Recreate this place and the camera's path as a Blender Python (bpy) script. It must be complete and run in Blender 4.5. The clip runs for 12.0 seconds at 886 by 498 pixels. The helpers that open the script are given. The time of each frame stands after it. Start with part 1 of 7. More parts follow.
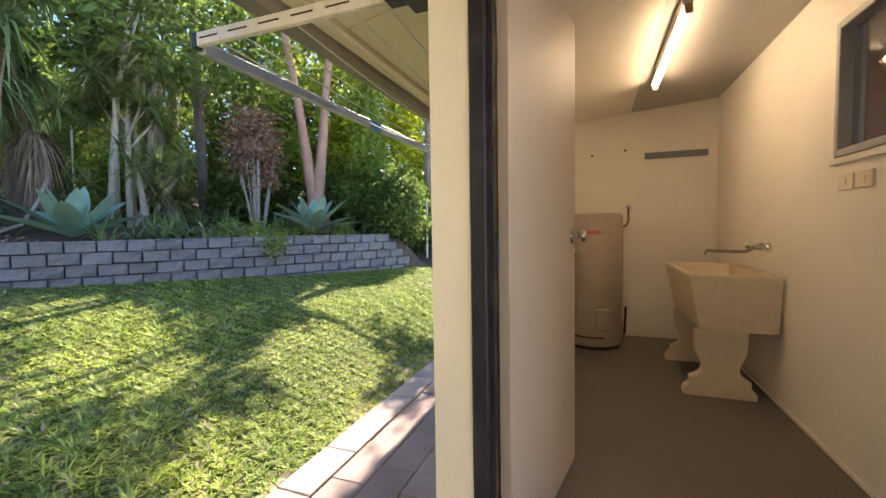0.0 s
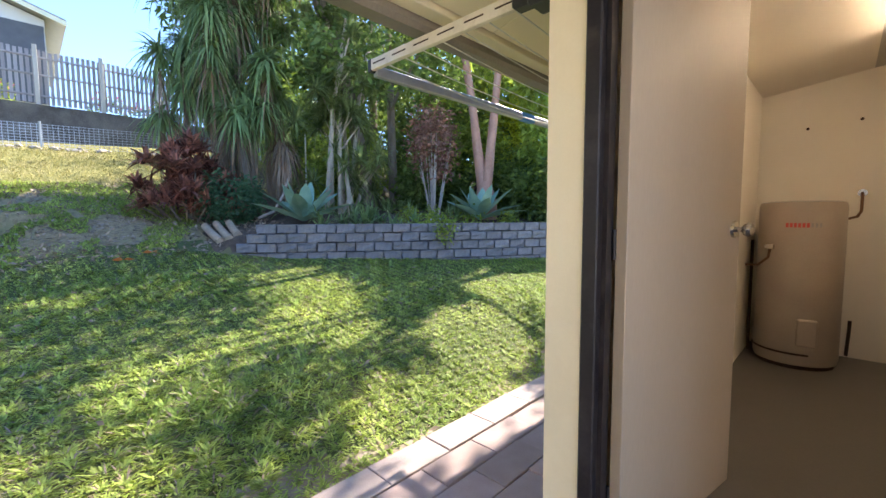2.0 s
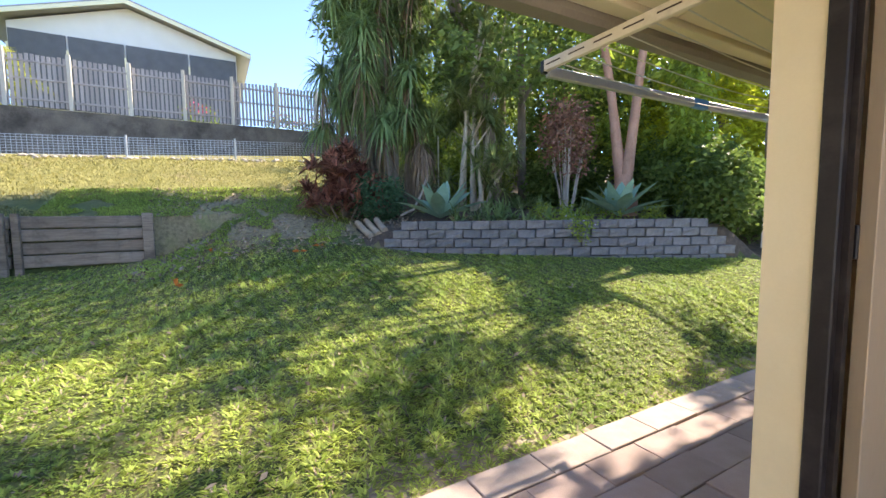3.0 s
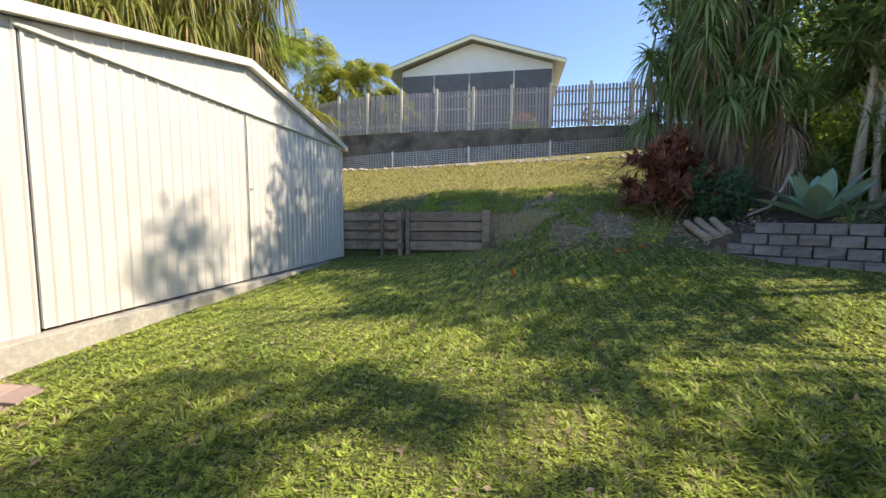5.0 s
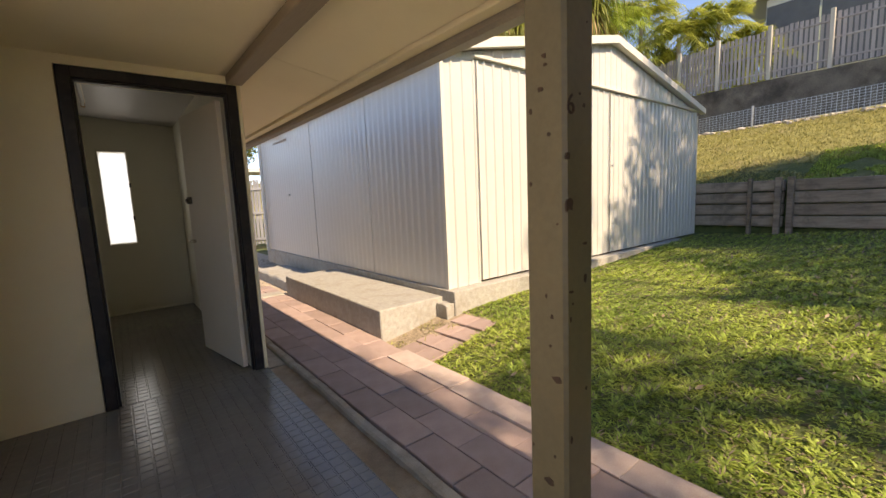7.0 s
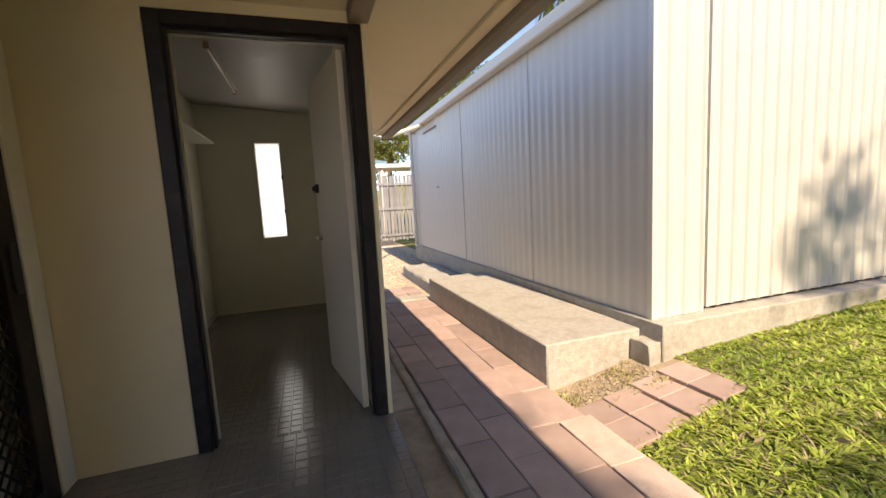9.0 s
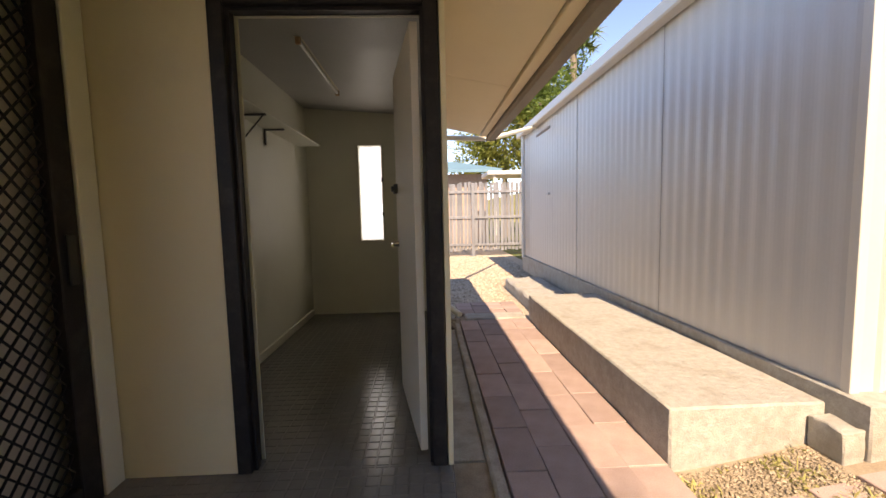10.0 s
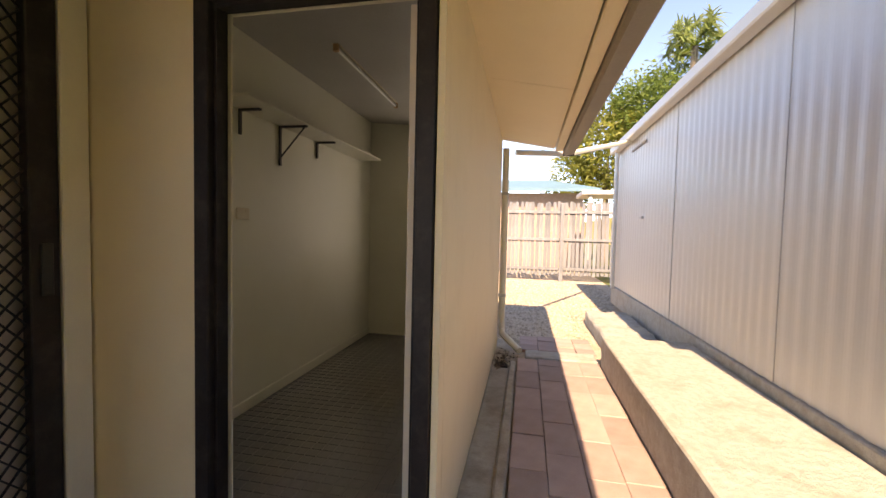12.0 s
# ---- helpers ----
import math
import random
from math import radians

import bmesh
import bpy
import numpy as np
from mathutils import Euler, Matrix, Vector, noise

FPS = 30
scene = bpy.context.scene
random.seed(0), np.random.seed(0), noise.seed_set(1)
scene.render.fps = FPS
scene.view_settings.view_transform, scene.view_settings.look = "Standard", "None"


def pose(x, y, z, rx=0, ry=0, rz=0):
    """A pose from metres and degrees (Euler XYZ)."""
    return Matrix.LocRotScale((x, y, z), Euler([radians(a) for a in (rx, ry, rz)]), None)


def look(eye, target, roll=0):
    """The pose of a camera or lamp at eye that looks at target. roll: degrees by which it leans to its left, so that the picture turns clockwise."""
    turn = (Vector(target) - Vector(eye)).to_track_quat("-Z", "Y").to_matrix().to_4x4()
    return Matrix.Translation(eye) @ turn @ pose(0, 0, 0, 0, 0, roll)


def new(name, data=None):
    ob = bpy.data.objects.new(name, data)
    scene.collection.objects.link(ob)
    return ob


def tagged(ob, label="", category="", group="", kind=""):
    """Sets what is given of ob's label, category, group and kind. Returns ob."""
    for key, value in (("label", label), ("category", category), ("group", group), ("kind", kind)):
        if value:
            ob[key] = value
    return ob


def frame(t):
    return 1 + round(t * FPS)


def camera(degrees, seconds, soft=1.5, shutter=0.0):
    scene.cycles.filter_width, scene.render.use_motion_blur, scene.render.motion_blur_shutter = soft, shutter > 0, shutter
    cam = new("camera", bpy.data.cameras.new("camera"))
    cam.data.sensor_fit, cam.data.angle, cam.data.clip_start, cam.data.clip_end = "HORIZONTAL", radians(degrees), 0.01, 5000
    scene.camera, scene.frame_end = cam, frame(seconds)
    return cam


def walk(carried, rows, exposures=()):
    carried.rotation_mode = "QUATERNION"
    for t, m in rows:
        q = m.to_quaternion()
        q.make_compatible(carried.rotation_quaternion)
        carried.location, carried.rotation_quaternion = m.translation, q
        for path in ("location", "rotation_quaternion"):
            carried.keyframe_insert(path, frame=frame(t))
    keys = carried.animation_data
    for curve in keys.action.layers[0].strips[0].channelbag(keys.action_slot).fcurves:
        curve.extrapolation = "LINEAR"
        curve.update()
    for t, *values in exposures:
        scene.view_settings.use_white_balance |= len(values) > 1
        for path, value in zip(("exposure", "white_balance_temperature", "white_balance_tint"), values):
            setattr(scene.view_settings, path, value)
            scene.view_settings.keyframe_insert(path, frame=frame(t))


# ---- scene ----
cam = camera(94.6, 12.0)
PATH = [
    (0, (0.136, 0.063, 1.239), (-0.564, 1.934, 1.138), -0.9),
    (0.5, (0.259, 0.253, 1.241), (-0.563, 2.072, 1.12), -0.6),
    (1, (0.372, 0.318, 1.235), (-0.611, 2.055, 1.102), -0.3),
    (1.5, (0.373, 0.226, 1.242), (-0.817, 1.827, 1.098), -0.2),
    (2, (0.344, 0.038, 1.248), (-1.05, 1.464, 1.095), -0.3),
    (2.5, (0.32, -0.112, 1.245), (-1.253, 1.113, 1.082), -0.6),
    (3, (0.269, -0.209, 1.248), (-1.473, 0.76, 1.085), -0.7),
    (3.2, (0.214, -0.246, 1.241), (-1.587, 0.61, 1.079), -0.6),
    (4.8, (0.049, -0.581, 1.25), (-1.934, -0.788, 1.094), 0.1),
    (5, (0.031, -0.623, 1.262), (-1.931, -0.971, 1.094), -0.0),
    (5.5, (0.141, -0.672, 1.269), (-1.72, -1.377, 1.078), -0.2),
    (6, (0.318, -0.756, 1.289), (-1.377, -1.794, 1.067), -0.4),
    (6.5, (0.466, -0.904, 1.267), (-0.984, -2.261, 1.024), -1.5),
    (7, (0.51, -1.153, 1.261), (-0.728, -2.704, 1.012), -2.5),
    (7.2, (0.51, -1.25, 1.259), (-0.671, -2.845, 1.009), -2.9),
    (8.8, (0.121, -2.135, 1.218), (-0.584, -3.99, 0.971), -3.3),
    (9, (0.061, -2.215, 1.199), (-0.554, -4.104, 0.964), -3.1),
    (9.5, (-0.107, -2.484, 1.18), (-0.463, -4.441, 0.967), -2.5),
    (10, (-0.216, -2.634, 1.168), (-0.287, -4.625, 0.995), -1.3),
    (10.5, (-0.401, -2.751, 1.172), (-0.195, -4.736, 1.035), -0.1),
    (11, (-0.505, -2.868, 1.176), (-0.131, -4.829, 1.054), 0.9),
    (11.5, (-0.559, -2.968, 1.183), (-0.135, -4.92, 1.075), 1.4),
    (12, (-0.597, -3.067, 1.201), (-0.198, -5.025, 1.112), 1.3),
]
EXPOSURE = [(0, 2.45, 7400, 14), (1, 2.45, 6800, 13), (2, 2.45, 6700, 13), (2.6, 2.35, 7200, 13), (3.2, 2.18, 7700, 13), (5, 1.5, 8000, 12), (6.5, 1.42, 9300, 16), (7.2, 1.46, 9600, 17), (9, 1.58, 9500, 17), (10, 1.74, 9800, 20), (11, 2.08, 11000, 22), (12, 2.12, 11400, 23)]
walk(cam, [(t, look(eye, target, roll)) for t, eye, target, roll in PATH], EXPOSURE)

# ---- world, sun ----
world = bpy.data.worlds.new("world")
scene.world = world
world.use_nodes = True
wn, wl = world.node_tree.nodes, world.node_tree.links
sky = wn.new("ShaderNodeTexSky")
sky.sky_type, sky.sun_disc = "NISHITA", False
sky.sun_elevation, sky.sun_rotation = radians(42), radians(-3)
sky.air_density, sky.dust_density, sky.ozone_density, sky.altitude = 0.82, 0.0, 6.0, 2000
wl.new(sky.outputs[0], wn["Background"].inputs[0])
wn["Background"].inputs[1].default_value = 0.15
sun = new("sun", bpy.data.lights.new("sun", "SUN"))
sun.data.energy, sun.data.angle, sun.data.color = 3.0, radians(0.55), (1.0, 0.95, 0.86)
sun.matrix_world = look((0, 0, 20), (0.7, -14.9, 6.6))

skylight = new("store_window_light", bpy.data.lights.new("store_window_light", "AREA"))
skylight.data.shape, skylight.data.size, skylight.data.size_y, skylight.data.energy, skylight.data.color = "RECTANGLE", 0.26, 1.08, 0.7, (0.86, 0.93, 1.0)
skylight.matrix_world = pose(0.44, -7.592, 1.42, 90, 0, 0)

# ---- helpers of this scene ----
rng = np.random.default_rng(7)


def surface(name, c1, c2, scale=8.0, rough=0.6, bump=0.15, fine=90.0, metal=0.0, vary=0.0, island=0.0, stain=None,
            stain_scale=1.5, stain_amount=0.5, spec=0.5, stretch=(1, 1, 1), trans=0.0, bump_dist=0.01, rough_vary=0.12):
    """A procedural surface: two colours mixed by coarse and fine grain, an optional stain colour, and fine relief."""
    m = bpy.data.materials.new(name)
    m.use_nodes = True
    n, l = m.node_tree.nodes, m.node_tree.links
    b = n["Principled BSDF"]
    tc = n.new("ShaderNodeTexCoord")
    mp = n.new("ShaderNodeMapping")
    mp.inputs["Scale"].default_value = stretch
    l.new(tc.outputs["Object"], mp.inputs[0])
    na = n.new("ShaderNodeTexNoise")
    na.inputs["Scale"].default_value, na.inputs["Detail"].default_value = scale, 5
    nb = n.new("ShaderNodeTexNoise")
    nb.inputs["Scale"].default_value, nb.inputs["Detail"].default_value = fine, 3
    l.new(mp.outputs[0], na.inputs["Vector"])
    l.new(mp.outputs[0], nb.inputs["Vector"])
    mix = n.new("ShaderNodeMath")
    mix.operation = "MULTIPLY_ADD"
    mix.inputs[1].default_value = 0.35
    l.new(nb.outputs[0], mix.inputs[0])
    half = n.new("ShaderNodeMath")
    half.operation = "MULTIPLY"
    half.inputs[1].default_value = 0.65
    l.new(na.outputs[0], half.inputs[0])
    l.new(half.outputs[0], mix.inputs[2])
    ramp = n.new("ShaderNodeValToRGB")
    ramp.color_ramp.elements[0].position, ramp.color_ramp.elements[1].position = 0.33, 0.67
    ramp.color_ramp.elements[0].color, ramp.color_ramp.elements[1].color = (*c1, 1), (*c2, 1)
    l.new(mix.outputs[0], ramp.inputs[0])
    col = ramp.outputs[0]
    if stain:
        ns = n.new("ShaderNodeTexNoise")
        ns.inputs["Scale"].default_value, ns.inputs["Detail"].default_value, ns.inputs["Roughness"].default_value = stain_scale, 6, 0.65
        l.new(tc.outputs["Object"], ns.inputs["Vector"])
        rs = n.new("ShaderNodeValToRGB")
        rs.color_ramp.elements[0].position, rs.color_ramp.elements[1].position = 0.5, 0.68
        rs.color_ramp.elements[0].color, rs.color_ramp.elements[1].color = (0, 0, 0, 1), (stain_amount,) * 3 + (1,)
        l.new(ns.outputs[0], rs.inputs[0])
        ms = n.new("ShaderNodeMixRGB")
        ms.inputs[2].default_value = (*stain, 1)
        l.new(rs.outputs[0], ms.inputs[0])
        l.new(col, ms.inputs[1])
        col = ms.outputs[0]
    if vary or island:
        hv = n.new("ShaderNodeHueSaturation")
        mr = n.new("ShaderNodeMapRange")
        v = vary or island
        mr.inputs["To Min"].default_value, mr.inputs["To Max"].default_value = 1 - v, 1 + v
        if vary:
            l.new(n.new("ShaderNodeObjectInfo").outputs["Random"], mr.inputs[0])
        else:
            l.new(n.new("ShaderNodeNewGeometry").outputs["Random Per Island"], mr.inputs[0])
        l.new(mr.outputs[0], hv.inputs["Value"])
        l.new(col, hv.inputs["Color"])
        col = hv.outputs[0]
    l.new(col, b.inputs["Base Color"])
    rr = n.new("ShaderNodeMapRange")
    rr.inputs["To Min"].default_value, rr.inputs["To Max"].default_value = max(0.02, rough - rough_vary), min(1, rough + rough_vary)
    l.new(na.outputs[0], rr.inputs[0])
    l.new(rr.outputs[0], b.inputs["Roughness"])
    b.inputs["Metallic"].default_value, b.inputs["Specular IOR Level"].default_value = metal, spec
    if bump:
        bp = n.new("ShaderNodeBump")
        bp.inputs["Strength"].default_value, bp.inputs["Distance"].default_value = bump, bump_dist
        l.new(mix.outputs[0], bp.inputs["Height"])
        l.new(bp.outputs[0], b.inputs["Normal"])
    if trans:
        out = n["Material Output"]
        tr = n.new("ShaderNodeBsdfTranslucent")
        l.new(col, tr.inputs[0])
        ad = n.new("ShaderNodeMixShader")
        ad.inputs[0].default_value = trans
        l.new(b.outputs[0], ad.inputs[1])
        l.new(tr.outputs[0], ad.inputs[2])
        l.new(ad.outputs[0], out.inputs[0])
    return m


def box(bm, x0, x1, y0, y1, z0, z1, m=None, bevel=0.0):
    """A box between two corners, turned by m, with its edges broken."""
    vs = [Vector((x, y, z)) for z in (z0, z1) for x, y in ((x0, y0), (x1, y0), (x1, y1), (x0, y1))]
    vs = [bm.verts.new(m @ v if m else v) for v in vs]
    fs = [bm.faces.new([vs[i] for i in f]) for f in ((3, 2, 1, 0), (4, 5, 6, 7), (0, 1, 5, 4), (1, 2, 6, 5), (2, 3, 7, 6), (3, 0, 4, 7))]
    if bevel:
        es = list({e for f in fs for e in f.edges})
        bmesh.ops.bevel(bm, geom=es, offset=bevel, segments=1, affect="EDGES", profile=0.7)
    return bm


def tube(bm, pts, radii, sides=10, cap=True):
    """A round tube along points, with a radius at each."""
    rings = []
    pts = [Vector(p) for p in pts]
    if not hasattr(radii, "__len__"):
        radii = [radii] * len(pts)
    for i, p in enumerate(pts):
        d = (pts[min(i + 1, len(pts) - 1)] - pts[max(i - 1, 0)]).normalized()
        u = d.cross(Vector((0.31, 0.93, 0.17))).normalized()
        w = d.cross(u)
        rings.append([bm.verts.new(p + radii[i] * (math.cos(a) * u + math.sin(a) * w)) for a in np.linspace(0, 2 * math.pi, sides, endpoint=False)])
    for a, b in zip(rings, rings[1:]):
        for i in range(sides):
            bm.faces.new((a[i], a[(i + 1) % sides], b[(i + 1) % sides], b[i]))
    if cap:
        bm.faces.new(rings[0][::-1])
        bm.faces.new(rings[-1])
    return bm


def mesh_of(name, bm, material, smooth=False):
    me = bpy.data.meshes.new(name)
    bmesh.ops.recalc_face_normals(bm, faces=bm.faces[:])
    bm.to_mesh(me)
    bm.free()
    me.materials.append(material)
    if smooth:
        me.shade_smooth()
        me.set_sharp_from_angle(angle=radians(38))
    return me


def thing(name, label, category, group="", kind="", at=(0, 0, 0), rz=0):
    ob = new(name)
    ob.empty_display_size = 0.1
    ob.matrix_world = pose(*at, 0, 0, rz)
    return tagged(ob, label, category, group, kind)


def part(name, bm, material, parent=None, label="", smooth=False, m=None):
    ob = new(name, mesh_of(name, bm, material, smooth))
    if m:
        ob.matrix_basis = m
    if parent:
        ob.parent = parent
    return tagged(ob, label)


def structure(name, bm, material, label, category, smooth=False):
    return tagged(part(name, bm, material, smooth=smooth), label, category, kind="structure")


def raw(name, verts, faces, material, parent=None, smooth=False, label=""):
    """One mesh from arrays, quads or triangles."""
    me = bpy.data.meshes.new(name)
    verts, faces = np.asarray(verts, dtype=np.float32), np.asarray(faces, dtype=np.int32)
    k = faces.shape[1]
    me.vertices.add(len(verts))
    me.vertices.foreach_set("co", verts.ravel())
    me.loops.add(faces.size)
    me.loops.foreach_set("vertex_index", faces.ravel())
    me.polygons.add(len(faces))
    me.polygons.foreach_set("loop_start", np.arange(0, faces.size, k, dtype=np.int32))
    me.update(calc_edges=True)
    me.materials.append(material)
    if smooth:
        me.shade_smooth()
    else:
        me.shade_flat()
    ob = new(name, me)
    if parent:
        ob.parent = parent
    return tagged(ob, label)


def B():
    return bmesh.new()


def sstep(a, b, v):
    t = np.clip((v - a) / (b - a), 0, 1)
    return t * t * (3 - 2 * t)


# ---- materials ----
CREAM = surface("cream_wall_paint", (0.75, 0.645, 0.45), (0.79, 0.685, 0.49), 3, 0.62, 0.05, 160, stain=(0.5, 0.41, 0.26), stain_amount=0.25)
CREAM_TRIM = surface("cream_trim_paint", (0.70, 0.66, 0.55), (0.76, 0.72, 0.61), 6, 0.45, 0.04, 120)
WHITE_IN = surface("interior_cream_paint", (0.78, 0.72, 0.62), (0.82, 0.76, 0.66), 2.5, 0.6, 0.06, 200, stain=(0.70, 0.63, 0.52), stain_amount=0.2)
STORE_IN = surface("store_cream_paint", (0.74, 0.71, 0.60), (0.78, 0.75, 0.64), 2.5, 0.5, 0.06, 200, stain=(0.66, 0.62, 0.50), stain_amount=0.2)
SOFFIT = surface("soffit_paint", (0.74, 0.63, 0.44), (0.78, 0.68, 0.49), 3, 0.6, 0.05, 150, stain=(0.6, 0.49, 0.33), stain_amount=0.25)
BLACK = surface("black_door_frame", (0.013, 0.010, 0.012), (0.023, 0.019, 0.020), 12, 0.45, 0.15, 120, spec=0.3, stain=(0.06, 0.05, 0.05), stain_scale=9, stain_amount=0.5)
DOORW = surface("door_cream_paint", (0.68, 0.60, 0.50), (0.72, 0.64, 0.54), 4, 0.5, 0.08, 140, stretch=(1, 1, 0.15))
GREYFLOOR = surface("grey_floor_paint", (0.12, 0.108, 0.092), (0.155, 0.14, 0.12), 4, 0.42, 0.06, 120, stain=(0.14, 0.13, 0.12), stain_scale=3, stain_amount=0.35)
TILEFLOOR = surface("grey_painted_tile", (0.14, 0.132, 0.122), (0.17, 0.16, 0.148), 5, 0.14, 0.3, 38, rough_vary=0.04, spec=0.65)
DOORL = surface("laundry_door_paint", (0.40, 0.32, 0.24), (0.45, 0.365, 0.28), 4, 0.5, 0.08, 140, stretch=(1, 1, 0.15))
CONCRETE = surface("worn_concrete", (0.31, 0.29, 0.26), (0.43, 0.41, 0.37), 24, 0.9, 0.8, 130, stain=(0.27, 0.235, 0.185), stain_scale=4.5, stain_amount=0.6, bump_dist=0.014)
DARKCON = surface("old_dark_concrete", (0.075, 0.065, 0.055), (0.20, 0.175, 0.15), 2.5, 0.9, 0.5, 40, stain=(0.035, 0.03, 0.028), stain_scale=1.2, stain_amount=0.8)
DIRT = surface("dry_dirt", (0.24, 0.18, 0.125), (0.41, 0.335, 0.245), 9, 0.95, 0.7, 120, stain=(0.12, 0.09, 0.06), stain_scale=3)
PAVER = surface("red_clay_paver", (0.31, 0.215, 0.19), (0.42, 0.31, 0.28), 7, 0.82, 0.4, 160, vary=0.16, stain=(0.42, 0.33, 0.28), stain_scale=5, stain_amount=0.5)
# paler paver copy: sun on the edge row put into colour, plus soil wash
PAVER_PALE = surface("sunlit_clay_paver", (0.38, 0.285, 0.25), (0.50, 0.40, 0.36), 7, 0.85, 0.4, 160, vary=0.12, stain=(0.58, 0.50, 0.43), stain_scale=5, stain_amount=0.6)
SHED = surface("cream_steel_cladding", (0.53, 0.512, 0.48), (0.56, 0.542, 0.51), 2, 0.36, 0.03, 60, stain=(0.55, 0.525, 0.47), stain_scale=1.3, stain_amount=0.2, spec=0.6)
SHED_TRIM = surface("cream_steel_trim", (0.61, 0.58, 0.52), (0.64, 0.61, 0.55), 3, 0.4, 0.03, 60)
BLOCK = surface("grey_split_block", (0.165, 0.155, 0.153), (0.255, 0.242, 0.238), 14, 0.92, 0.9, 70, vary=0.14, stain=(0.12, 0.115, 0.12), stain_scale=6, bump_dist=0.02)
OLDTIMBER = surface("weathered_timber", (0.13, 0.09, 0.065), (0.36, 0.28, 0.215), 7, 0.9, 0.6, 50, vary=0.2, stretch=(1, 0.12, 1), stain=(0.05, 0.038, 0.03), stain_scale=4)
PICKET_POST = surface("pale_fence_post", (0.52, 0.48, 0.40), (0.64, 0.60, 0.52), 8, 0.9, 0.4, 60, vary=0.1, stretch=(1, 1, 0.2))
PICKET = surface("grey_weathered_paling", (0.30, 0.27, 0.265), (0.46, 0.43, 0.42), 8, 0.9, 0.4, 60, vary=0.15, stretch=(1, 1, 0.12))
# paling timber darkened and blued to offset warm sun on the south fence
PICKET_S = surface("sun_offset_weathered_paling", (0.15, 0.155, 0.17), (0.27, 0.275, 0.295), 8, 0.9, 0.4, 60, vary=0.15, stretch=(1, 1, 0.12))
# cream post paint darkened to the brown it shows in shade; stain is rust
POSTP = surface("shaded_cream_rusted_post", (0.09, 0.072, 0.04), (0.125, 0.10, 0.057), 5, 0.5, 0.1, 80, stain=(0.15, 0.095, 0.045), stain_scale=4, stain_amount=0.4)
RUST = surface("dark_rust", (0.02, 0.012, 0.008), (0.07, 0.035, 0.02), 40, 0.9, 0.5, 200)
STEEL = surface("galvanised_steel", (0.42, 0.42, 0.42), (0.55, 0.55, 0.55), 12, 0.42, 0.05, 120, metal=0.8)
CHROME = surface("worn_chrome", (0.55, 0.52, 0.47), (0.65, 0.62, 0.57), 20, 0.2, 0.03, 120, metal=1.0)
ALU = surface("aluminium_frame", (0.42, 0.40, 0.39), (0.48, 0.46, 0.45), 12, 0.6, 0.04, 120, metal=0.3)
LINEPAINT = surface("line_frame_paint", (0.66, 0.58, 0.45), (0.72, 0.64, 0.51), 9, 0.5, 0.1, 80, stain=(0.45, 0.36, 0.25), stain_scale=12, stain_amount=0.5)
BLACKPL = surface("black_plastic", (0.015, 0.015, 0.016), (0.03, 0.03, 0.03), 12, 0.45, 0.05, 100)
FASCIA = surface("fascia_paint", (0.21, 0.175, 0.14), (0.27, 0.23, 0.185), 4, 0.6, 0.1, 80)
BEAMP = surface("beam_brown_paint", (0.20, 0.15, 0.10), (0.26, 0.20, 0.14), 5, 0.6, 0.1, 80, stretch=(1, 0.1, 1))
ROOFM = surface("roof_sheet", (0.40, 0.38, 0.35), (0.46, 0.44, 0.41), 3, 0.5, 0.05, 60)
TUBC = surface("cream_tub_concrete", (0.66, 0.54, 0.38), (0.74, 0.62, 0.46), 9, 0.6, 0.2, 120, stain=(0.55, 0.42, 0.28), stain_scale=6, stain_amount=0.4)
# beige enamel lowered in colour for the shade the cylinder stands in
HEATER = surface("shaded_heater_enamel", (0.36, 0.29, 0.23), (0.41, 0.34, 0.27), 5, 0.4, 0.05, 90)
GRAVEL = surface("pale_gravel", (0.32, 0.25, 0.19), (0.56, 0.475, 0.38), 60, 0.95, 0.9, 160, island=0.35, stain=(0.36, 0.27, 0.18), stain_scale=3, bump_dist=0.02)
SOIL = surface("leaf_litter_soil", (0.05, 0.036, 0.026), (0.14, 0.10, 0.07), 14, 0.95, 0.9, 110, stain=(0.20, 0.15, 0.10), stain_scale=8, bump_dist=0.02)
BARK = surface("grey_brown_bark", (0.16, 0.125, 0.095), (0.30, 0.24, 0.19), 9, 0.92, 0.8, 50, stretch=(1, 1, 0.25), bump_dist=0.02)
PINKBARK = surface("pinkish_smooth_bark", (0.34, 0.17, 0.11), (0.48, 0.27, 0.185), 7, 0.8, 0.4, 60, stretch=(1, 1, 0.3), stain=(0.24, 0.14, 0.09), stain_scale=5)
PALEBARK = surface("pale_cane_bark", (0.34, 0.28, 0.22), (0.50, 0.43, 0.35), 14, 0.9, 0.5, 60, stretch=(1, 1, 0.4))


def foliage(name, c1, c2, rough=0.5, trans=0.5, vary=0.35, scale=3.0):
    return surface(name, c1, c2, scale, rough, 0.0, 30, island=vary, trans=trans, spec=0.4)


LEAF_DARK = foliage("dark_green_leaf", (0.095, 0.15, 0.035), (0.22, 0.30, 0.075), trans=0.55)
LEAF_MID = foliage("mid_green_leaf", (0.19, 0.28, 0.04), (0.40, 0.48, 0.085), trans=0.58)
LEAF_LIME = foliage("lime_green_leaf", (0.36, 0.42, 0.03), (0.58, 0.60, 0.07), trans=0.65)
LEAF_RED = foliage("dark_red_leaf", (0.15, 0.05, 0.04), (0.55, 0.24, 0.16), trans=0.4, vary=0.6)
LEAF_DRY = foliage("dry_brown_leaf", (0.16, 0.10, 0.06), (0.32, 0.22, 0.14), trans=0.2)
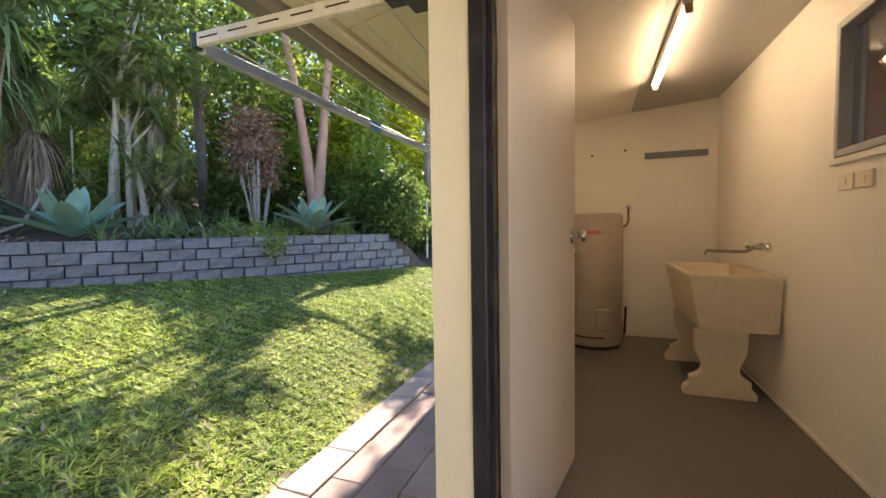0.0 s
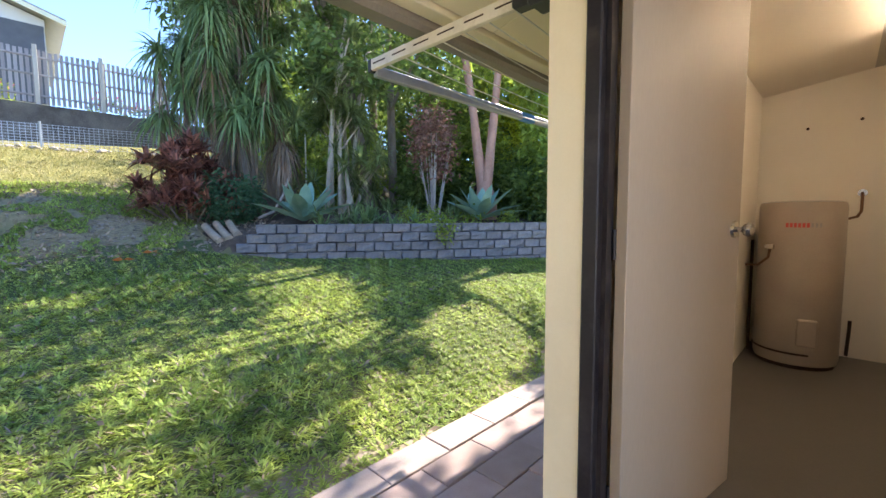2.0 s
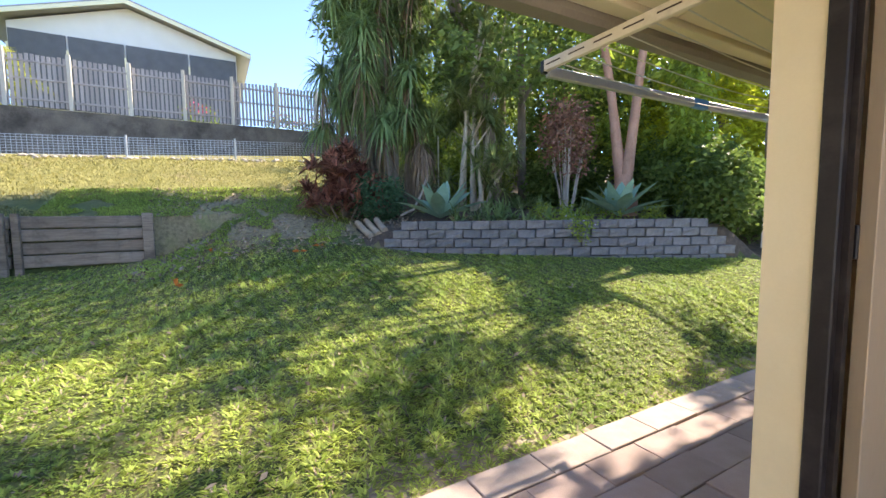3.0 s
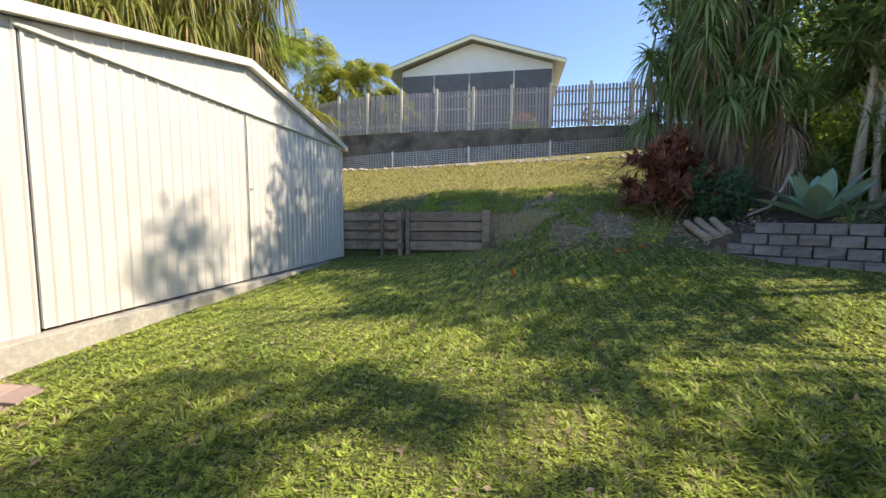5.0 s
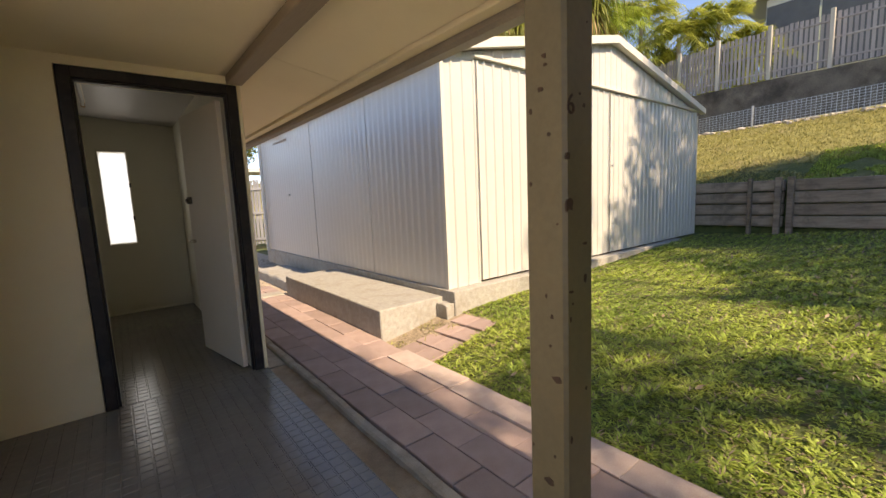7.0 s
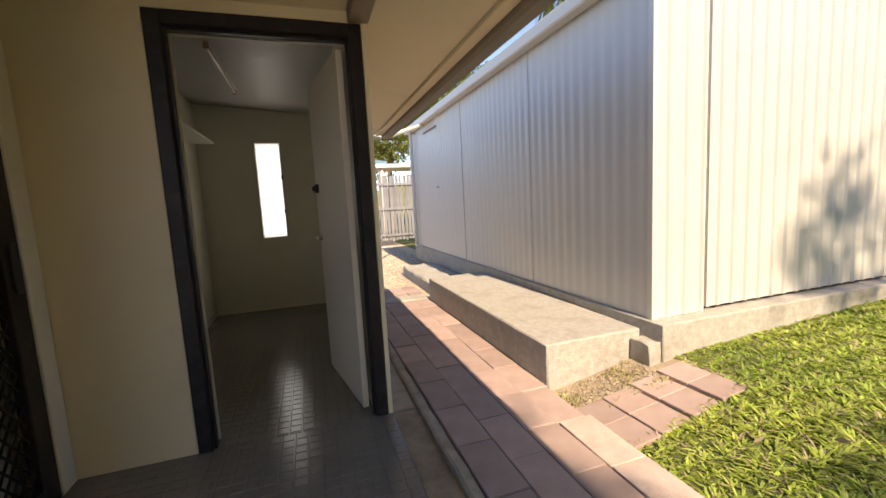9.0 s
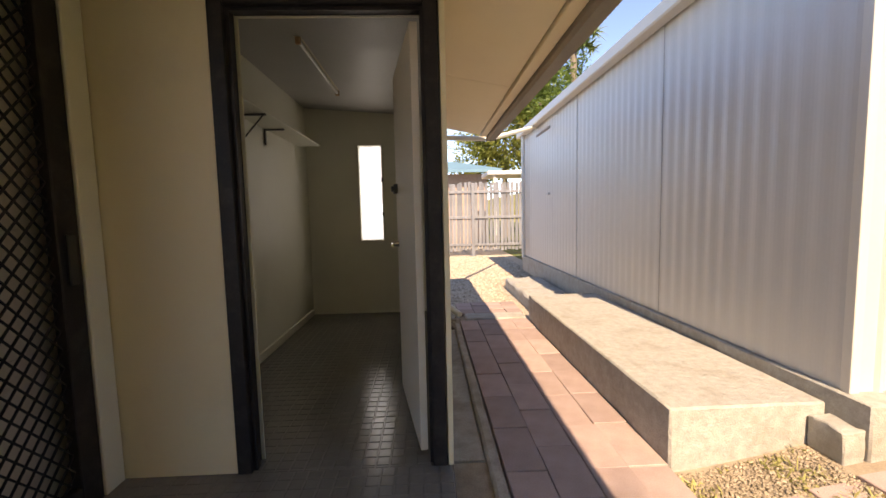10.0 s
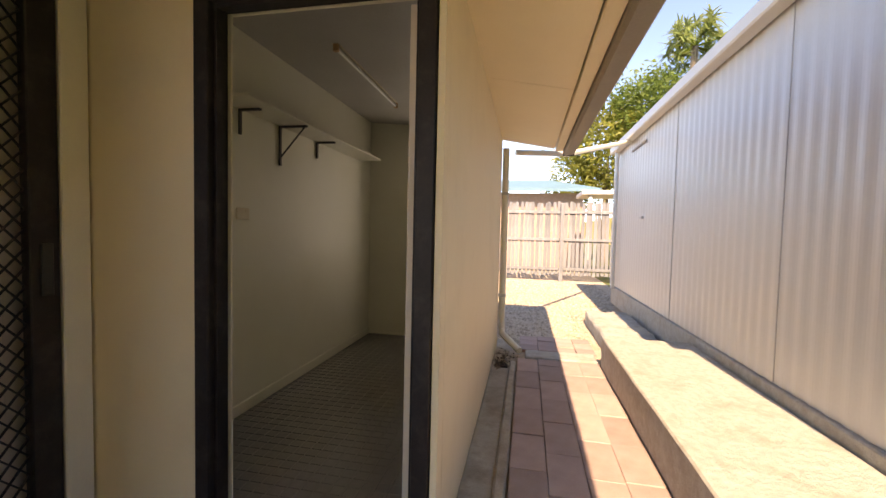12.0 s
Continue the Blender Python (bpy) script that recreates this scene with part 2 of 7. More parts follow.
LEAF_FERN = foliage("blue_green_fern_leaf", (0.05, 0.125, 0.06), (0.13, 0.25, 0.12))
LEAF_AGAVE = surface("blue_green_agave", (0.19, 0.34, 0.24), (0.30, 0.46, 0.33), 6, 0.55, 0.05, 60, trans=0.12, island=0.15)
LEAF_YUCCA = foliage("strap_leaf_green", (0.15, 0.24, 0.085), (0.34, 0.44, 0.19))
LEAF_PALM = foliage("palm_frond_green", (0.14, 0.165, 0.03), (0.33, 0.33, 0.08), trans=0.45)
GRASS = foliage("lawn_grass_blade", (0.17, 0.28, 0.045), (0.55, 0.62, 0.15), rough=0.6, trans=0.45, vary=0.44, scale=1.2)
GRASS_GROUND = surface("lawn_ground", (0.05, 0.075, 0.016), (0.13, 0.145, 0.042), 9, 0.95, 0.9, 130, stain=(0.26, 0.20, 0.10), stain_scale=1.1, stain_amount=0.7, bump_dist=0.03)
BANK_GROUND = surface("dry_bank_ground", (0.22, 0.20, 0.06), (0.36, 0.33, 0.11), 6, 0.95, 0.9, 110, stain=(0.30, 0.23, 0.13), stain_scale=0.9, stain_amount=0.6, bump_dist=0.03)
MULCH = surface("bare_mulch", (0.16, 0.12, 0.06), (0.42, 0.32, 0.17), 16, 0.95, 0.9, 120, stain=(0.20, 0.24, 0.07), stain_scale=1.6, stain_amount=0.6, bump_dist=0.03)

# unseen pale slab added east of the porch to bounce sunlight in
BOUNCE_CON = surface("pale_bounce_concrete", (0.52, 0.49, 0.43), (0.62, 0.585, 0.52), 6, 0.9, 0.4, 120, stain=(0.42, 0.38, 0.31), stain_scale=1.2)

# ---- the lie of the land ----
WA, WB = Vector((-6.02, 2.36)), Vector((-3.22, 6.98))   # retaining wall, its front foot
WD = (WB - WA).normalized()
WN = Vector((-WD.y, WD.x))                              # points into the garden bed


def land(x, y):
    """Height of the ground."""
    x, y = np.asarray(x, float), np.asarray(y, float)
    u = np.maximum(-x - 1.2, 0)
    low = -0.065 + 0.13 * sstep(0, 1.2, u) * sstep(-8.0, -5.0, y) + np.minimum(u, 9) * (0.04 + 0.055 * sstep(-4.3, 2.0, y)) * sstep(-8.5, -4.5, y)
    low = low + 0.05 * np.clip(y - 2, 0, 8) * sstep(0, 1.5, u)
    up = 1.33 + 0.31 * (-8.6 - x) + 0.03 * y
    up = np.where(x < -14.4, 3.2 + 0.05 * (y + 0), up)
    up = np.where(x < -14.75, 4.15, up)
    wallside = sstep(0.5, -1.15, y) * sstep(-9.6, -8.4, x)
    back = np.where(x < -8.58, 1.0, 0.0)
    slope = np.maximum(low, up) + 0.10 * np.exp(-((low - up) / 0.35) ** 2)
    z = np.where(y > -1.2, slope * (1 - wallside) + wallside * np.where(back > 0, np.maximum(low, up), low), np.where(back > 0, np.maximum(low, up), low))
    z = np.where((y < -7.0) & (x > -14.3), low + 0.85 * sstep(-8.7, -14, x), z)
    q = (x - WA.x) * WN.x + (y - WA.y) * WN.y
    s = (x - WA.x) * WD.x + (y - WA.y) * WD.y
    bed = np.minimum(1.06 + 0.13 * np.maximum(q - 0.25, 0), 4.0)
    inbed = sstep(0.12, 0.2, q) * sstep(-0.9, 0.25, s) * (1 - sstep(5.35, 6.1, s) * (1 - sstep(0.4, 3, q)))
    z = np.where(q > 0.05, np.maximum(z, z * (1 - inbed) + inbed * np.maximum(bed, z)), z)
    return z


def ground_sheet():
    def axis(lo, hi, step, far):
        mid = np.arange(lo, hi + 1e-6, step)
        out = np.geomspace(step, far, 26)
        return np.concatenate([lo - out[::-1], mid, hi + out])
    xs, ys = axis(-15.4, 0.0, 0.1, 500), axis(-9.0, 11.0, 0.1, 500)
    X, Y = np.meshgrid(xs, ys, indexing="ij")
    Z = land(X, Y)
    for i, (sc, am) in enumerate(((0.9, 0.005), (3.1, 0.003))):
        f = np.vectorize(lambda a, b: noise.noise(Vector((a * sc, b * sc, i * 7.0))))
        near = (np.abs(X + 7) < 9) & (np.abs(Y - 1) < 11) & (X < -1.3)
        Z[near] += am * (f(X[near], Y[near]) - 0.7)
    nx, ny = len(xs), len(ys)
    k = np.arange(nx * ny).reshape(nx, ny)
    faces = np.stack([k[:-1, :-1], k[1:, :-1], k[1:, 1:], k[:-1, 1:]], -1).reshape(-1, 4)
    ob = raw("ground", np.stack([X, Y, Z], -1).reshape(-1, 3), faces, GRASS_GROUND, smooth=True)
    cx, cy = X.ravel()[faces].mean(1), Y.ravel()[faces].mean(1)
    q = (cx - WA.x) * WN.x + (cy - WA.y) * WN.y
    s = (cx - WA.x) * WD.x + (cy - WA.y) * WD.y
    idx = np.zeros(len(faces), np.int32)
    idx[(q > 0.1) & (s > -0.5 - 0.35 * q) & (cx > -13)] = 1
    wob = np.array([noise.noise(Vector((a * 0.8, b * 0.8, 2.0))) for a, b in zip(cx, cy)])
    idx[(cx < -9.9 - 0.5 * wob) & (idx == 0)] = 4
    idx[(cx < -6.7 + 0.5 * wob) & (cx > -9.9 - 0.5 * wob) & (cy > -1.3 - 0.25 * (cx + 8.5) + 0.5 * wob) & (idx == 0)] = 5
    idx[(cx > -2.6) & (cy < -7.2)] = 2
    idx[(cx > -1.25)] = 3
    idx[(cx > -1.5 + 0.35 * wob) & (cy > -0.5) & (cy < 7)] = 3
    idx[(cx > -2.6) & (cy < -7.9)] = 2
    # unseen ground to the east, made pale so it bounces light into the porch
    idx[cx > 1.3] = 2
    idx[(cx > -2.2) & (cx < -1.2) & (cy < -3.9) & (cy > -7.2)] = 3
    idx[(cx > 1.3) & (cx < 12) & (np.abs(cy) < 9)] = 6
    for m in (SOIL, GRAVEL, DIRT, BANK_GROUND, MULCH, BOUNCE_CON):
        ob.data.materials.append(m)
    ob.data.polygons.foreach_set("material_index", idx)
    return tagged(ob, "sloping lawn ground with garden soil and pale gravel", "ground", kind="structure")


ground_sheet()

# ---- the house: porch between laundry and store room ----
ZL = 0.12                     # laundry floor
XW, XE = -0.31, 1.20          # outer west face, east wall of the porch
YL, YS = 1.165, -4.45         # laundry's and store's faces to the porch


def walls():
    b = B()
    box(b, XW, -0.193, YL, YL + 0.09, 0, 2.36)
    box(b, 0.838, 1.30, YL, YL + 0.09, 0, 2.36)
    box(b, -0.193, 0.838, YL, YL + 0.09, 2.208, 2.36)
    structure("wall_laundry_south", b, CREAM, "cream painted wall beside the laundry doorway", "wall")
    b = B()
    box(b, XW, XW + 0.09, YL + 0.093, 4.66, -0.05, 2.36)
    structure("wall_laundry_west", b, CREAM, "cream painted outside wall of the laundry", "wall")
    b = B()
    box(b, XW + 0.093, XW + 0.1, YL + 0.095, 4.57, ZL, 2.45)
    box(b, XW + 0.093, 1.3, 4.57, 4.66, 0, 2.7)
    structure("wall_laundry_north", b, WHITE_IN, "cream painted laundry end wall with holes", "wall")
    b = B()
    for y0, y1, z0, z1 in ((YL + 0.093, 1.62, 0, 2.7), (2.54, 4.567, 0, 2.7), (1.62, 2.54, 0, 1.54), (1.62, 2.54, 2.16, 2.7)):
        box(b, 1.20, 1.30, y0, y1, z0, z1)
    structure("wall_laundry_east", b, WHITE_IN, "cream painted laundry wall with high window", "wall")
    b = B()
    box(b, XE, 1.32, -3.35, -3.0, 0, 2.36)
    box(b, XE, 1.32, YS - 0.09, -4.34, 0, 2.36)
    box(b, XE, 1.32, -4.34, -3.35, 2.14, 2.36)
    structure("wall_porch_east", b, CREAM, "cream painted porch wall beside the screen door", "wall")
    b = B()
    box(b, XW, -0.285, YS - 0.09, YS, -0.02, 2.6)
    box(b, 0.685, XE - 0.002, YS - 0.09, YS, 0, 2.6)
    box(b, -0.285, 0.685, YS - 0.09, YS, 2.125, 2.6)
    structure("wall_store_north", b, CREAM, "cream painted wall around the store doorway", "wall")
    b = B()
    box(b, XW, XW + 0.09, -7.6, YS - 0.093, -0.12, 2.4)
    structure("wall_store_west", b, CREAM, "cream painted side wall along the paved path", "wall")
    b = B()
    box(b, 1.17, 1.27, -7.5, YS - 0.093, 0, 2.5)
    structure("wall_store_east", b, STORE_IN, "pale cream store room wall with shelf brackets", "wall")
    b = B()
    for x0, x1, z0, z1 in ((XW + 0.093, 0.285, -0.1, 2.5), (0.595, 1.27, -0.1, 2.5), (0.285, 0.595, -0.1, 0.85), (0.285, 0.595, 1.995, 2.5)):
        box(b, x0, x1, -7.6, -7.503, z0, z1)
    lining = B()
    box(lining, XW + 0.093, XW + 0.1, -7.5, YS - 0.095, 0, 2.42)
    structure("wall_store_lining", lining, STORE_IN, "pale cream lining of the store side wall", "wall")
    lining = B()
    box(lining, XW + 0.1, -0.29, YS - 0.1, YS - 0.093, 0, 2.42)
    box(lining, 0.69, 1.168, YS - 0.1, YS - 0.093, 0, 2.42)
    structure("wall_store_front_lining", lining, STORE_IN, "pale cream lining beside the store doorway", "wall")
    structure("wall_store_south", b, STORE_IN, "pale cream store room wall with narrow window", "wall")
    # unseen house walls; the gap north of them is added to let light in
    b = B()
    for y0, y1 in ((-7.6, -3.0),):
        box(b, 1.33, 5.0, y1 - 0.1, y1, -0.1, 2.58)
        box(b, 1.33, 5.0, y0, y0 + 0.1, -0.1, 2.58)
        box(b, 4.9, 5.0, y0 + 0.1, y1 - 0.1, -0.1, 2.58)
    structure("wall_house_rear", b, CREAM, "unseen cream house walls beside an opening added for light", "wall")


def floors():
    b = B()
    box(b, XW + 0.002, 1.6, YS, YL, -0.14, -0.003)
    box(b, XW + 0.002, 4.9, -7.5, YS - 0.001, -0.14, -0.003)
    structure("floor", b, TILEFLOOR, "grey painted slab under the porch and store", "floor")
    b = B()
    box(b, XW + 0.095, 1.2, YL + 0.003, 4.57, -0.1, ZL)
    structure("floor_laundry", b, GREYFLOOR, "grey painted laundry floor", "floor")
    # small square tiles painted over in grey, joints pressed in
    t, g = 0.066, 0.006
    V, F = [], []
    for x0, x1, y0, y1 in ((XW + 0.004, XE - 0.002, YS + 0.001, YL - 0.002), (XW + 0.102, 1.168, -7.5, YS - 0.0)):
        for i in range(int((x1 - x0) / t) + 1):
            for j in range(int((y1 - y0) / t) + 1):
                a0, a1 = x0 + i * t + g / 2, min(x0 + (i + 1) * t - g / 2, x1)
                c0, c1 = y0 + j * t + g / 2, min(y0 + (j + 1) * t - g / 2, y1)
                if a1 - a0 < 0.01 or c1 - c0 < 0.01:
                    continue
                k = len(V)
                e = 0.003
                h = rng.uniform(-0.00025, 0.00025, 4)
                V += [(a0, c0, -0.003), (a1, c0, -0.003), (a1, c1, -0.003), (a0, c1, -0.003),
                      (a0 + e, c0 + e, h[0]), (a1 - e, c0 + e, h[1]), (a1 - e, c1 - e, h[2]), (a0 + e, c1 - e, h[3])]
                F += [(k + 4, k + 5, k + 6, k + 7), (k, k + 1, k + 5, k + 4), (k + 1, k + 2, k + 6, k + 5), (k + 2, k + 3, k + 7, k + 6), (k + 3, k, k + 4, k + 7)]
    tagged(raw("floor_tiles", V, F, TILEFLOOR), "small square floor tiles painted glossy grey", "floor tiles", kind="stuff")


def ceilings():
    b = B()
    box(b, -0.215, XE, YS + 0.002, YL - 0.002, 2.18, 2.20)
    structure("ceiling", b, SOFFIT, "cream painted porch ceiling sheet", "ceiling")
    b = B()
    vs = [b.verts.new(p) for p in ((-0.205, YL + 0.09, 2.262), (1.2, YL + 0.09, 2.455), (1.2, 4.57, 2.455), (-0.205, 4.57, 2.262))]
    vt = [b.verts.new(v.co + Vector((0, 0, 0.02))) for v in vs]
    b.faces.new(vs[::-1]), b.faces.new(vt)
    for i in range(4):
        b.faces.new((vs[i], vs[(i + 1) % 4], vt[(i + 1) % 4], vt[i]))
    structure("ceiling_laundry", b, WHITE_IN, "raked cream laundry ceiling", "ceiling")
    b = B()
    box(b, XW + 0.1, 1.168, -7.5, YS - 0.1, 2.41, 2.43)
    structure("ceiling_store", b, STORE_IN, "cream store room ceiling", "ceiling")


def eaves():
    y0, y1 = -7.62, 5.3
    lining = thing("soffit", "cream painted eave lining sheets", "soffit", kind="structure")
    for i in range(7):
        b = B()
        a, c = y0 + i * (y1 - y0) / 7 + 0.002, y0 + (i + 1) * (y1 - y0) / 7 - 0.002
        vs = [b.verts.new(p) for p in ((XW, a, 2.205), (-0.86, a, 2.10), (-0.86, c, 2.10), (XW, c, 2.205))]
        vt = [b.verts.new(v.co + Vector((0, 0, 0.012))) for v in vs]
        b.faces.new(vs), b.faces.new(vt[::-1])
        for k in range(4):
            b.faces.new((vs[k], vs[(k + 1) % 4], vt[(k + 1) % 4], vt[k]))
        part("sheet", b, SOFFIT, lining)
    b = B()
    box(b, -0.945, -0.868, y0, y1, 2.075, 2.16, bevel=0.004)
    structure("trim_eave", b, SOFFIT, "cream eave batten", "trim")
    b = B()
    prof = [(-0.948, 2.19), (-0.948, 2.05), (-0.965, 2.03), (-1.055, 2.04), (-1.07, 2.06), (-1.07, 2.17), (-1.055, 2.17), (-1.055, 2.06), (-0.96, 2.05), (-0.96, 2.19)]
    ra = [b.verts.new((x, y0 - 0.02, z)) for x, z in prof]
    rb = [b.verts.new((x, y1 + 0.02, z)) for x, z in prof]
    for k in range(len(prof)):
        j = (k + 1) % len(prof)
        b.faces.new((ra[k], ra[j], rb[j], rb[k]))
    b.faces.new(ra), b.faces.new(rb[::-1])
    structure("gutter", b, FASCIA, "grey-brown painted roof gutter", "gutter")
    b = B()
    box(b, -1.068, -0.95, y0 - 0.045, y0 - 0.022, 2.03, 2.18)
    structure("gutter_end", b, BLACKPL, "dark gutter end cap", "gutter")
    b = B()
    box(b, -0.325, -0.217, YS + 0.002, YL - 0.002, 2.125, 2.24, bevel=0.006)
    structure("beam", b, BEAMP, "brown painted porch edge beam", "beam")
    b = B()
    # middle span stops short so daylight enters the added east opening
    for ya, yb, xe in ((y0, -3.0, 5.2), (-2.998, YL - 0.002, 1.36), (YL, y1, 1.5)):
        ze = 2.2 + (xe + 1.05) * 0.075
        vs = [b.verts.new(p) for p in ((-1.05, ya, 2.24), (xe, ya, ze + 0.04), (xe, yb, ze + 0.04), (-1.05, yb, 2.24))]
        vt = [b.verts.new(v.co + Vector((0, 0, 0.05))) for v in vs]
        b.faces.new(vs[::-1]), b.faces.new(vt)
        for k in range(4):
            b.faces.new((vs[k], vs[(k + 1) % 4], vt[(k + 1) % 4], vt[k]))
    structure("roof", b, ROOFM, "sheet metal house roof", "roof")
    b = B()
    box(b, XW + 0.01, 5.0, y0 + 0.02, y0 + 0.05, 2.21, 2.5)
    structure("gable_south", b, CREAM, "cream gable boarding", "wall")


def door_frame(name, x0, x1, y, z0, z1, w, label):
    """Black frame round an opening in a wall that faces along y, with a stop inside."""
    f = thing(name, label, "door frame", kind="structure")
    for nm, a in (("jamb", (x0, x0 + w, z0, z1 + w)), ("jamb", (x1 - w, x1, z0, z1 + w)), ("head", (x0 + w, x1 - w, z1, z1 + w))):
        b = B()
        box(b, a[0], a[1], y - 0.012 if y < 0 else y - 0.012, y + 0.102 if y > 0 else y + 0.012, a[2], a[3], bevel=0.004) if y > 0 else box(b, a[0], a[1], y - 0.102, y + 0.012, a[2], a[3], bevel=0.004)
        part(nm, b, BLACK, f)
    s = 0.014
    for nm, a in (("stop", (x0 + w, x0 + w + s, z0, z1 - s)), ("stop", (x1 - w - s, x1 - w, z0, z1 - s)), ("stop", (x0 + w, x1 - w, z1 - s, z1))):
        b = B()
        box(b, a[0], a[1], *((y + 0.02, y + 0.05) if y > 0 else (y - 0.05, y - 0.02)), a[2], a[3])
        part(nm, b, BLACK, f)
    return f


def doors():
    door_frame("door_frame_1", -0.19, 0.835, YL, ZL - 0.1, 2.16, 0.045, "black painted laundry door frame")
    d = thing("door_1", "cream painted flush laundry door standing open", "door", kind="structure", at=(-0.137, YL + 0.10, ZL), rz=90 - 10.3)
    b = B()
    box(b, 0, 0.82, -0.036, 0, 0.012, 2.03, bevel=0.002)
    part("door_leaf", b, DOORL, d)
    b = B()
    bmesh.ops.create_cone(b, cap_ends=True, segments=20, radius1=0.034, radius2=0.031, depth=0.01, matrix=pose(0.76, -0.041, 1.075, 90, 0, 0))
    part("rose", b, CHROME, d, smooth=True)
    for s, y in ((-1, -0.04), (1, 0.0)):
        b = B()
        tube(b, [(0.76, y, 1.075), (0.76, y + s * 0.025, 1.075), (0.76, y + s * 0.032, 1.075), (0.76, y + s * 0.045, 1.075), (0.76, y + s * 0.058, 1.075), (0.76, y + s * 0.063, 1.075)], [0.011, 0.011, 0.022, 0.028, 0.024, 0.01], 18)
        part("door_handle", b, CHROME, d, "round chrome door knob", smooth=True)
    for z in (0.2, 1.0, 1.8):
        b = B()
        tube(b, [(-0.004, 0.002, z), (-0.004, 0.002, z + 0.09)], 0.006, 8)
        part("hinge", b, BLACK, d)
    door_frame("door_frame_2", -0.28, 0.68, YS, 0, 2.055, 0.065, "black painted store room door frame")
    t = thing("door_lining", "thin white painted lining inside the store doorway", "trim", kind="structure")
    for a in ((0.601, 0.684, 0, 2.12), (-0.226, 0.601, 2.048, 2.12)):
        part("lining_strip", box(B(), a[0], a[1], YS - 0.112, YS - 0.1035, a[2], a[3], bevel=0.002), CREAM_TRIM, t)
    d = thing("door_2", "cream painted store room door standing open inwards", "door", kind="structure", at=(-0.19, YS - 0.105, 0), rz=-80)
    b = B()
    box(b, 0, 0.80, 0, 0.036, 0.012, 2.03, bevel=0.002)
    part("door_leaf", b, DOORW, d)
    b = B()
    box(b, 0.70, 0.76, 0.036, 0.06, 1.30, 1.36, bevel=0.004)
    tube(b, [(0.73, 0.04, 1.33), (0.73, 0.075, 1.33)], [0.02, 0.016], 12)
    part("lock", b, BLACKPL, d, "dark deadlock case")
    b = B()
    tube(b, [(0.73, 0.036, 0.98), (0.73, 0.085, 0.98)], [0.018, 0.012], 12)
    tube(b, [(0.73, 0.08, 0.98), (0.62, 0.085, 0.98)], [0.011, 0.008], 10)
    part("door_handle", b, CHROME, d, "worn chrome lever handle", smooth=True)


def windows():
    w = thing("window_1", "narrow frosted store room window in cream frame", "window", kind="structure")
    for a in ((0.285, 0.31, 0.85, 1.995), (0.57, 0.595, 0.85, 1.995), (0.31, 0.57, 0.85, 0.875), (0.31, 0.57, 1.97, 1.995)):
        b = B()
        box(b, a[0], a[1], -7.58, -7.49, a[2], a[3], bevel=0.003)
        part("window_frame", b, CREAM_TRIM, w)
    b = B()
    box(b, 0.31, 0.57, -7.55, -7.545, 0.875, 1.97)
    part("pane", b, FROSTED, w, "frosted glass pane").visible_shadow = False
    for z in (1.15, 1.55):
        b = B()
        box(b, 0.295, 0.312, -7.49, -7.475, z, z + 0.05)
        part("catch", b, BLACKPL, w)
    w = thing("window_2", "high aluminium window with brown pane in laundry", "window", kind="structure")
    for a in ((1.62, 1.65, 1.54, 2.16), (2.51, 2.54, 1.54, 2.16), (1.65, 2.51, 1.54, 1.575), (1.65, 2.51, 2.125, 2.16), (2.06, 2.10, 1.575, 2.125)):
        b = B()
        box(b, 1.185, 1.27, a[0], a[1], a[2], a[3], bevel=0.004)
        part("window_frame", b, ALU, w)
    b = B()
    box(b, 1.24, 1.245, 1.65, 2.51, 1.575, 2.125)
    part("pane", b, GLASS, w)
    b = B()
    box(b, 1.18, 1.20, 1.60, 2.56, 1.505, 1.535, bevel=0.004)
    part("window_sill", b, CREAM_TRIM, w)
    b = B()
    n = 26
    V = [[b.verts.new((1.40 + 0.02 * math.sin(i * 1.7), 1.4 + i * 1.4 / n, z)) for z in (1.3, 2.4)] for i in range(n + 1)]
    for a, c in zip(V, V[1:]):
        b.faces.new((a[0], c[0], c[1], a[1]))
    tagged(part("curtain", b, CURTAIN), "brown curtain hanging behind the laundry window", "curtain")


FROSTED = surface("frosted_glass", (0.80, 0.84, 0.88), (0.86, 0.89, 0.92), 30, 0.5, 0.1, 200, trans=0.85)
GLASS = bpy.data.materials.new("clear_glass")
GLASS.use_nodes = True
GLASS.node_tree.nodes["Principled BSDF"].inputs["Transmission Weight"].default_value = 1.0
GLASS.node_tree.nodes["Principled BSDF"].inputs["Roughness"].default_value = 0.03
CURTAIN = surface("brown_curtain", (0.12, 0.06, 0.035), (0.20, 0.10, 0.06), 6, 0.9, 0.2, 90, stretch=(1, 6, 0.2))
walls(), floors(), ceilings(), eaves(), doors(), windows()

# shadow line of the sheet lap put into a darker steel colour
LAPM = surface("shaded_sheet_lap", (0.36, 0.345, 0.32), (0.42, 0.40, 0.37), 6, 0.5, 0.05, 60)

# ---- shed ----
SX0, SX1, SY0, SY1, SZ0, SZE, SZR = -2.10, -8.40, -4.35, -10.6, 0.32, 2.64, 3.30
SXM = (SX0 + SX1) / 2


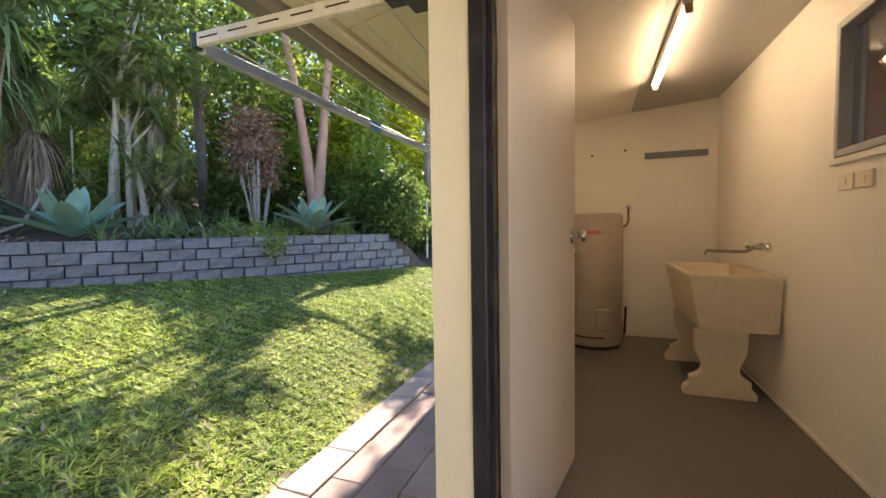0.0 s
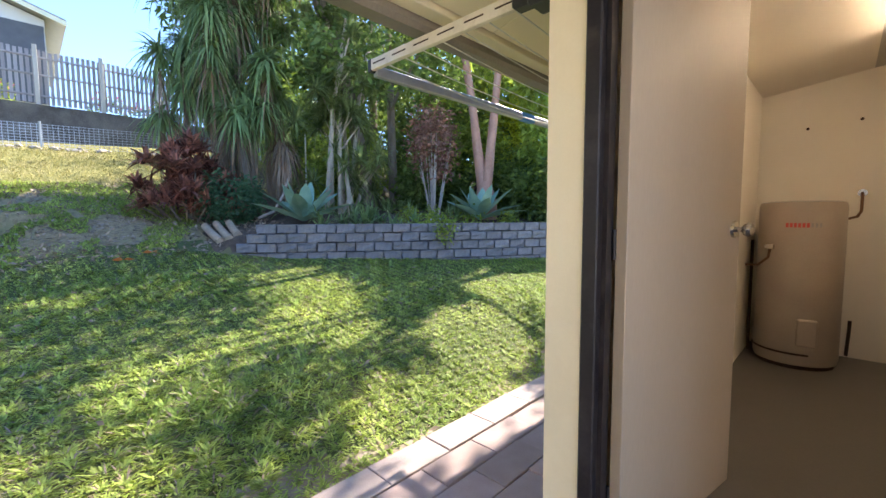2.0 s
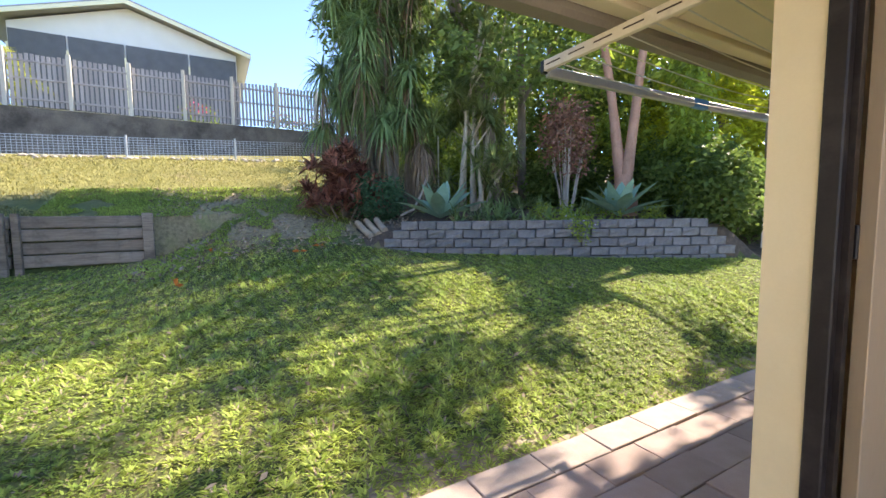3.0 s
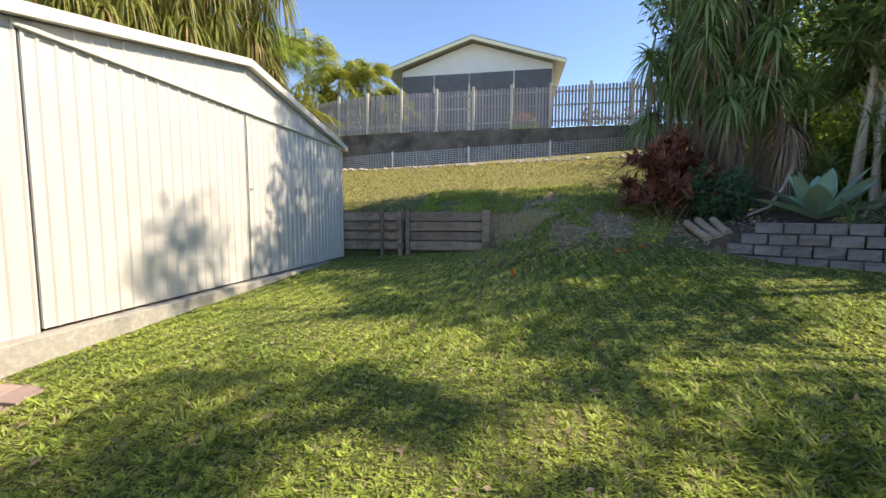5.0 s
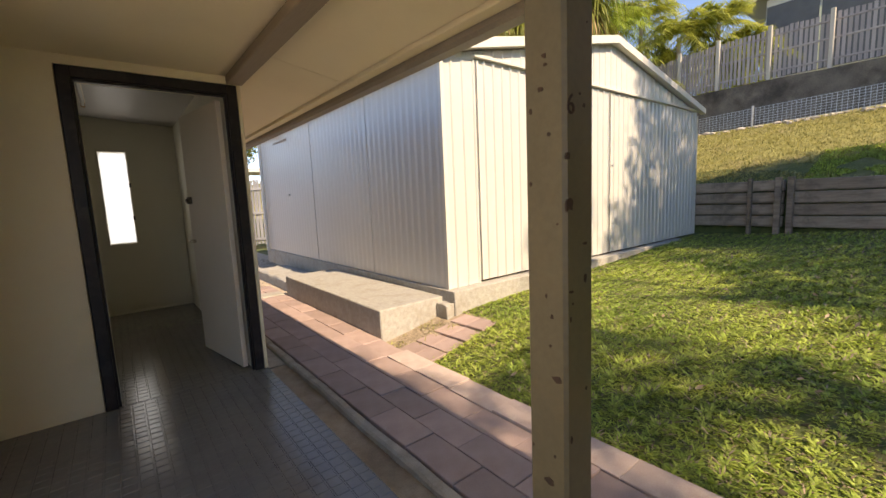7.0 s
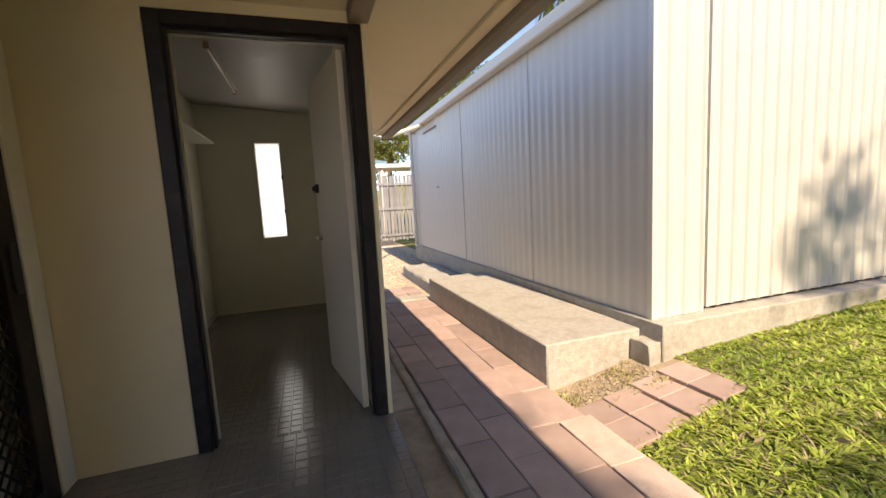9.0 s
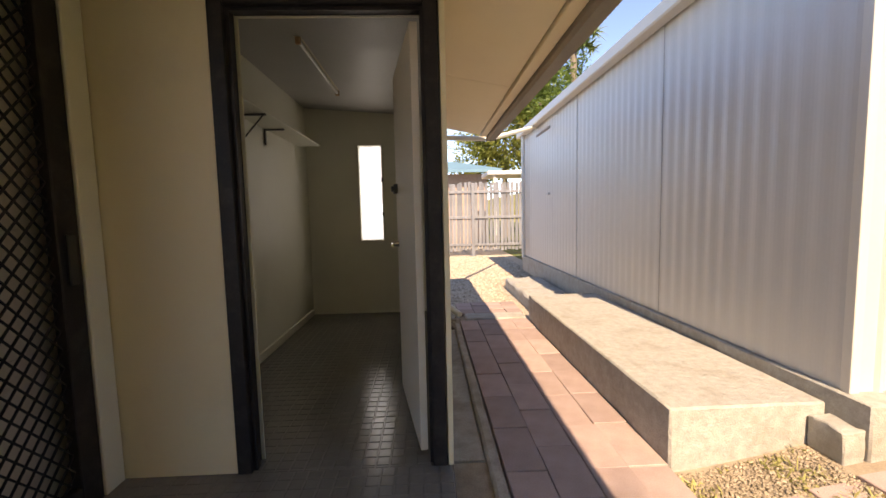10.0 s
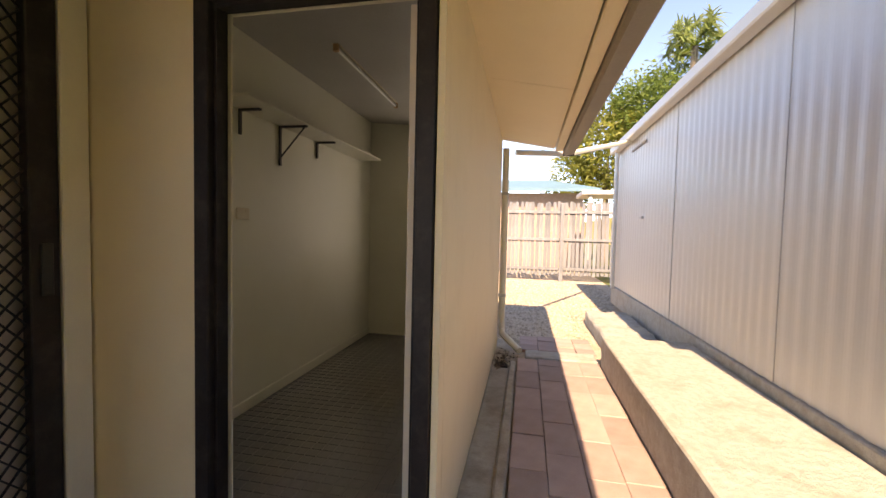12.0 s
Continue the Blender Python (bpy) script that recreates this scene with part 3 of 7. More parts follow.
def ribbed(p0, p1, z0, top, pitch=0.135, depth=0.010, out=(0, 1), wave=False):
    """Steel sheet between two plan points, with flat pans and small raised ribs; top(f) gives its height along the run."""
    p0, p1, o = np.array(p0), np.array(p1), np.array(out)
    L = np.linalg.norm(p1 - p0)
    st = []
    n = max(1, int(round(L / pitch)))
    pw = L / n
    for i in range(n):
        a = i * pw
        if wave:
            st += [(a + pw * k / 6, 0.5 - 0.5 * math.cos(math.pi * k / 3)) for k in range(6)]
            continue
        st += [(a, 0), (a + 0.72 * pw, 0), (a + 0.80 * pw, 1), (a + 0.92 * pw, 1)]
    st.append((L, 0))
    V, F = [], []
    for s, d in st:
        p = p0 + (p1 - p0) * s / L + o * depth * d
        V += [(p[0], p[1], z0(s / L) if callable(z0) else z0), (p[0], p[1], top(s / L))]
    for i in range(len(st) - 1):
        F.append((2 * i, 2 * i + 2, 2 * i + 3, 2 * i + 1))
    return V, F


def gable(x):
    return SZE + (SZR - SZE) * (1 - abs(x - SXM) / abs(SX0 - SXM))


def shed():
    s = thing("garden_shed", "cream ribbed steel shed with sliding doors", "shed")
    V, F = ribbed((SX0, SY1), (SX0, SY0), SZ0, lambda f: SZE, pitch=0.125, depth=0.0065, out=(1, 0), wave=True)
    raw("side_wall", V, F, SHED, s)
    V, F = ribbed((SX1, SY1), (SX1, SY0), SZ0, lambda f: SZE, out=(-1, 0))
    raw("side_wall", V, F, SHED, s)
    V, F = ribbed((SX0, SY1), (SX1, SY1), SZ0, lambda f: gable(SX0 + f * (SX1 - SX0)), out=(0, -1))
    raw("rear_wall", V, F, SHED, s)
    V, F = ribbed((SX0, SY0), (-2.56, SY0), SZ0, lambda f: SZE, depth=0.016, out=(0, 1))
    raw("front_panel", V, F, SHED, s)
    for a, c in ((-2.575, -5.20), (-5.225, -8.36)):
        d = part("sliding_door", box(B(), c, a, SY0 - 0.03, SY0 - 0.012, 0.345, 2.66), SHED, s)
        V, F = ribbed((a, SY0), (c, SY0), 0.345, lambda f: 2.66, depth=0.016, out=(0, 1))
        raw("door_sheet", V, F, SHED, d)
        for x in (a - 0.002, c + 0.028):
            part("door_edge", box(B(), x - 0.026, x, SY0 - 0.01, SY0 + 0.016, 0.345, 2.66, bevel=0.003), SHED_TRIM, d)
    part("door_bolt", tube(B(), [(-5.26, SY0 + 0.02, 1.62), (-5.26, SY0 + 0.035, 1.62)], 0.02, 10), STEEL, s)
    b = B()
    box(b, -8.40, -2.52, SY0 + 0.0, SY0 + 0.05, 2.665, 2.70, bevel=0.004)
    part("door_track", b, SHED_TRIM, s, "cream steel door track")
    # gable sheet above the track
    V, F = [], []
    n = 42
    for i in range(n):
        x0, x1 = SX0 + (SX1 - SX0) * i / n, SX0 + (SX1 - SX0) * (i + 1) / n
        for a, d in ((x0, 0.0), (x0 + 0.8 * (x1 - x0), 0.0), (x0 + 0.86 * (x1 - x0), 0.012), (x0 + 0.94 * (x1 - x0), 0.012)):
            V += [(a, SY0 + 0.006 + d, SZE if i < 3 else 2.69), (a, SY0 + 0.006 + d, gable(a))]
    V += [(SX1, SY0 + 0.006, 2.69 - 0.05), (SX1, SY0 + 0.006, gable(SX1))]
    F = [(2 * i, 2 * i + 2, 2 * i + 3, 2 * i + 1) for i in range(len(V) // 2 - 1)]
    raw("gable_sheet", V, F, SHED, s)
    for sx, x in ((1, SX0), (-1, SX1)):
        V = [(x + sx * 0.1, SY0 + 0.10, SZE + 0.03), (SXM, SY0 + 0.10, SZR + 0.05), (SXM, SY1 - 0.1, SZR + 0.05), (x + sx * 0.1, SY1 - 0.1, SZE + 0.03)]
        b = B()
        vs = [b.verts.new(v) for v in V]
        vt = [b.verts.new(v.co + Vector((0, 0, 0.025))) for v in vs]
        b.faces.new(vs), b.faces.new(vt)
        for k in range(4):
            b.faces.new((vs[k], vs[(k + 1) % 4], vt[(k + 1) % 4], vt[k]))
        part("roof", b, SHED_TRIM, s)
        # barge capping along the gable
        b = B()
        p, q = Vector((x + sx * 0.11, SY0 + 0.03, SZE - 0.015)), Vector((SXM, SY0 + 0.03, SZR + 0.0))
        vs = [b.verts.new(v) for v in (p, q, q + Vector((0, 0, 0.10)), p + Vector((0, 0, 0.10)))]
        vt = [b.verts.new(v.co + Vector((0, 0.085, 0))) for v in vs]
        b.faces.new(vs), b.faces.new(vt)
        for k in range(4):
            b.faces.new((vs[k], vs[(k + 1) % 4], vt[(k + 1) % 4], vt[k]))
        part("barge_capping", b, SHED_TRIM, s)
    b = B()
    box(b, SX0 + 0.012, SX0 + 0.13, SY1 - 0.06, SY0 + 0.14, 2.575, 2.69, bevel=0.012)
    part("gutter", b, SHED_TRIM, s, "cream shed gutter")
    for x, sx in ((SX0, 1), (SX1, -1)):
        part("corner_trim", box(B(), x - 0.03 if sx > 0 else x - 0.016, x + 0.016 if sx > 0 else x + 0.03, SY0 - 0.03, SY0 + 0.018, SZ0, 2.60, bevel=0.003), SHED_TRIM, s)
    for y in (-5.88, -7.75):
        part("sheet_lap", box(B(), SX0 + 0.001, SX0 + 0.0068, y - 0.004, y + 0.004, SZ0, 2.58), LAPM, s)
    # small side door near the far end
    part("side_door_trim", box(B(), SX0 + 0.013, SX0 + 0.022, -9.6, -8.85, 2.42, 2.45), FASCIA, s)
    part("latch", box(B(), SX0 + 0.013, SX0 + 0.04, -8.95, -8.85, 1.42, 1.45, bevel=0.004), STEEL, s)
    part("downpipe", tube(B(), [(SX0 + 0.07, SY1 + 0.25, 2.6), (SX0 + 0.07, SY1 + 0.25, 0.3)], 0.035, 10), SHED_TRIM, s)


def rough_block(b, x0, x1, y0, y1, z0, z1, step=0.12, amp=0.003, bevel=0.01):
    """Concrete block with uneven worn edges."""
    nx, ny, nz = max(1, int((x1 - x0) / step)), max(1, int((y1 - y0) / step)), max(1, int((z1 - z0) / step))
    tmp = bmesh.new()
    box(tmp, x0, x1, y0, y1, z0, z1)
    bmesh.ops.subdivide_edges(tmp, edges=[e for e in tmp.edges if abs(e.verts[0].co.x - e.verts[1].co.x) > 1e-6], cuts=nx, use_grid_fill=True)
    bmesh.ops.subdivide_edges(tmp, edges=[e for e in tmp.edges if abs(e.verts[0].co.y - e.verts[1].co.y) > 1e-6], cuts=ny, use_grid_fill=True)
    bmesh.ops.subdivide_edges(tmp, edges=[e for e in tmp.edges if abs(e.verts[0].co.z - e.verts[1].co.z) > 1e-6], cuts=nz, use_grid_fill=True)
    es = [e for e in tmp.edges if len(e.link_faces) == 2 and e.calc_face_angle(0) > 0.5]
    bmesh.ops.bevel(tmp, geom=es, offset=bevel, segments=1, affect="EDGES", profile=0.6)
    for v in tmp.verts:
        v.co += amp * noise.noise_vector(v.co * 5.0) + amp * 0.6 * noise.noise_vector(v.co * 17.0)
    me = bpy.data.meshes.new("tmp")
    tmp.to_mesh(me)
    tmp.free()
    b.from_mesh(me)
    bpy.data.meshes.remove(me)
    return b


KERBC = surface("dirty_kerb_concrete", (0.27, 0.23, 0.18), (0.43, 0.38, 0.31), 9, 0.9, 0.6, 120, stain=(0.12, 0.09, 0.06), stain_scale=4)


def concrete():
    b = B()
    rough_block(b, SX1 - 0.15, SX0 + 0.035, SY1, SY0 + 0.13, 0.02, 0.318, step=0.2, bevel=0.008)
    tagged(part("shed_footing", b, CONCRETE, smooth=True), "worn concrete slab footing under the shed", "footing", kind="structure")
    b = B()
    rough_block(b, -2.058, -1.31, -7.06, -4.405, -0.09, 0.25)
    tagged(part("concrete_step", b, CONCRETE, smooth=True), "long low worn concrete step beside the shed", "step")
    b = B()
    rough_block(b, -2.06, -1.965, -4.395, -4.24, -0.04, 0.20, step=0.04, amp=0.014, bevel=0.006)
    tagged(part("concrete_lump", b, CONCRETE, smooth=True), "broken concrete lump at the footing corner", "concrete lump")
    b = B()
    rough_block(b, -2.02, -1.45, -9.2, -7.3, -0.12, 0.10, step=0.07, amp=0.022, bevel=0.02)
    tagged(part("concrete_apron", b, CONCRETE, smooth=True), "rough grey concrete apron beside the gravel", "concrete apron")
    b = B()
    rough_block(b, -0.535, -0.475, -7.0, 4.6, -0.12, -0.022, step=0.15, amp=0.008, bevel=0.012)
    tagged(part("kerb", b, KERBC, smooth=True), "thin concrete kerb edging the path", "kerb", kind="structure")
    b = B()
    rough_block(b, -0.472, -0.313, -7.0, YS - 0.1, -0.13, -0.052, step=0.16, amp=0.004, bevel=0.004)
    tagged(part("drain_channel", b, KERBC, smooth=True), "shallow stained concrete channel along the wall foot", "drain channel", kind="structure")
    b = B()
    rough_block(b, -1.30, -0.62, -7.38, -7.12, -0.10, -0.015, step=0.1, amp=0.004, bevel=0.01)
    tagged(part("drain_cover", b, CONCRETE, smooth=True), "pale concrete strip across the path", "drain cover", kind="structure")


# ---- garden retaining wall of split blocks ----
def block_mesh(L, h, d, seed):
    b = B()
    box(b, 0, L, 0, d, 0, h)
    fr = [e for e in b.edges if all(v.co.y < 1e-5 for v in e.verts)]
    bmesh.ops.bevel(b, geom=fr, offset=0.008, segments=1, affect="EDGES")
    face = [f for f in b.faces if f.normal.y < -0.9 or all(v.co.y < 1e-5 for v in f.verts)]
    bmesh.ops.subdivide_edges(b, edges=list({e for f in face for e in f.edges}), cuts=2, use_grid_fill=True)
    r = random.Random(seed)
    for v in b.verts:
        if v.co.y < 0.03:
            v.co += Vector((r.uniform(-0.004, 0.004), r.uniform(-0.016, 0.006), r.uniform(-0.004, 0.003)))
    return mesh_of("block", b, BLOCK)


def retaining_wall():
    w = thing("retaining_wall", "grey split-face concrete block garden wall", "retaining wall")
    h, L, d = 0.146, 0.294, 0.2
    variants = [block_mesh(L - 0.013, h - 0.010, d, k) for k in range(6)]
    length = (WB - WA).length
    ang = math.degrees(math.atan2(WD.y, WD.x))
    r = random.Random(3)
    top = 1.165
    for row in range(5):
        z = top - h * (row + 1)
        s = 0.12 - 0.147 * row
        end = length - 0.40 + 0.10 * row
        while s < end:
            bend = 0.10 * math.sin(math.pi * s / length)
            p = WA + WD * s + WN * (0.008 * (4 - row) + 0.04 - bend)
            gz = float(land(p.x - WN.x * 0.3, p.y - WN.y * 0.3))
            if z + h > gz - 0.02:
                ob = new("block", variants[r.randrange(6)])
                ob.parent = w
                ob.matrix_basis = pose(p.x, p.y, z + r.uniform(-0.003, 0.003), 0, 0, ang + r.uniform(-1, 1) - 3.5 * math.cos(math.pi * s / length))
            s += L


# ---- timber retaining wall beside the shed ----
def timber_wall():
    w = thing("timber_retaining_wall", "weathered grey-brown timber sleeper wall", "retaining wall")
    x = -8.50
    base = 0.50
    for (y0, y1) in ((-4.6, -2.98), (-2.88, -1.22)):
        for k in range(4):
            b = B()
            box(b, -0.05, 0.05, y0, y1, 0.006, 0.194, bevel=0.012)
            bmesh.ops.subdivide_edges(b, edges=[e for e in b.edges if abs(e.verts[0].co.y - e.verts[1].co.y) > 1], cuts=6)
            for v in b.verts:
                v.co += 0.008 * noise.noise_vector(v.co * 3 + Vector((k * 5, 0, 0)))
            part("sleeper", b, OLDTIMBER, w, m=pose(x + 0.012 * (-1) ** k, 0, base + 0.206 * k))
    for y, wd in ((-3.05, 0.09), (-2.88, 0.09), (-1.22, 0.16), (-3.45, 0.06)):
        b = B()
        box(b, x + 0.052, x + 0.14, y - wd / 2, y + wd / 2, base - 0.2, 1.36, bevel=0.008)
        part("post", b, OLDTIMBER, w)


# ---- upper retaining wall, mesh fence, picket fence ----
FX = -14.7


def fence_line(y):
    """Plan place of the boundary, curving away at its southern end."""
    if y > -5.5:
        return FX, y
    a = (-5.5 - y)
    return FX - 0.055 * a * a - 0.06 * a, y + 0.03 * a * a


def upper_bank():
    b = B()
    ys = np.arange(-12, 16, 0.6)
    ring = []
    for y in ys:
        x, yy = fence_line(y)
        z1 = 4.18 + 0.02 * noise.noise(Vector((0, y, 0)))
        ring.append([b.verts.new(p) for p in ((x + 0.28, yy, 1.2), (x + 0.25 + 0.02 * noise.noise(Vector((y * 2, 3, 0))), yy, z1), (x - 0.15, yy, z1), (x - 0.15, yy, 1.2))])
    for a, c in zip(ring, ring[1:]):
        for k in range(4):
            b.faces.new((a[k], c[k], c[(k + 1) % 4], a[(k + 1) % 4]))
    structure("wall_bank", b, DARKCON, "old dark-stained concrete bank wall", "wall")
    f = thing("mesh_fence", "low wire mesh fence with grey steel posts", "fence")
    for y in np.arange(-7.7, 8, 2.72):
        x, yy = fence_line(float(y))
        z = 2.93 + 0.05 * y * 0.8
        part("post", tube(B(), [(x + 0.5, yy, z - 0.7), (x + 0.5, yy, z + 0.76)], 0.028, 8), STEEL, f)
    b = B()
    V, F = [], []
    def wire(p, q, t=0.006):
        k = len(V)
        p, q = np.array(p), np.array(q)
        d = (q - p) / np.linalg.norm(q - p)
        o = np.cross(d, (1, 0, 0)) * t
        V.extend([p - o, p + o, q + o, q - o])
        F.append((k, k + 1, k + 2, k + 3))
    ys = np.arange(-8.5, 8, 0.1)
    for y in ys:
        x, yy = fence_line(float(y))
        z = 2.93 + 0.04 * y
        wire((x + 0.5, yy, z - 0.02), (x + 0.5, yy, z + 0.70))
    for k in range(11):
        for y in ys[::8]:
            x, yy = fence_line(float(y))
            x2, y2 = fence_line(float(y) + 0.8)
            z = 2.93 + 0.04 * y + k * 0.07 - 0.01
            wire((x + 0.5, yy, z), (x2 + 0.5, y2, z + 0.032))
    raw("wire_mesh", V, F, STEEL, f)
    r = np.random.default_rng(64)
    b = B()
    for i in range(150):
        y = r.uniform(-7.5, 8)
        x, yy = fence_line(float(y))
        x = x + 0.62 + abs(r.normal()) * 0.12
        q = r.uniform(0.03, 0.085)
        g = bmesh.ops.create_icosphere(b, subdivisions=1, radius=q, matrix=pose(x, yy, float(land(x, yy)) + q * 0.2, 0, 0, r.uniform(0, 180)) @ Matrix.Diagonal((1, r.uniform(0.8, 2.6), r.uniform(0.5, 0.8), 1)))
        for v in g["verts"]:
            v.co += 0.25 * q * noise.noise_vector(v.co * 9)
    tagged(part("rubble", b, RUBBLE), "pale broken stones along the foot of the mesh fence", "stones", kind="stuff")
    k = thing("picket_fence", "tall weathered grey timber paling fence on the bank", "fence")
    b = box(B(), -0.01, 0.01, -0.035, 0.035, 0, 1.34)
    pm = mesh_of("paling", b, PICKET)
    y = -11.0
    r = random.Random(5)
    while y < 9.5:
        x, yy = fence_line(y)
        x2, y2 = fence_line(y + 0.05)
        ob = new("paling", pm)
        ob.parent = k
        ob.matrix_basis = pose(x, yy, 4.26 + r.uniform(-0.02, 0.02), 0, r.uniform(-0.6, 0.6), math.degrees(math.atan2(y2 - yy, x2 - x)) - 90)
        y += 0.108
    for i, y in enumerate(np.arange(-10.0, 9.6, 1.31)):
        x, yy = fence_line(float(y))
        part("post", box(B(), x + 0.03, x + 0.12, yy - 0.045, yy + 0.045, 4.1, 5.70, bevel=0.006), PICKET_POST, k)
        x2, y2 = fence_line(float(y) + 1.31)
        for z in (4.45, 4.98, 5.42):
            m = look((x, yy, z), (x2, y2, z))
            part("rail", box(B(), -0.035, 0.035, -0.02, 0.02, -math.dist((x, yy), (x2, y2)), 0, m=m), PICKET, k)


RUBBLE = surface("pale_rubble", (0.36, 0.31, 0.26), (0.56, 0.50, 0.43), 9, 0.9, 0.5, 60, island=0.25)


# ---- far house above the bank ----
def far_house():
    h = thing("house", "pale house with gable roof and screened verandah", "house")
    X0, ya, yb, ym = -20.0, -6.2, 0.95, -2.75
    ze, zr = 8.2, 9.4
    b = B()
    vs = [b.verts.new(p) for p in ((X0, ya, 4), (X0, yb, 4), (X0, yb, ze), (X0, ym, zr - 0.05), (X0, ya, ze))]
    vt = [b.verts.new(v.co + Vector((-9, 0, 0))) for v in vs]
    b.faces.new(vs), b.faces.new(vt)
    for k in range(5):
        b.faces.new((vs[k], vs[(k + 1) % 5], vt[(k + 1) % 5], vt[k]))
    part("wall", b, FARWALL, h)
    for s, y in ((1, yb + 0.55), (-1, ya - 0.75)):
        zz = ze - 0.12
        b = B()
        vs = [b.verts.new(p) for p in ((X0 + 0.5, y, zz), (X0 + 0.5, ym, zr), (X0 - 9.4, ym, zr), (X0 - 9.4, y, zz))]
        vt = [b.verts.new(v.co + Vector((0, 0, 0.14))) for v in vs]
        b.faces.new(vs), b.faces.new(vt)
        for k in range(4):
            b.faces.new((vs[k], vs[(k + 1) % 4], vt[(k + 1) % 4], vt[k]))
        part("roof", b, FARROOF, h)
        b = B()
        vs = [b.verts.new(p) for p in ((X0 + 0.52, y, zz - 0.08), (X0 + 0.52, ym, zr - 0.08), (X0 + 0.52, ym, zr + 0.07), (X0 + 0.52, y, zz + 0.07))]
        b.faces.new(vs)
        vt = [b.verts.new(v.co + Vector((0.03, 0, 0))) for v in vs]
        b.faces.new(vt)
        for k in range(4):
            b.faces.new((vs[k], vs[(k + 1) % 4], vt[(k + 1) % 4], vt[k]))
        part("barge_board", b, FARTRIM, h, "pale yellow barge board")
    y = ya
    for wd in (1.6, 1.7, 2.1, 1.75):
        b = box(B(), X0 + 0.02, X0 + 0.06, y + 0.03, y + wd - 0.03, 5.3, 7.95)
        part("screen_panel", b, FARSCREEN, h, "dark grey verandah screen")
        part("post", box(B(), X0 + 0.03, X0 + 0.10, y - 0.03, y + 0.03, 5.3, 7.45), FARTRIM, h)
        y += wd


FARWALL = surface("pale_house_wall", (0.70, 0.70, 0.66), (0.76, 0.76, 0.72), 2, 0.7, 0.05, 40)
FARROOF = surface("grey_house_roof", (0.22, 0.22, 0.22), (0.28, 0.28, 0.28), 2, 0.6, 0.05, 40)
FARTRIM = surface("yellow_cream_trim", (0.80, 0.75, 0.50), (0.86, 0.81, 0.56), 2, 0.6, 0.05, 40)
FARSCREEN = surface("grey_shade_screen", (0.095, 0.10, 0.11), (0.135, 0.14, 0.15), 3, 0.7, 0.1, 60)


# ---- southern paling fence and neighbour ----
def south_fence():
    k = thing("paling_fence", "sunlit weathered timber paling fence beyond the gravel", "fence")
    Y = -14.3
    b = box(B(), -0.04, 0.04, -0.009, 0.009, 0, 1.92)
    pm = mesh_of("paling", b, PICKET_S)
    r = random.Random(9)
    x = -3.6
    while x < 4.0:
        ob = new("paling", pm)
        ob.parent = k
        ob.matrix_basis = pose(x, Y, 0.10 + r.uniform(-0.03, 0.03), 0, r.uniform(-0.8, 0.8), 0)
        x += 0.105
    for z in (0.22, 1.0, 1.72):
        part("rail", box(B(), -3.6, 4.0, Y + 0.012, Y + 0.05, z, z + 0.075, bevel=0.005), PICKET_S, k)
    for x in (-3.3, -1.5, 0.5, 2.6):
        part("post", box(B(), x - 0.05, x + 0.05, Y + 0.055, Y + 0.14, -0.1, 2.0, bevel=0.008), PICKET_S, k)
    n = thing("neighbour_house", "low brick house with pale blue roof behind the fence", "house")
    part("wall", box(B(), -2.6, 5, -22.0, -19.0, -0.1, 2.7), BRICKFAR, n)
    b = B()
    vs = [b.verts.new(p) for p in ((-3.1, -18.4, 2.72), (5.5, -18.4, 2.72), (5.5, -22.5, 3.5), (-1.6, -22.5, 3.5))]
    vt = [b.verts.new(v.co + Vector((0, 0, 0.12))) for v in vs]
    b.faces.new(vs), b.faces.new(vt)
    for q in range(4):
        b.faces.new((vs[q], vs[(q + 1) % 4], vt[(q + 1) % 4], vt[q]))
    part("roof", b, BLUEROOF, n)
    n = thing("carport_roof", "pale sheet roof edge behind the fence", "roof")
    part("roof", box(B(), -9.0, -2.2, -17.6, -16.0, 2.38, 2.52, bevel=0.02), SHED_TRIM, n)
    part("post", box(B(), -2.5, -2.4, -16.2, -16.1, -0.1, 2.4), SHED_TRIM, n)
    part("post", box(B(), -8.5, -8.4, -16.2, -16.1, -0.1, 2.4), SHED_TRIM, n)


BRICKFAR = surface("orange_brick", (0.34, 0.23, 0.18), (0.46, 0.34, 0.28), 12, 0.9, 0.3, 60)
BLUEROOF = surface("pale_blue_roof", (0.10, 0.21, 0.29), (0.14, 0.27, 0.35), 2, 0.7, 0.05, 40)

shed(), concrete(), retaining_wall(), timber_wall(), upper_bank(), far_house(), south_fence()

# ---- plants ----
def unit(v):
    return v / np.linalg.norm(v, axis=-1, keepdims=True)


def leaf_quads(C, L, W, up=0.2, droop=0.25, r=rng):
    """Single leaves at places C: four-cornered blades bent along the middle."""
    n = len(C)
    d = r.normal(size=(n, 3))
    d[:, 2] = d[:, 2] * 0.6 + up
    d = unit(d)
    s = unit(np.cross(d, r.normal(size=(n, 3))))
    L, W = L * r.uniform(0.6, 1.3, (n, 1)), W * r.uniform(0.7, 1.3, (n, 1))
    tip = C + d * L
    tip[:, 2] -= (droop * L)[:, 0]
    mid = C + d * L * 0.45
    V = np.stack([C, mid + s * W / 2, tip, mid - s * W / 2], 1).reshape(-1, 3)
    return V, np.arange(4 * n).reshape(n, 4)


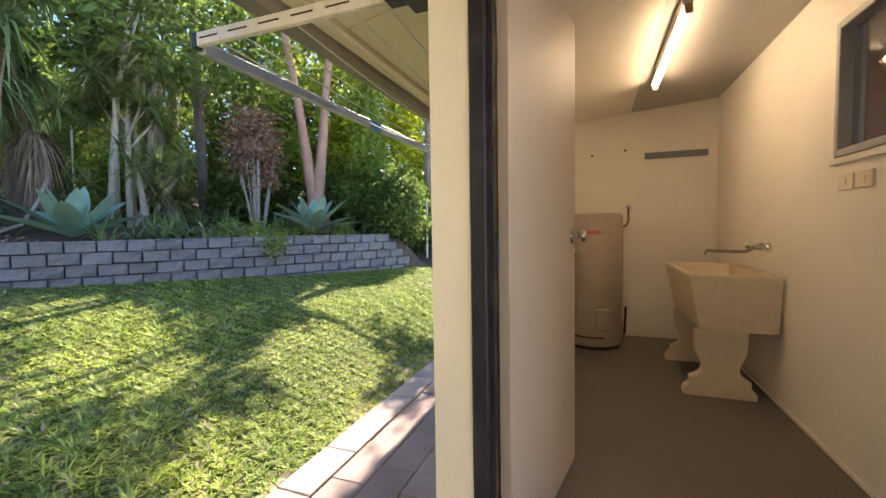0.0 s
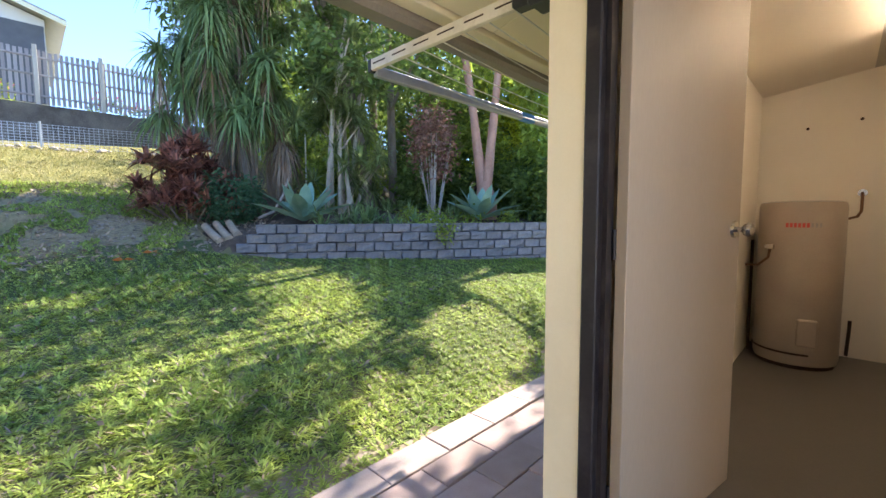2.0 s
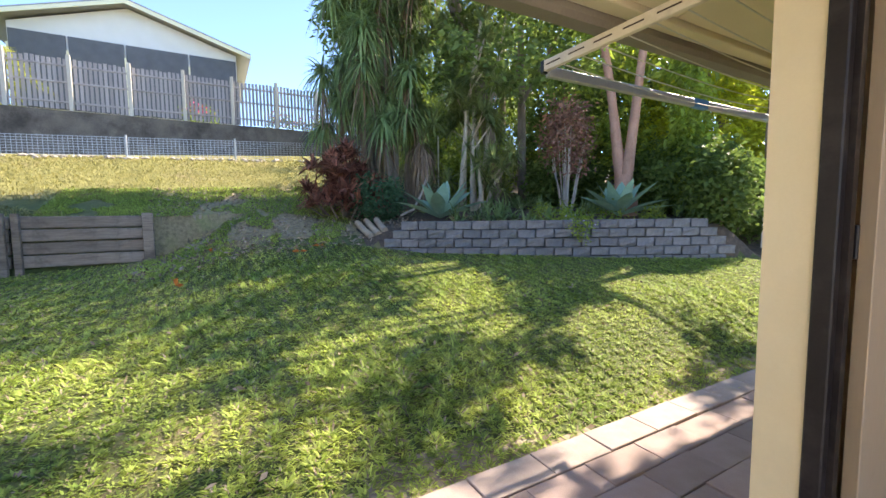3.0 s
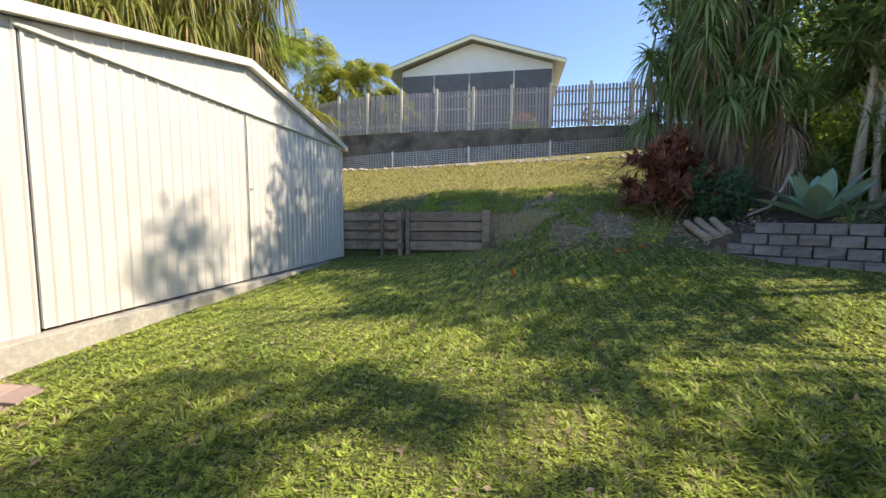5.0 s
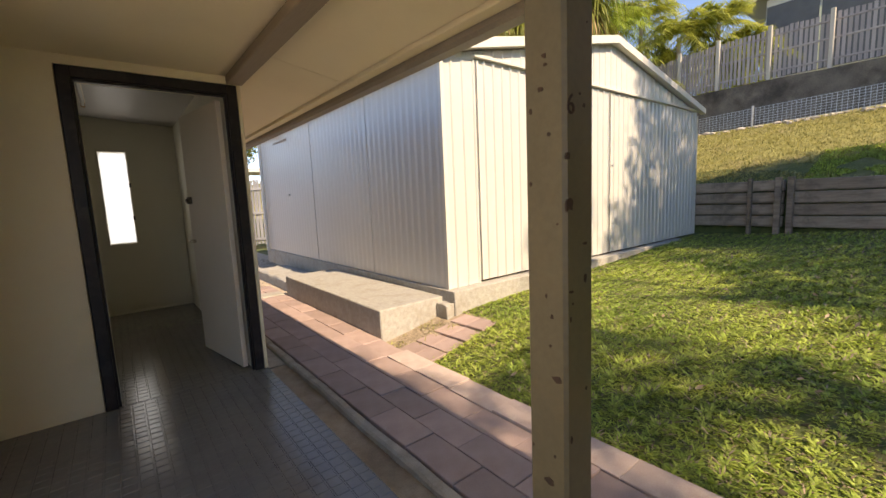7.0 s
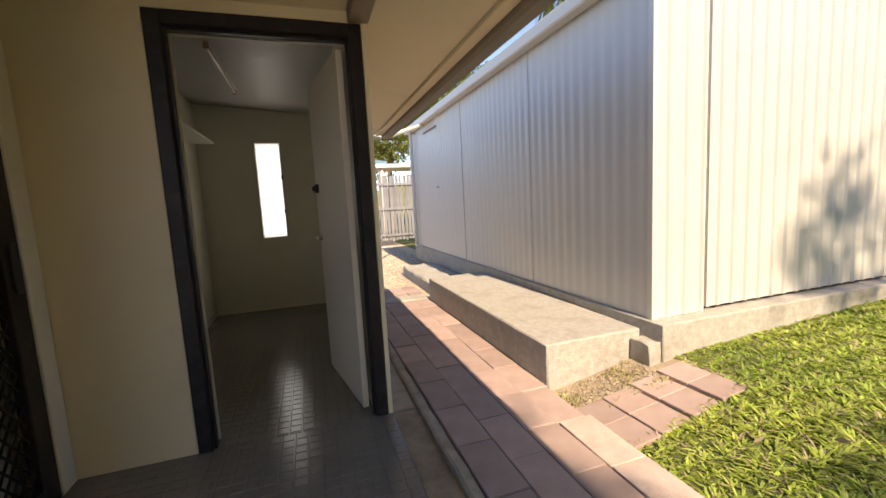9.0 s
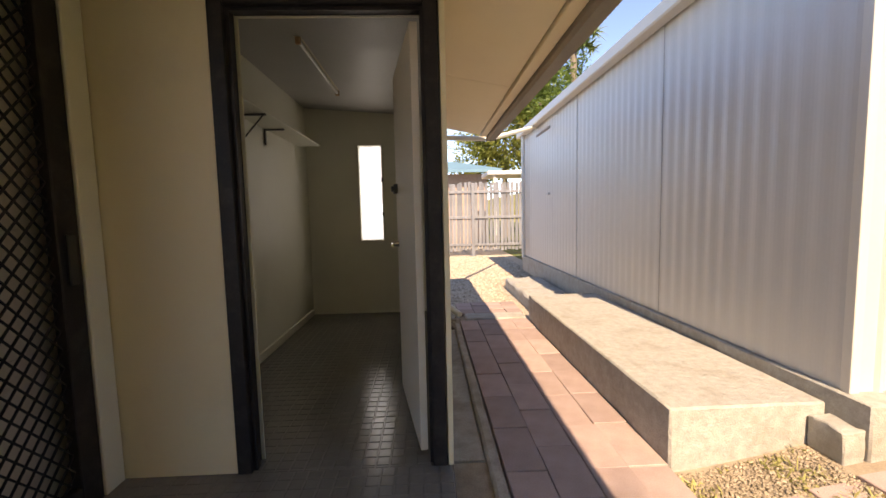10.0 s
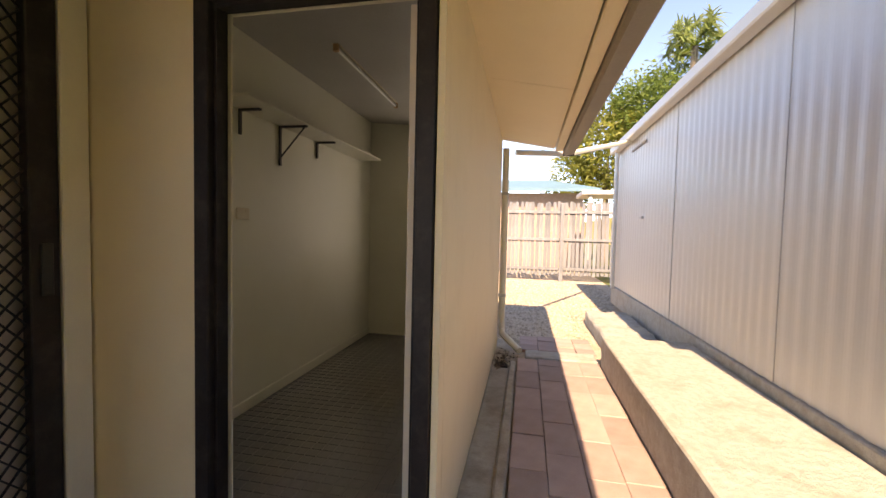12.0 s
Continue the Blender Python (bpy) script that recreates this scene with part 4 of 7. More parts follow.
def clumps(center, radii, count, per, spread, r):
    """Places in small tufts on and in an ellipsoid, so that the crown has gaps."""
    u = unit(r.normal(size=(count, 3))) * r.uniform(0.35, 1.0, (count, 1)) ** 0.5
    c = np.array(center) + u * np.array(radii)
    return (c[:, None, :] + r.normal(size=(count, per, 3)) * spread).reshape(-1, 3)


SLOPE = np.array([-0.047, 1.0, 0.9])      # from the ground back towards the sun, for each metre north
# lawn patches meant to be lit; leaves in their sun path are dropped
LIT_PATCHES = ((-3.7, -3.5, 1.6, 0.8), (-3.3, -2.0, 0.48, 1.0), (-2.7, -1.0, 0.26, 0.42), (-1.65, -1.25, 0.22, 0.5), (-2.1, -0.4, 0.16, 0.2),
             (-2.85, 0.4, 0.28, 0.2), (-3.05, 1.15, 0.22, 0.5), (-4.2, 2.0, 0.95, 0.5), (-2.95, 1.9, 0.45, 0.35), (-2.1, 3.0, 0.5, 0.6), (-2.6, 5.5, 1.2, 1.8),
             (-1.5, 2.0, 0.4, 0.7), (-1.8, 0.25, 0.18, 0.16), (-1.15, 0.6, 0.15, 0.22), (-1.6, -3.7, 0.5, 0.55))


def sunny(x, y, grow=0.0):
    """Chosen lit patches of the lawn, kept clear by leaving crown leaves out."""
    w = np.array([noise.noise_vector(Vector((a * 1.9, b * 1.9, 1.0))) for a, b in zip(x, y)]).reshape(-1, 3)
    v = np.array([noise.noise_vector(Vector((a * 5.5, b * 5.5, 6.0))) for a, b in zip(x, y)]).reshape(-1, 3)
    fx, fy = x + 0.2 * w[:, 0] + 0.16 * v[:, 0], y + 0.2 * w[:, 1] + 0.16 * v[:, 1]
    lit = np.zeros(len(x), bool)
    for cx, cy, rx, ry in LIT_PATCHES:
        lit |= ((fx - cx) / (rx + grow)) ** 2 + ((fy - cy) / (ry + grow)) ** 2 < 1
    return lit


def sunward(C):
    """Plan places on the lawn that leaves at C shade."""
    k = (C[:, 2] - 0.1) / SLOPE[2]
    return C[:, 0] - SLOPE[0] * k, C[:, 1] - k


def crown(name, parent, blobs, L, W, material, per=26, spread=0.16, up=0.15, droop=0.25, seed=1, label=""):
    r = np.random.default_rng(seed)
    C = np.concatenate([clumps(c, rad, n, per, spread, r) for c, rad, n in blobs])
    # leaves that would shade the chosen lit patches are left out
    if C[:, 2].max() > 3 and C[:, 1].mean() > 2:
        C = C[~sunny(*sunward(C), 0.085)]
    V, F = leaf_quads(C, L, W, up, droop, r)
    return raw(name, V, F, material, parent, label=label)


def shade_canopy(name, parent, xs, depth, material, seed, blot=None, shed=False, cell=0.29, per=32):
    """Leafy boughs added to cast chosen shade on the lawn between xs, broken by gaps; depth is how far north they hang.
    """
    r = np.random.default_rng(seed)
    gx, gy = np.meshgrid(np.arange(xs[0], xs[1], cell), np.arange(-3.6, 4.9, cell))
    g = np.stack([gx.ravel(), gy.ravel(), np.full(gx.size, 0.1)], 1) + r.uniform(-0.5, 0.5, (gx.size, 3)) * (cell, cell, 0)
    g = g[~sunny(g[:, 0], g[:, 1]) & (r.uniform(0, 1, len(g)) > 0.1)]
    if shed:
        g = g[r.uniform(0, 1, len(g)) < 0.6]
    # boughs set back along the sun from a chosen shadow on the shed
    if blot:
        n = int(blot[2] * blot[3] * 3.14 / cell ** 2)
        u = r.normal(size=(n, 2))
        u = u / np.linalg.norm(u, axis=1)[:, None] * r.uniform(0, 1, (n, 1)) ** 0.5
        g = np.concatenate([g, np.stack([blot[0] + blot[2] * u[:, 0], np.full(n, SY0), blot[1] + blot[3] * u[:, 1]], 1)])
    # the same for the wide shadow wanted on the far shed front
    if shed:
        sx, sz = np.meshgrid(np.arange(-9.0, -5.2, cell), np.arange(0.3, 3.0, cell))
        w = np.stack([sx.ravel(), np.full(sx.size, SY0), sz.ravel()], 1) + r.uniform(-0.5, 0.5, (sx.size, 3)) * (cell, 0, cell)
        g = np.concatenate([g, w[w[:, 0] < np.interp(w[:, 2], [0.3, 1.7, 2.7], [-5.15, -5.95, -6.15]) + 0.15 * np.sin(w[:, 2] * 9)]])
    k = np.maximum(depth, g[:, 1] + 5.0) - g[:, 1] + r.uniform(-0.8, 1.2, len(g))
    c = g + SLOPE * k[:, None]
    C = (c[:, None, :] + r.normal(size=(len(c), per, 3)) * 0.15).reshape(-1, 3)
    C = C[~sunny(*sunward(C), 0.085)]
    V, F = leaf_quads(C, 0.18, 0.085, 0.15, 0.25, r)
    return raw(name, V, F, material, parent)


def strap_arrays(base, az, el, L, W, droop, fold=0.25, seg=5):
    """Arching strap leaves; all arguments are arrays over leaves."""
    n = len(base)
    d = np.stack([np.cos(az), np.sin(az)], 1)
    side = np.stack([-np.sin(az), np.cos(az), np.zeros(n)], 1)
    prof = np.interp(np.linspace(0, 1, seg + 1), [0, 0.25, 0.6, 1], [0.6, 1.0, 0.8, 0.04])
    V = np.zeros((n, seg + 1, 2, 3))
    for k in range(seg + 1):
        s = k / seg
        p = base.copy()
        p[:, :2] += d * (L * s * np.cos(el) * (1 - 0.12 * droop * s))[:, None]
        p[:, 2] += L * (s * np.sin(el) - droop * s * s)
        off = side * (W * prof[k] / 2)[:, None]
        V[:, k, 0], V[:, k, 1] = p - off, p + off
        V[:, k, :, 2] += 0
    idx = np.arange(n * (seg + 1) * 2).reshape(n, seg + 1, 2)
    F = np.stack([idx[:, :-1, 0], idx[:, :-1, 1], idx[:, 1:, 1], idx[:, 1:, 0]], -1).reshape(-1, 4)
    return V.reshape(-1, 3), F


def rosettes(name, parent, heads, per, L, W, droop, material, seed=1, el=(0.1, 1.3), label=""):
    r = np.random.default_rng(seed)
    H = np.repeat(np.array(heads, float), per, axis=0)
    n = len(H)
    e = r.uniform(el[0], el[1], n)
    V, F = strap_arrays(H + r.normal(size=(n, 3)) * 0.03, r.uniform(0, 2 * math.pi, n), e, L * r.uniform(0.7, 1.2, n), np.full(n, W) * r.uniform(0.8, 1.2, n), droop * r.uniform(0.5, 1.5, n))
    return raw(name, V, F, material, parent, label=label)


def limb(parent, pts, radii, material, sides=9, name="trunk"):
    b = B()
    P = [Vector(p) for p in pts]
    fine, rad = [], []
    for i in range(len(P) - 1):
        for k in range(4):
            f = k / 4
            fine.append(P[i].lerp(P[i + 1], f) + 0.12 * radii[i] * noise.noise_vector(P[i].lerp(P[i + 1], f) * 2.0))
            rad.append((radii[i] * (1 - f) + radii[i + 1] * f) * (1 + 0.12 * noise.noise(P[i].lerp(P[i + 1], f) * 3)))
    fine.append(P[-1])
    rad.append(radii[-1])
    tube(b, fine, rad, sides)
    return part(name, b, material, parent, smooth=True)


def gz(x, y):
    return float(land(x, y))


def big_yucca():
    x, y = -8.75, 3.2
    z = gz(x, y)
    t = thing("yucca_tree", "tall yucca with hanging strap leaves and brown skirt", "tree", at=(0, 0, 0))
    r = random.Random(11)
    heads = []
    for i in range(84):
        a, rad = r.uniform(0, 6.28), r.uniform(0.15, 1.2)
        hx, hy, hz = x + 0.1 + rad * math.cos(a), y - 0.1 + rad * math.sin(a), z + r.uniform(2.0, 6.4) - 0.3 * rad
        heads.append((hx, hy, hz))
        if i % 11:
            continue
        limb(t, [(x + 0.25 * math.cos(a), y + 0.25 * math.sin(a), z - 0.2), (x + 0.6 * rad * math.cos(a), y + 0.6 * rad * math.sin(a), z + 0.5 * (hz - z)), (hx, hy, hz)], [0.10, 0.075, 0.05], BARK, name="trunk")
    rosettes("crown", t, heads, 90, 0.62, 0.045, 0.75, LEAF_YUCCA, 5, el=(-0.9, 1.2))
    rosettes("dry_skirt", t, [(h[0], h[1], h[2] - 0.35) for h in heads[::2]], 9, 0.6, 0.035, 1.4, LEAF_DRY, 6, el=(-1.2, -0.2), label="dry hanging brown leaves")
    t2 = thing("broadleaf_tree", "tall dark green broadleaf tree over the yucca", "tree")
    limb(t2, [(-9.6, 4.4, gz(-9.6, 4.4) - 0.2), (-9.3, 4.2, 4.0), (-8.9, 4.0, 7.5)], [0.2, 0.16, 0.08], BARK)
    limb(t2, [(-9.3, 4.2, 4.0), (-8.4, 3.6, 6.0), (-7.6, 3.4, 7.4)], [0.1, 0.08, 0.04], BARK, name="limb")
    crown("crown", t2, [((-8.9, 3.7, 7.2), (1.9, 1.3, 1.5), 230), ((-9.3, 2.9, 5.9), (1.1, 0.7, 0.9), 90)], 0.20, 0.07, LEAF_DARK, 26, 0.2, seed=3)
    # added boughs whose shade falls on the far lawn and shed
    shade_canopy("upper_crown", t2, (-8.8, -5.9), 4.4, LEAF_DARK, 33, shed=True, per=44)


PALECANE = surface("grey_brown_cane", (0.34, 0.28, 0.21), (0.56, 0.48, 0.38), 14, 0.9, 0.5, 60, stretch=(1, 1, 0.4))


LEAF_DRAGON = foliage("dragon_tree_leaf", (0.14, 0.19, 0.065), (0.30, 0.36, 0.14))


def dracaenas():
    t = thing("dragon_tree_clump", "clump of pale-stemmed dragon trees with spiky heads", "tree")
    r = random.Random(21)
    heads = []
    for i in range(9):
        bx, by = -7.35 + r.uniform(-0.45, 0.45), 4.9 + r.uniform(-0.45, 0.45)
        z = gz(bx, by)
        a, h, lean = r.uniform(0, 6.28), r.uniform(0.8, 4.6), r.uniform(0.1, 0.75)
        top = (bx + lean * math.cos(a), by + lean * math.sin(a), z + h)
        limb(t, [(bx, by, z - 0.1), (bx + 0.4 * lean * math.cos(a), by + 0.4 * lean * math.sin(a), z + 0.55 * h), top], [0.055, 0.045, 0.03], PALECANE, 8, "stem")
        heads.append(top)
        if h > 2.2:
            for k in range(4):
                a2 = a + r.uniform(-2, 2)
                f = r.uniform(0.5, 0.85)
                p = (bx + f * lean * math.cos(a), by + f * lean * math.sin(a), z + f * h)
                q = (p[0] + 0.4 * math.cos(a2), p[1] + 0.4 * math.sin(a2), p[2] + r.uniform(0.3, 0.7))
                limb(t, [p, q], [0.02, 0.015], PALECANE, 6, "branch")
                heads.append(q)
    for i in range(34):
        a, q = r.uniform(0, 6.28), r.uniform(0.2, 1.05)
        heads.append((-7.35 + q * math.cos(a), 4.9 + q * math.sin(a), 1.5 + r.uniform(0.3, 4.6)))
    rosettes("crown", t, heads, 80, 0.50, 0.028, 0.35, LEAF_DRAGON, 8, el=(-0.5, 1.4))


def agave(x, y, size, seed):
    t = thing("agave", "blue-green agave with broad pointed leaves", "agave", "agaves in the garden bed", at=(x, y, gz(x, y) + 0.04))
    r = random.Random(seed)
    n = 16
    for i in range(n):
        f = i / n
        az = i * 2.39996
        el = 0.22 + 1.08 * f
        L = size * (1.0 - 0.25 * f) * r.uniform(0.9, 1.1)
        b = B()
        rows = []
        for k in range(7):
            s = k / 6
            w = size * 0.27 * float(np.interp(s, [0, 0.2, 0.5, 0.8, 1], [0.5, 0.68, 1.0, 0.62, 0.02])) / 2
            px, pz = L * s * math.cos(el) + 0.02, L * (s * math.sin(el) - 0.14 * (1 - f) * s * s * (1 if i % 2 else 0.5)) + 0.03
            th = 0.022 * size * (1 - s) + 0.003
            cup = 0.28 * w
            rows.append([b.verts.new(v) for v in ((px, -w, pz + cup), (px, 0, pz), (px, w, pz + cup), (px, 0, pz - th))])
        for a, c in zip(rows, rows[1:]):
            for k in range(4):
                b.faces.new((a[k], a[(k + 1) % 4], c[(k + 1) % 4], c[k]))
        part("leaf", b, LEAF_AGAVE, t, smooth=True, m=pose(0, 0, 0, 0, 0, math.degrees(az) + r.uniform(-8, 8)))
    return t


def cordyline():
    x, y = -8.15, 2.15
    t = thing("cordyline_bush", "dark red cordyline bush with strap leaves", "bush")
    r = random.Random(31)
    heads = []
    for i in range(60):
        a, q = r.uniform(0, 6.28), r.uniform(0, 0.85) 
        hx, hy = x + q * math.cos(a), y + q * math.sin(a)
        hz = gz(hx, hy) + r.uniform(0.25, 1.35) * (1.1 - 0.6 * q)
        heads.append((hx, hy, hz))
        if i % 3 == 0:
            limb(t, [(x + 0.4 * q * math.cos(a), y + 0.4 * q * math.sin(a), gz(x, y) - 0.1), (hx, hy, hz)], [0.02, 0.014], BARK, 6, "stem")
    rosettes("crown", t, heads, 46, 0.40, 0.052, 0.4, LEAF_RED, 12, el=(0.1, 1.35))


LEAF_DRYRED = foliage("dry_reddish_leaf", (0.20, 0.085, 0.055), (0.40, 0.22, 0.15), trans=0.3)


def small_plants():
    t = thing("fern_bush", "low blue-green feathery bush", "bush")
    crown("crown", t, [((-7.75, 2.75, gz(-7.75, 2.75) + 0.38), (0.62, 0.52, 0.5), 130)], 0.10, 0.04, LEAF_FERN, 24, 0.09, seed=9)
    t = thing("dry_shrub", "dry brown-leaved shrub with bare thin stems", "shrub")
    x, y = -5.95, 6.2
    z = gz(x, y)
    r = random.Random(41)
    tops = []
    for i in range(15):
        a, q = r.uniform(0, 6.28), r.uniform(0.1, 0.42)
        top = (x + q * math.cos(a), y + q * math.sin(a), z + r.uniform(0.9, 2.1))
        limb(t, [(x + 0.25 * q * math.cos(a), y + 0.25 * q * math.sin(a), z - 0.05), (x + 0.5 * q * math.cos(a), y + 0.5 * q * math.sin(a), z + 0.5), top], [0.018, 0.014, 0.007], PALEBARK, 6, "stem")
        tops.append(top)
    crown("crown", t, [((x, y, z + 1.55), (0.42, 0.42, 0.85), 110)], 0.10, 0.042, LEAF_DRYRED, 22, 0.13, seed=13)
    t = thing("bent_branch", "bare bent branch with dry hanging leaves beside agave", "branch")
    bx, by = -7.45, 3.45
    bz = gz(bx, by)
    limb(t, [(bx + 0.25, by - 0.45, bz + 0.0), (bx + 0.22, by - 0.15, bz + 0.12), (bx + 0.1, by + 0.1, bz + 0.45), (bx + 0.12, by + 0.22, bz + 0.8), (bx - 0.05, by + 0.25, bz + 1.35)], [0.022, 0.024, 0.026, 0.028, 0.03], PALEBARK, 7, "stem")
    rosettes("dry_leaves", t, [(bx - 0.05, by + 0.25, bz + 1.3), (bx - 0.1, by + 0.2, bz + 1.45)], 60, 0.55, 0.03, 1.2, LEAF_DRY, 77, el=(-1.2, 0.6))
    t = thing("strap_leaf_plants", "low strap-leaved plants filling the garden bed", "plants", kind="stuff")
    heads = []
    for i in range(58):
        s, q = r.uniform(0.2, 5.4), r.uniform(0.35, 3.4)
        px, py = WA.x + WD.x * s + WN.x * q, WA.y + WD.y * s + WN.y * q
        if math.dist((px, py), (-6.55, 3.5)) < 0.6 or math.dist((px, py), (-4.75, 6.3)) < 0.55:
            continue
        heads.append((px, py, gz(px, py)))
    rosettes("straps", t, heads, 28, 0.55, 0.035, 0.5, LEAF_YUCCA, 14, el=(0.3, 1.4))
    rosettes("dry_straps", t, heads[::3], 12, 0.5, 0.03, 0.7, LEAF_DRY, 15, el=(0.0, 0.7))
    t = thing("flowering_plant", "small trailing plant with pale mauve flowers over the wall", "plant")
    p = WA + WD * 3.05 + WN * 0.1
    crown("leaves", t, [((p.x, p.y, 1.10), (0.24, 0.26, 0.16), 40), ((p.x + 0.12, p.y - 0.08, 0.98), (0.12, 0.14, 0.12), 16)], 0.05, 0.028, LEAF_MID, 14, 0.05, seed=16)
    crown("flowers", t, [((p.x + 0.03, p.y, 1.16), (0.26, 0.28, 0.12), 14)], 0.035, 0.03, FLOWER, 2, 0.02, seed=17)
    t = thing("ground_cover", "leafy green ground cover along the wall top", "plants", kind="stuff")
    bl = []
    for i in range(11):
        s = r.uniform(0.3, 5.0)
        q = r.uniform(0.3, 1.2)
        px, py = WA.x + WD.x * s + WN.x * q, WA.y + WD.y * s + WN.y * q
        if math.dist((px, py), (-6.55, 3.5)) < 0.55 or math.dist((px, py), (-4.75, 6.3)) < 0.5:
            continue
        bl.append(((px, py, gz(px, py) + 0.1), (0.22, 0.22, 0.14), 16))
    crown("leaves", t, bl, 0.07, 0.03, LEAF_MID, 16, 0.06, seed=18)


FLOWER = surface("mauve_flower", (0.45, 0.40, 0.60), (0.6, 0.55, 0.75), 8, 0.7, 0.0, 40, trans=0.3)


def gum_tree():
    t = thing("twin_trunk_tree", "tall tree with two pinkish smooth trunks", "tree")
    x, y = -5.1, 6.9
    z = gz(x, y)
    limb(t, [(x, y, z - 0.2), (x + 0.02, y, z + 0.4), (x - 0.03, y, z + 0.75)], [0.26, 0.20, 0.17], PINKBARK, 12)
    limb(t, [(x - 0.05, y, z + 0.5), (x - 0.28, y - 0.15, z + 2.6), (x - 0.5, y - 0.3, z + 4.2), (x - 0.6, y - 0.3, z + 7.5)], [0.115, 0.085, 0.07, 0.04], PINKBARK, 10)
    limb(t, [(x + 0.02, y, z + 0.5), (x + 0.16, y + 0.12, z + 2.4), (x + 0.32, y + 0.2, z + 4.2), (x + 0.7, y + 0.3, z + 8.0)], [0.115, 0.085, 0.07, 0.04], PINKBARK, 10)
    for k, (dx, dy, dz) in enumerate(((1.0, 0.4, 1.5), (-1.1, 0.3, 1.4), (0.2, -0.9, 1.6), (0.9, -0.6, 0.9))):
        s = 1 if dx > 0 else -1
        limb(t, [(x + 0.4 * s, y, z + 5.6 + 0.4 * k), (x + 0.4 * s + dx, y + dy, z + 5.6 + 0.4 * k + dz)], [0.06, 0.025], PINKBARK, 8, "limb")
    # crown laid out from the shade wanted on lawn and shed
    shade_canopy("crown", t, (-5.9, -3.9), 7.4, LEAF_MID, 22, blot=(-4.1, 0.5, 0.62, 0.8))


def back_tree(x, y, h, blobs, leaf, L, W, seed, lean=(0, 0), r0=0.14, per=24, label="dense green tree behind the garden bed", bark=BARK):
    t = thing("garden_tree", label, "tree", "trees behind the garden bed")
    z = gz(x, y)
    limb(t, [(x, y, z - 0.3), (x + lean[0] * 0.4, y + lean[1] * 0.4, z + h * 0.45), (x + lean[0], y + lean[1], z + h)], [r0, r0 * 0.75, r0 * 0.3], bark)
    r = random.Random(seed)
    bl, high = [], []
    for (dx, dy, dz, rx, ry, rz, n) in blobs:
        c = (x + lean[0] + dx, y + lean[1] + dy, z + dz)
        if dz > 3.8:
            high.append((c, (rx, ry, rz), max(3, int(n * 0.13))))
        else:
            bl.append((c, (rx, ry, rz), int(n * 0.8)))
        limb(t, [(x + lean[0] * 0.5, y + lean[1] * 0.5, z + min(h, dz) * 0.55), c], [r0 * 0.4, r0 * 0.12], bark, 6, "limb")
    if bl:
        crown("crown", t, bl, L, W, leaf, per, 0.2, seed=seed)
    if high:
        crown("upper_crown", t, high, L, W, leaf, per * 3, 0.34, seed=seed + 400)
    return t


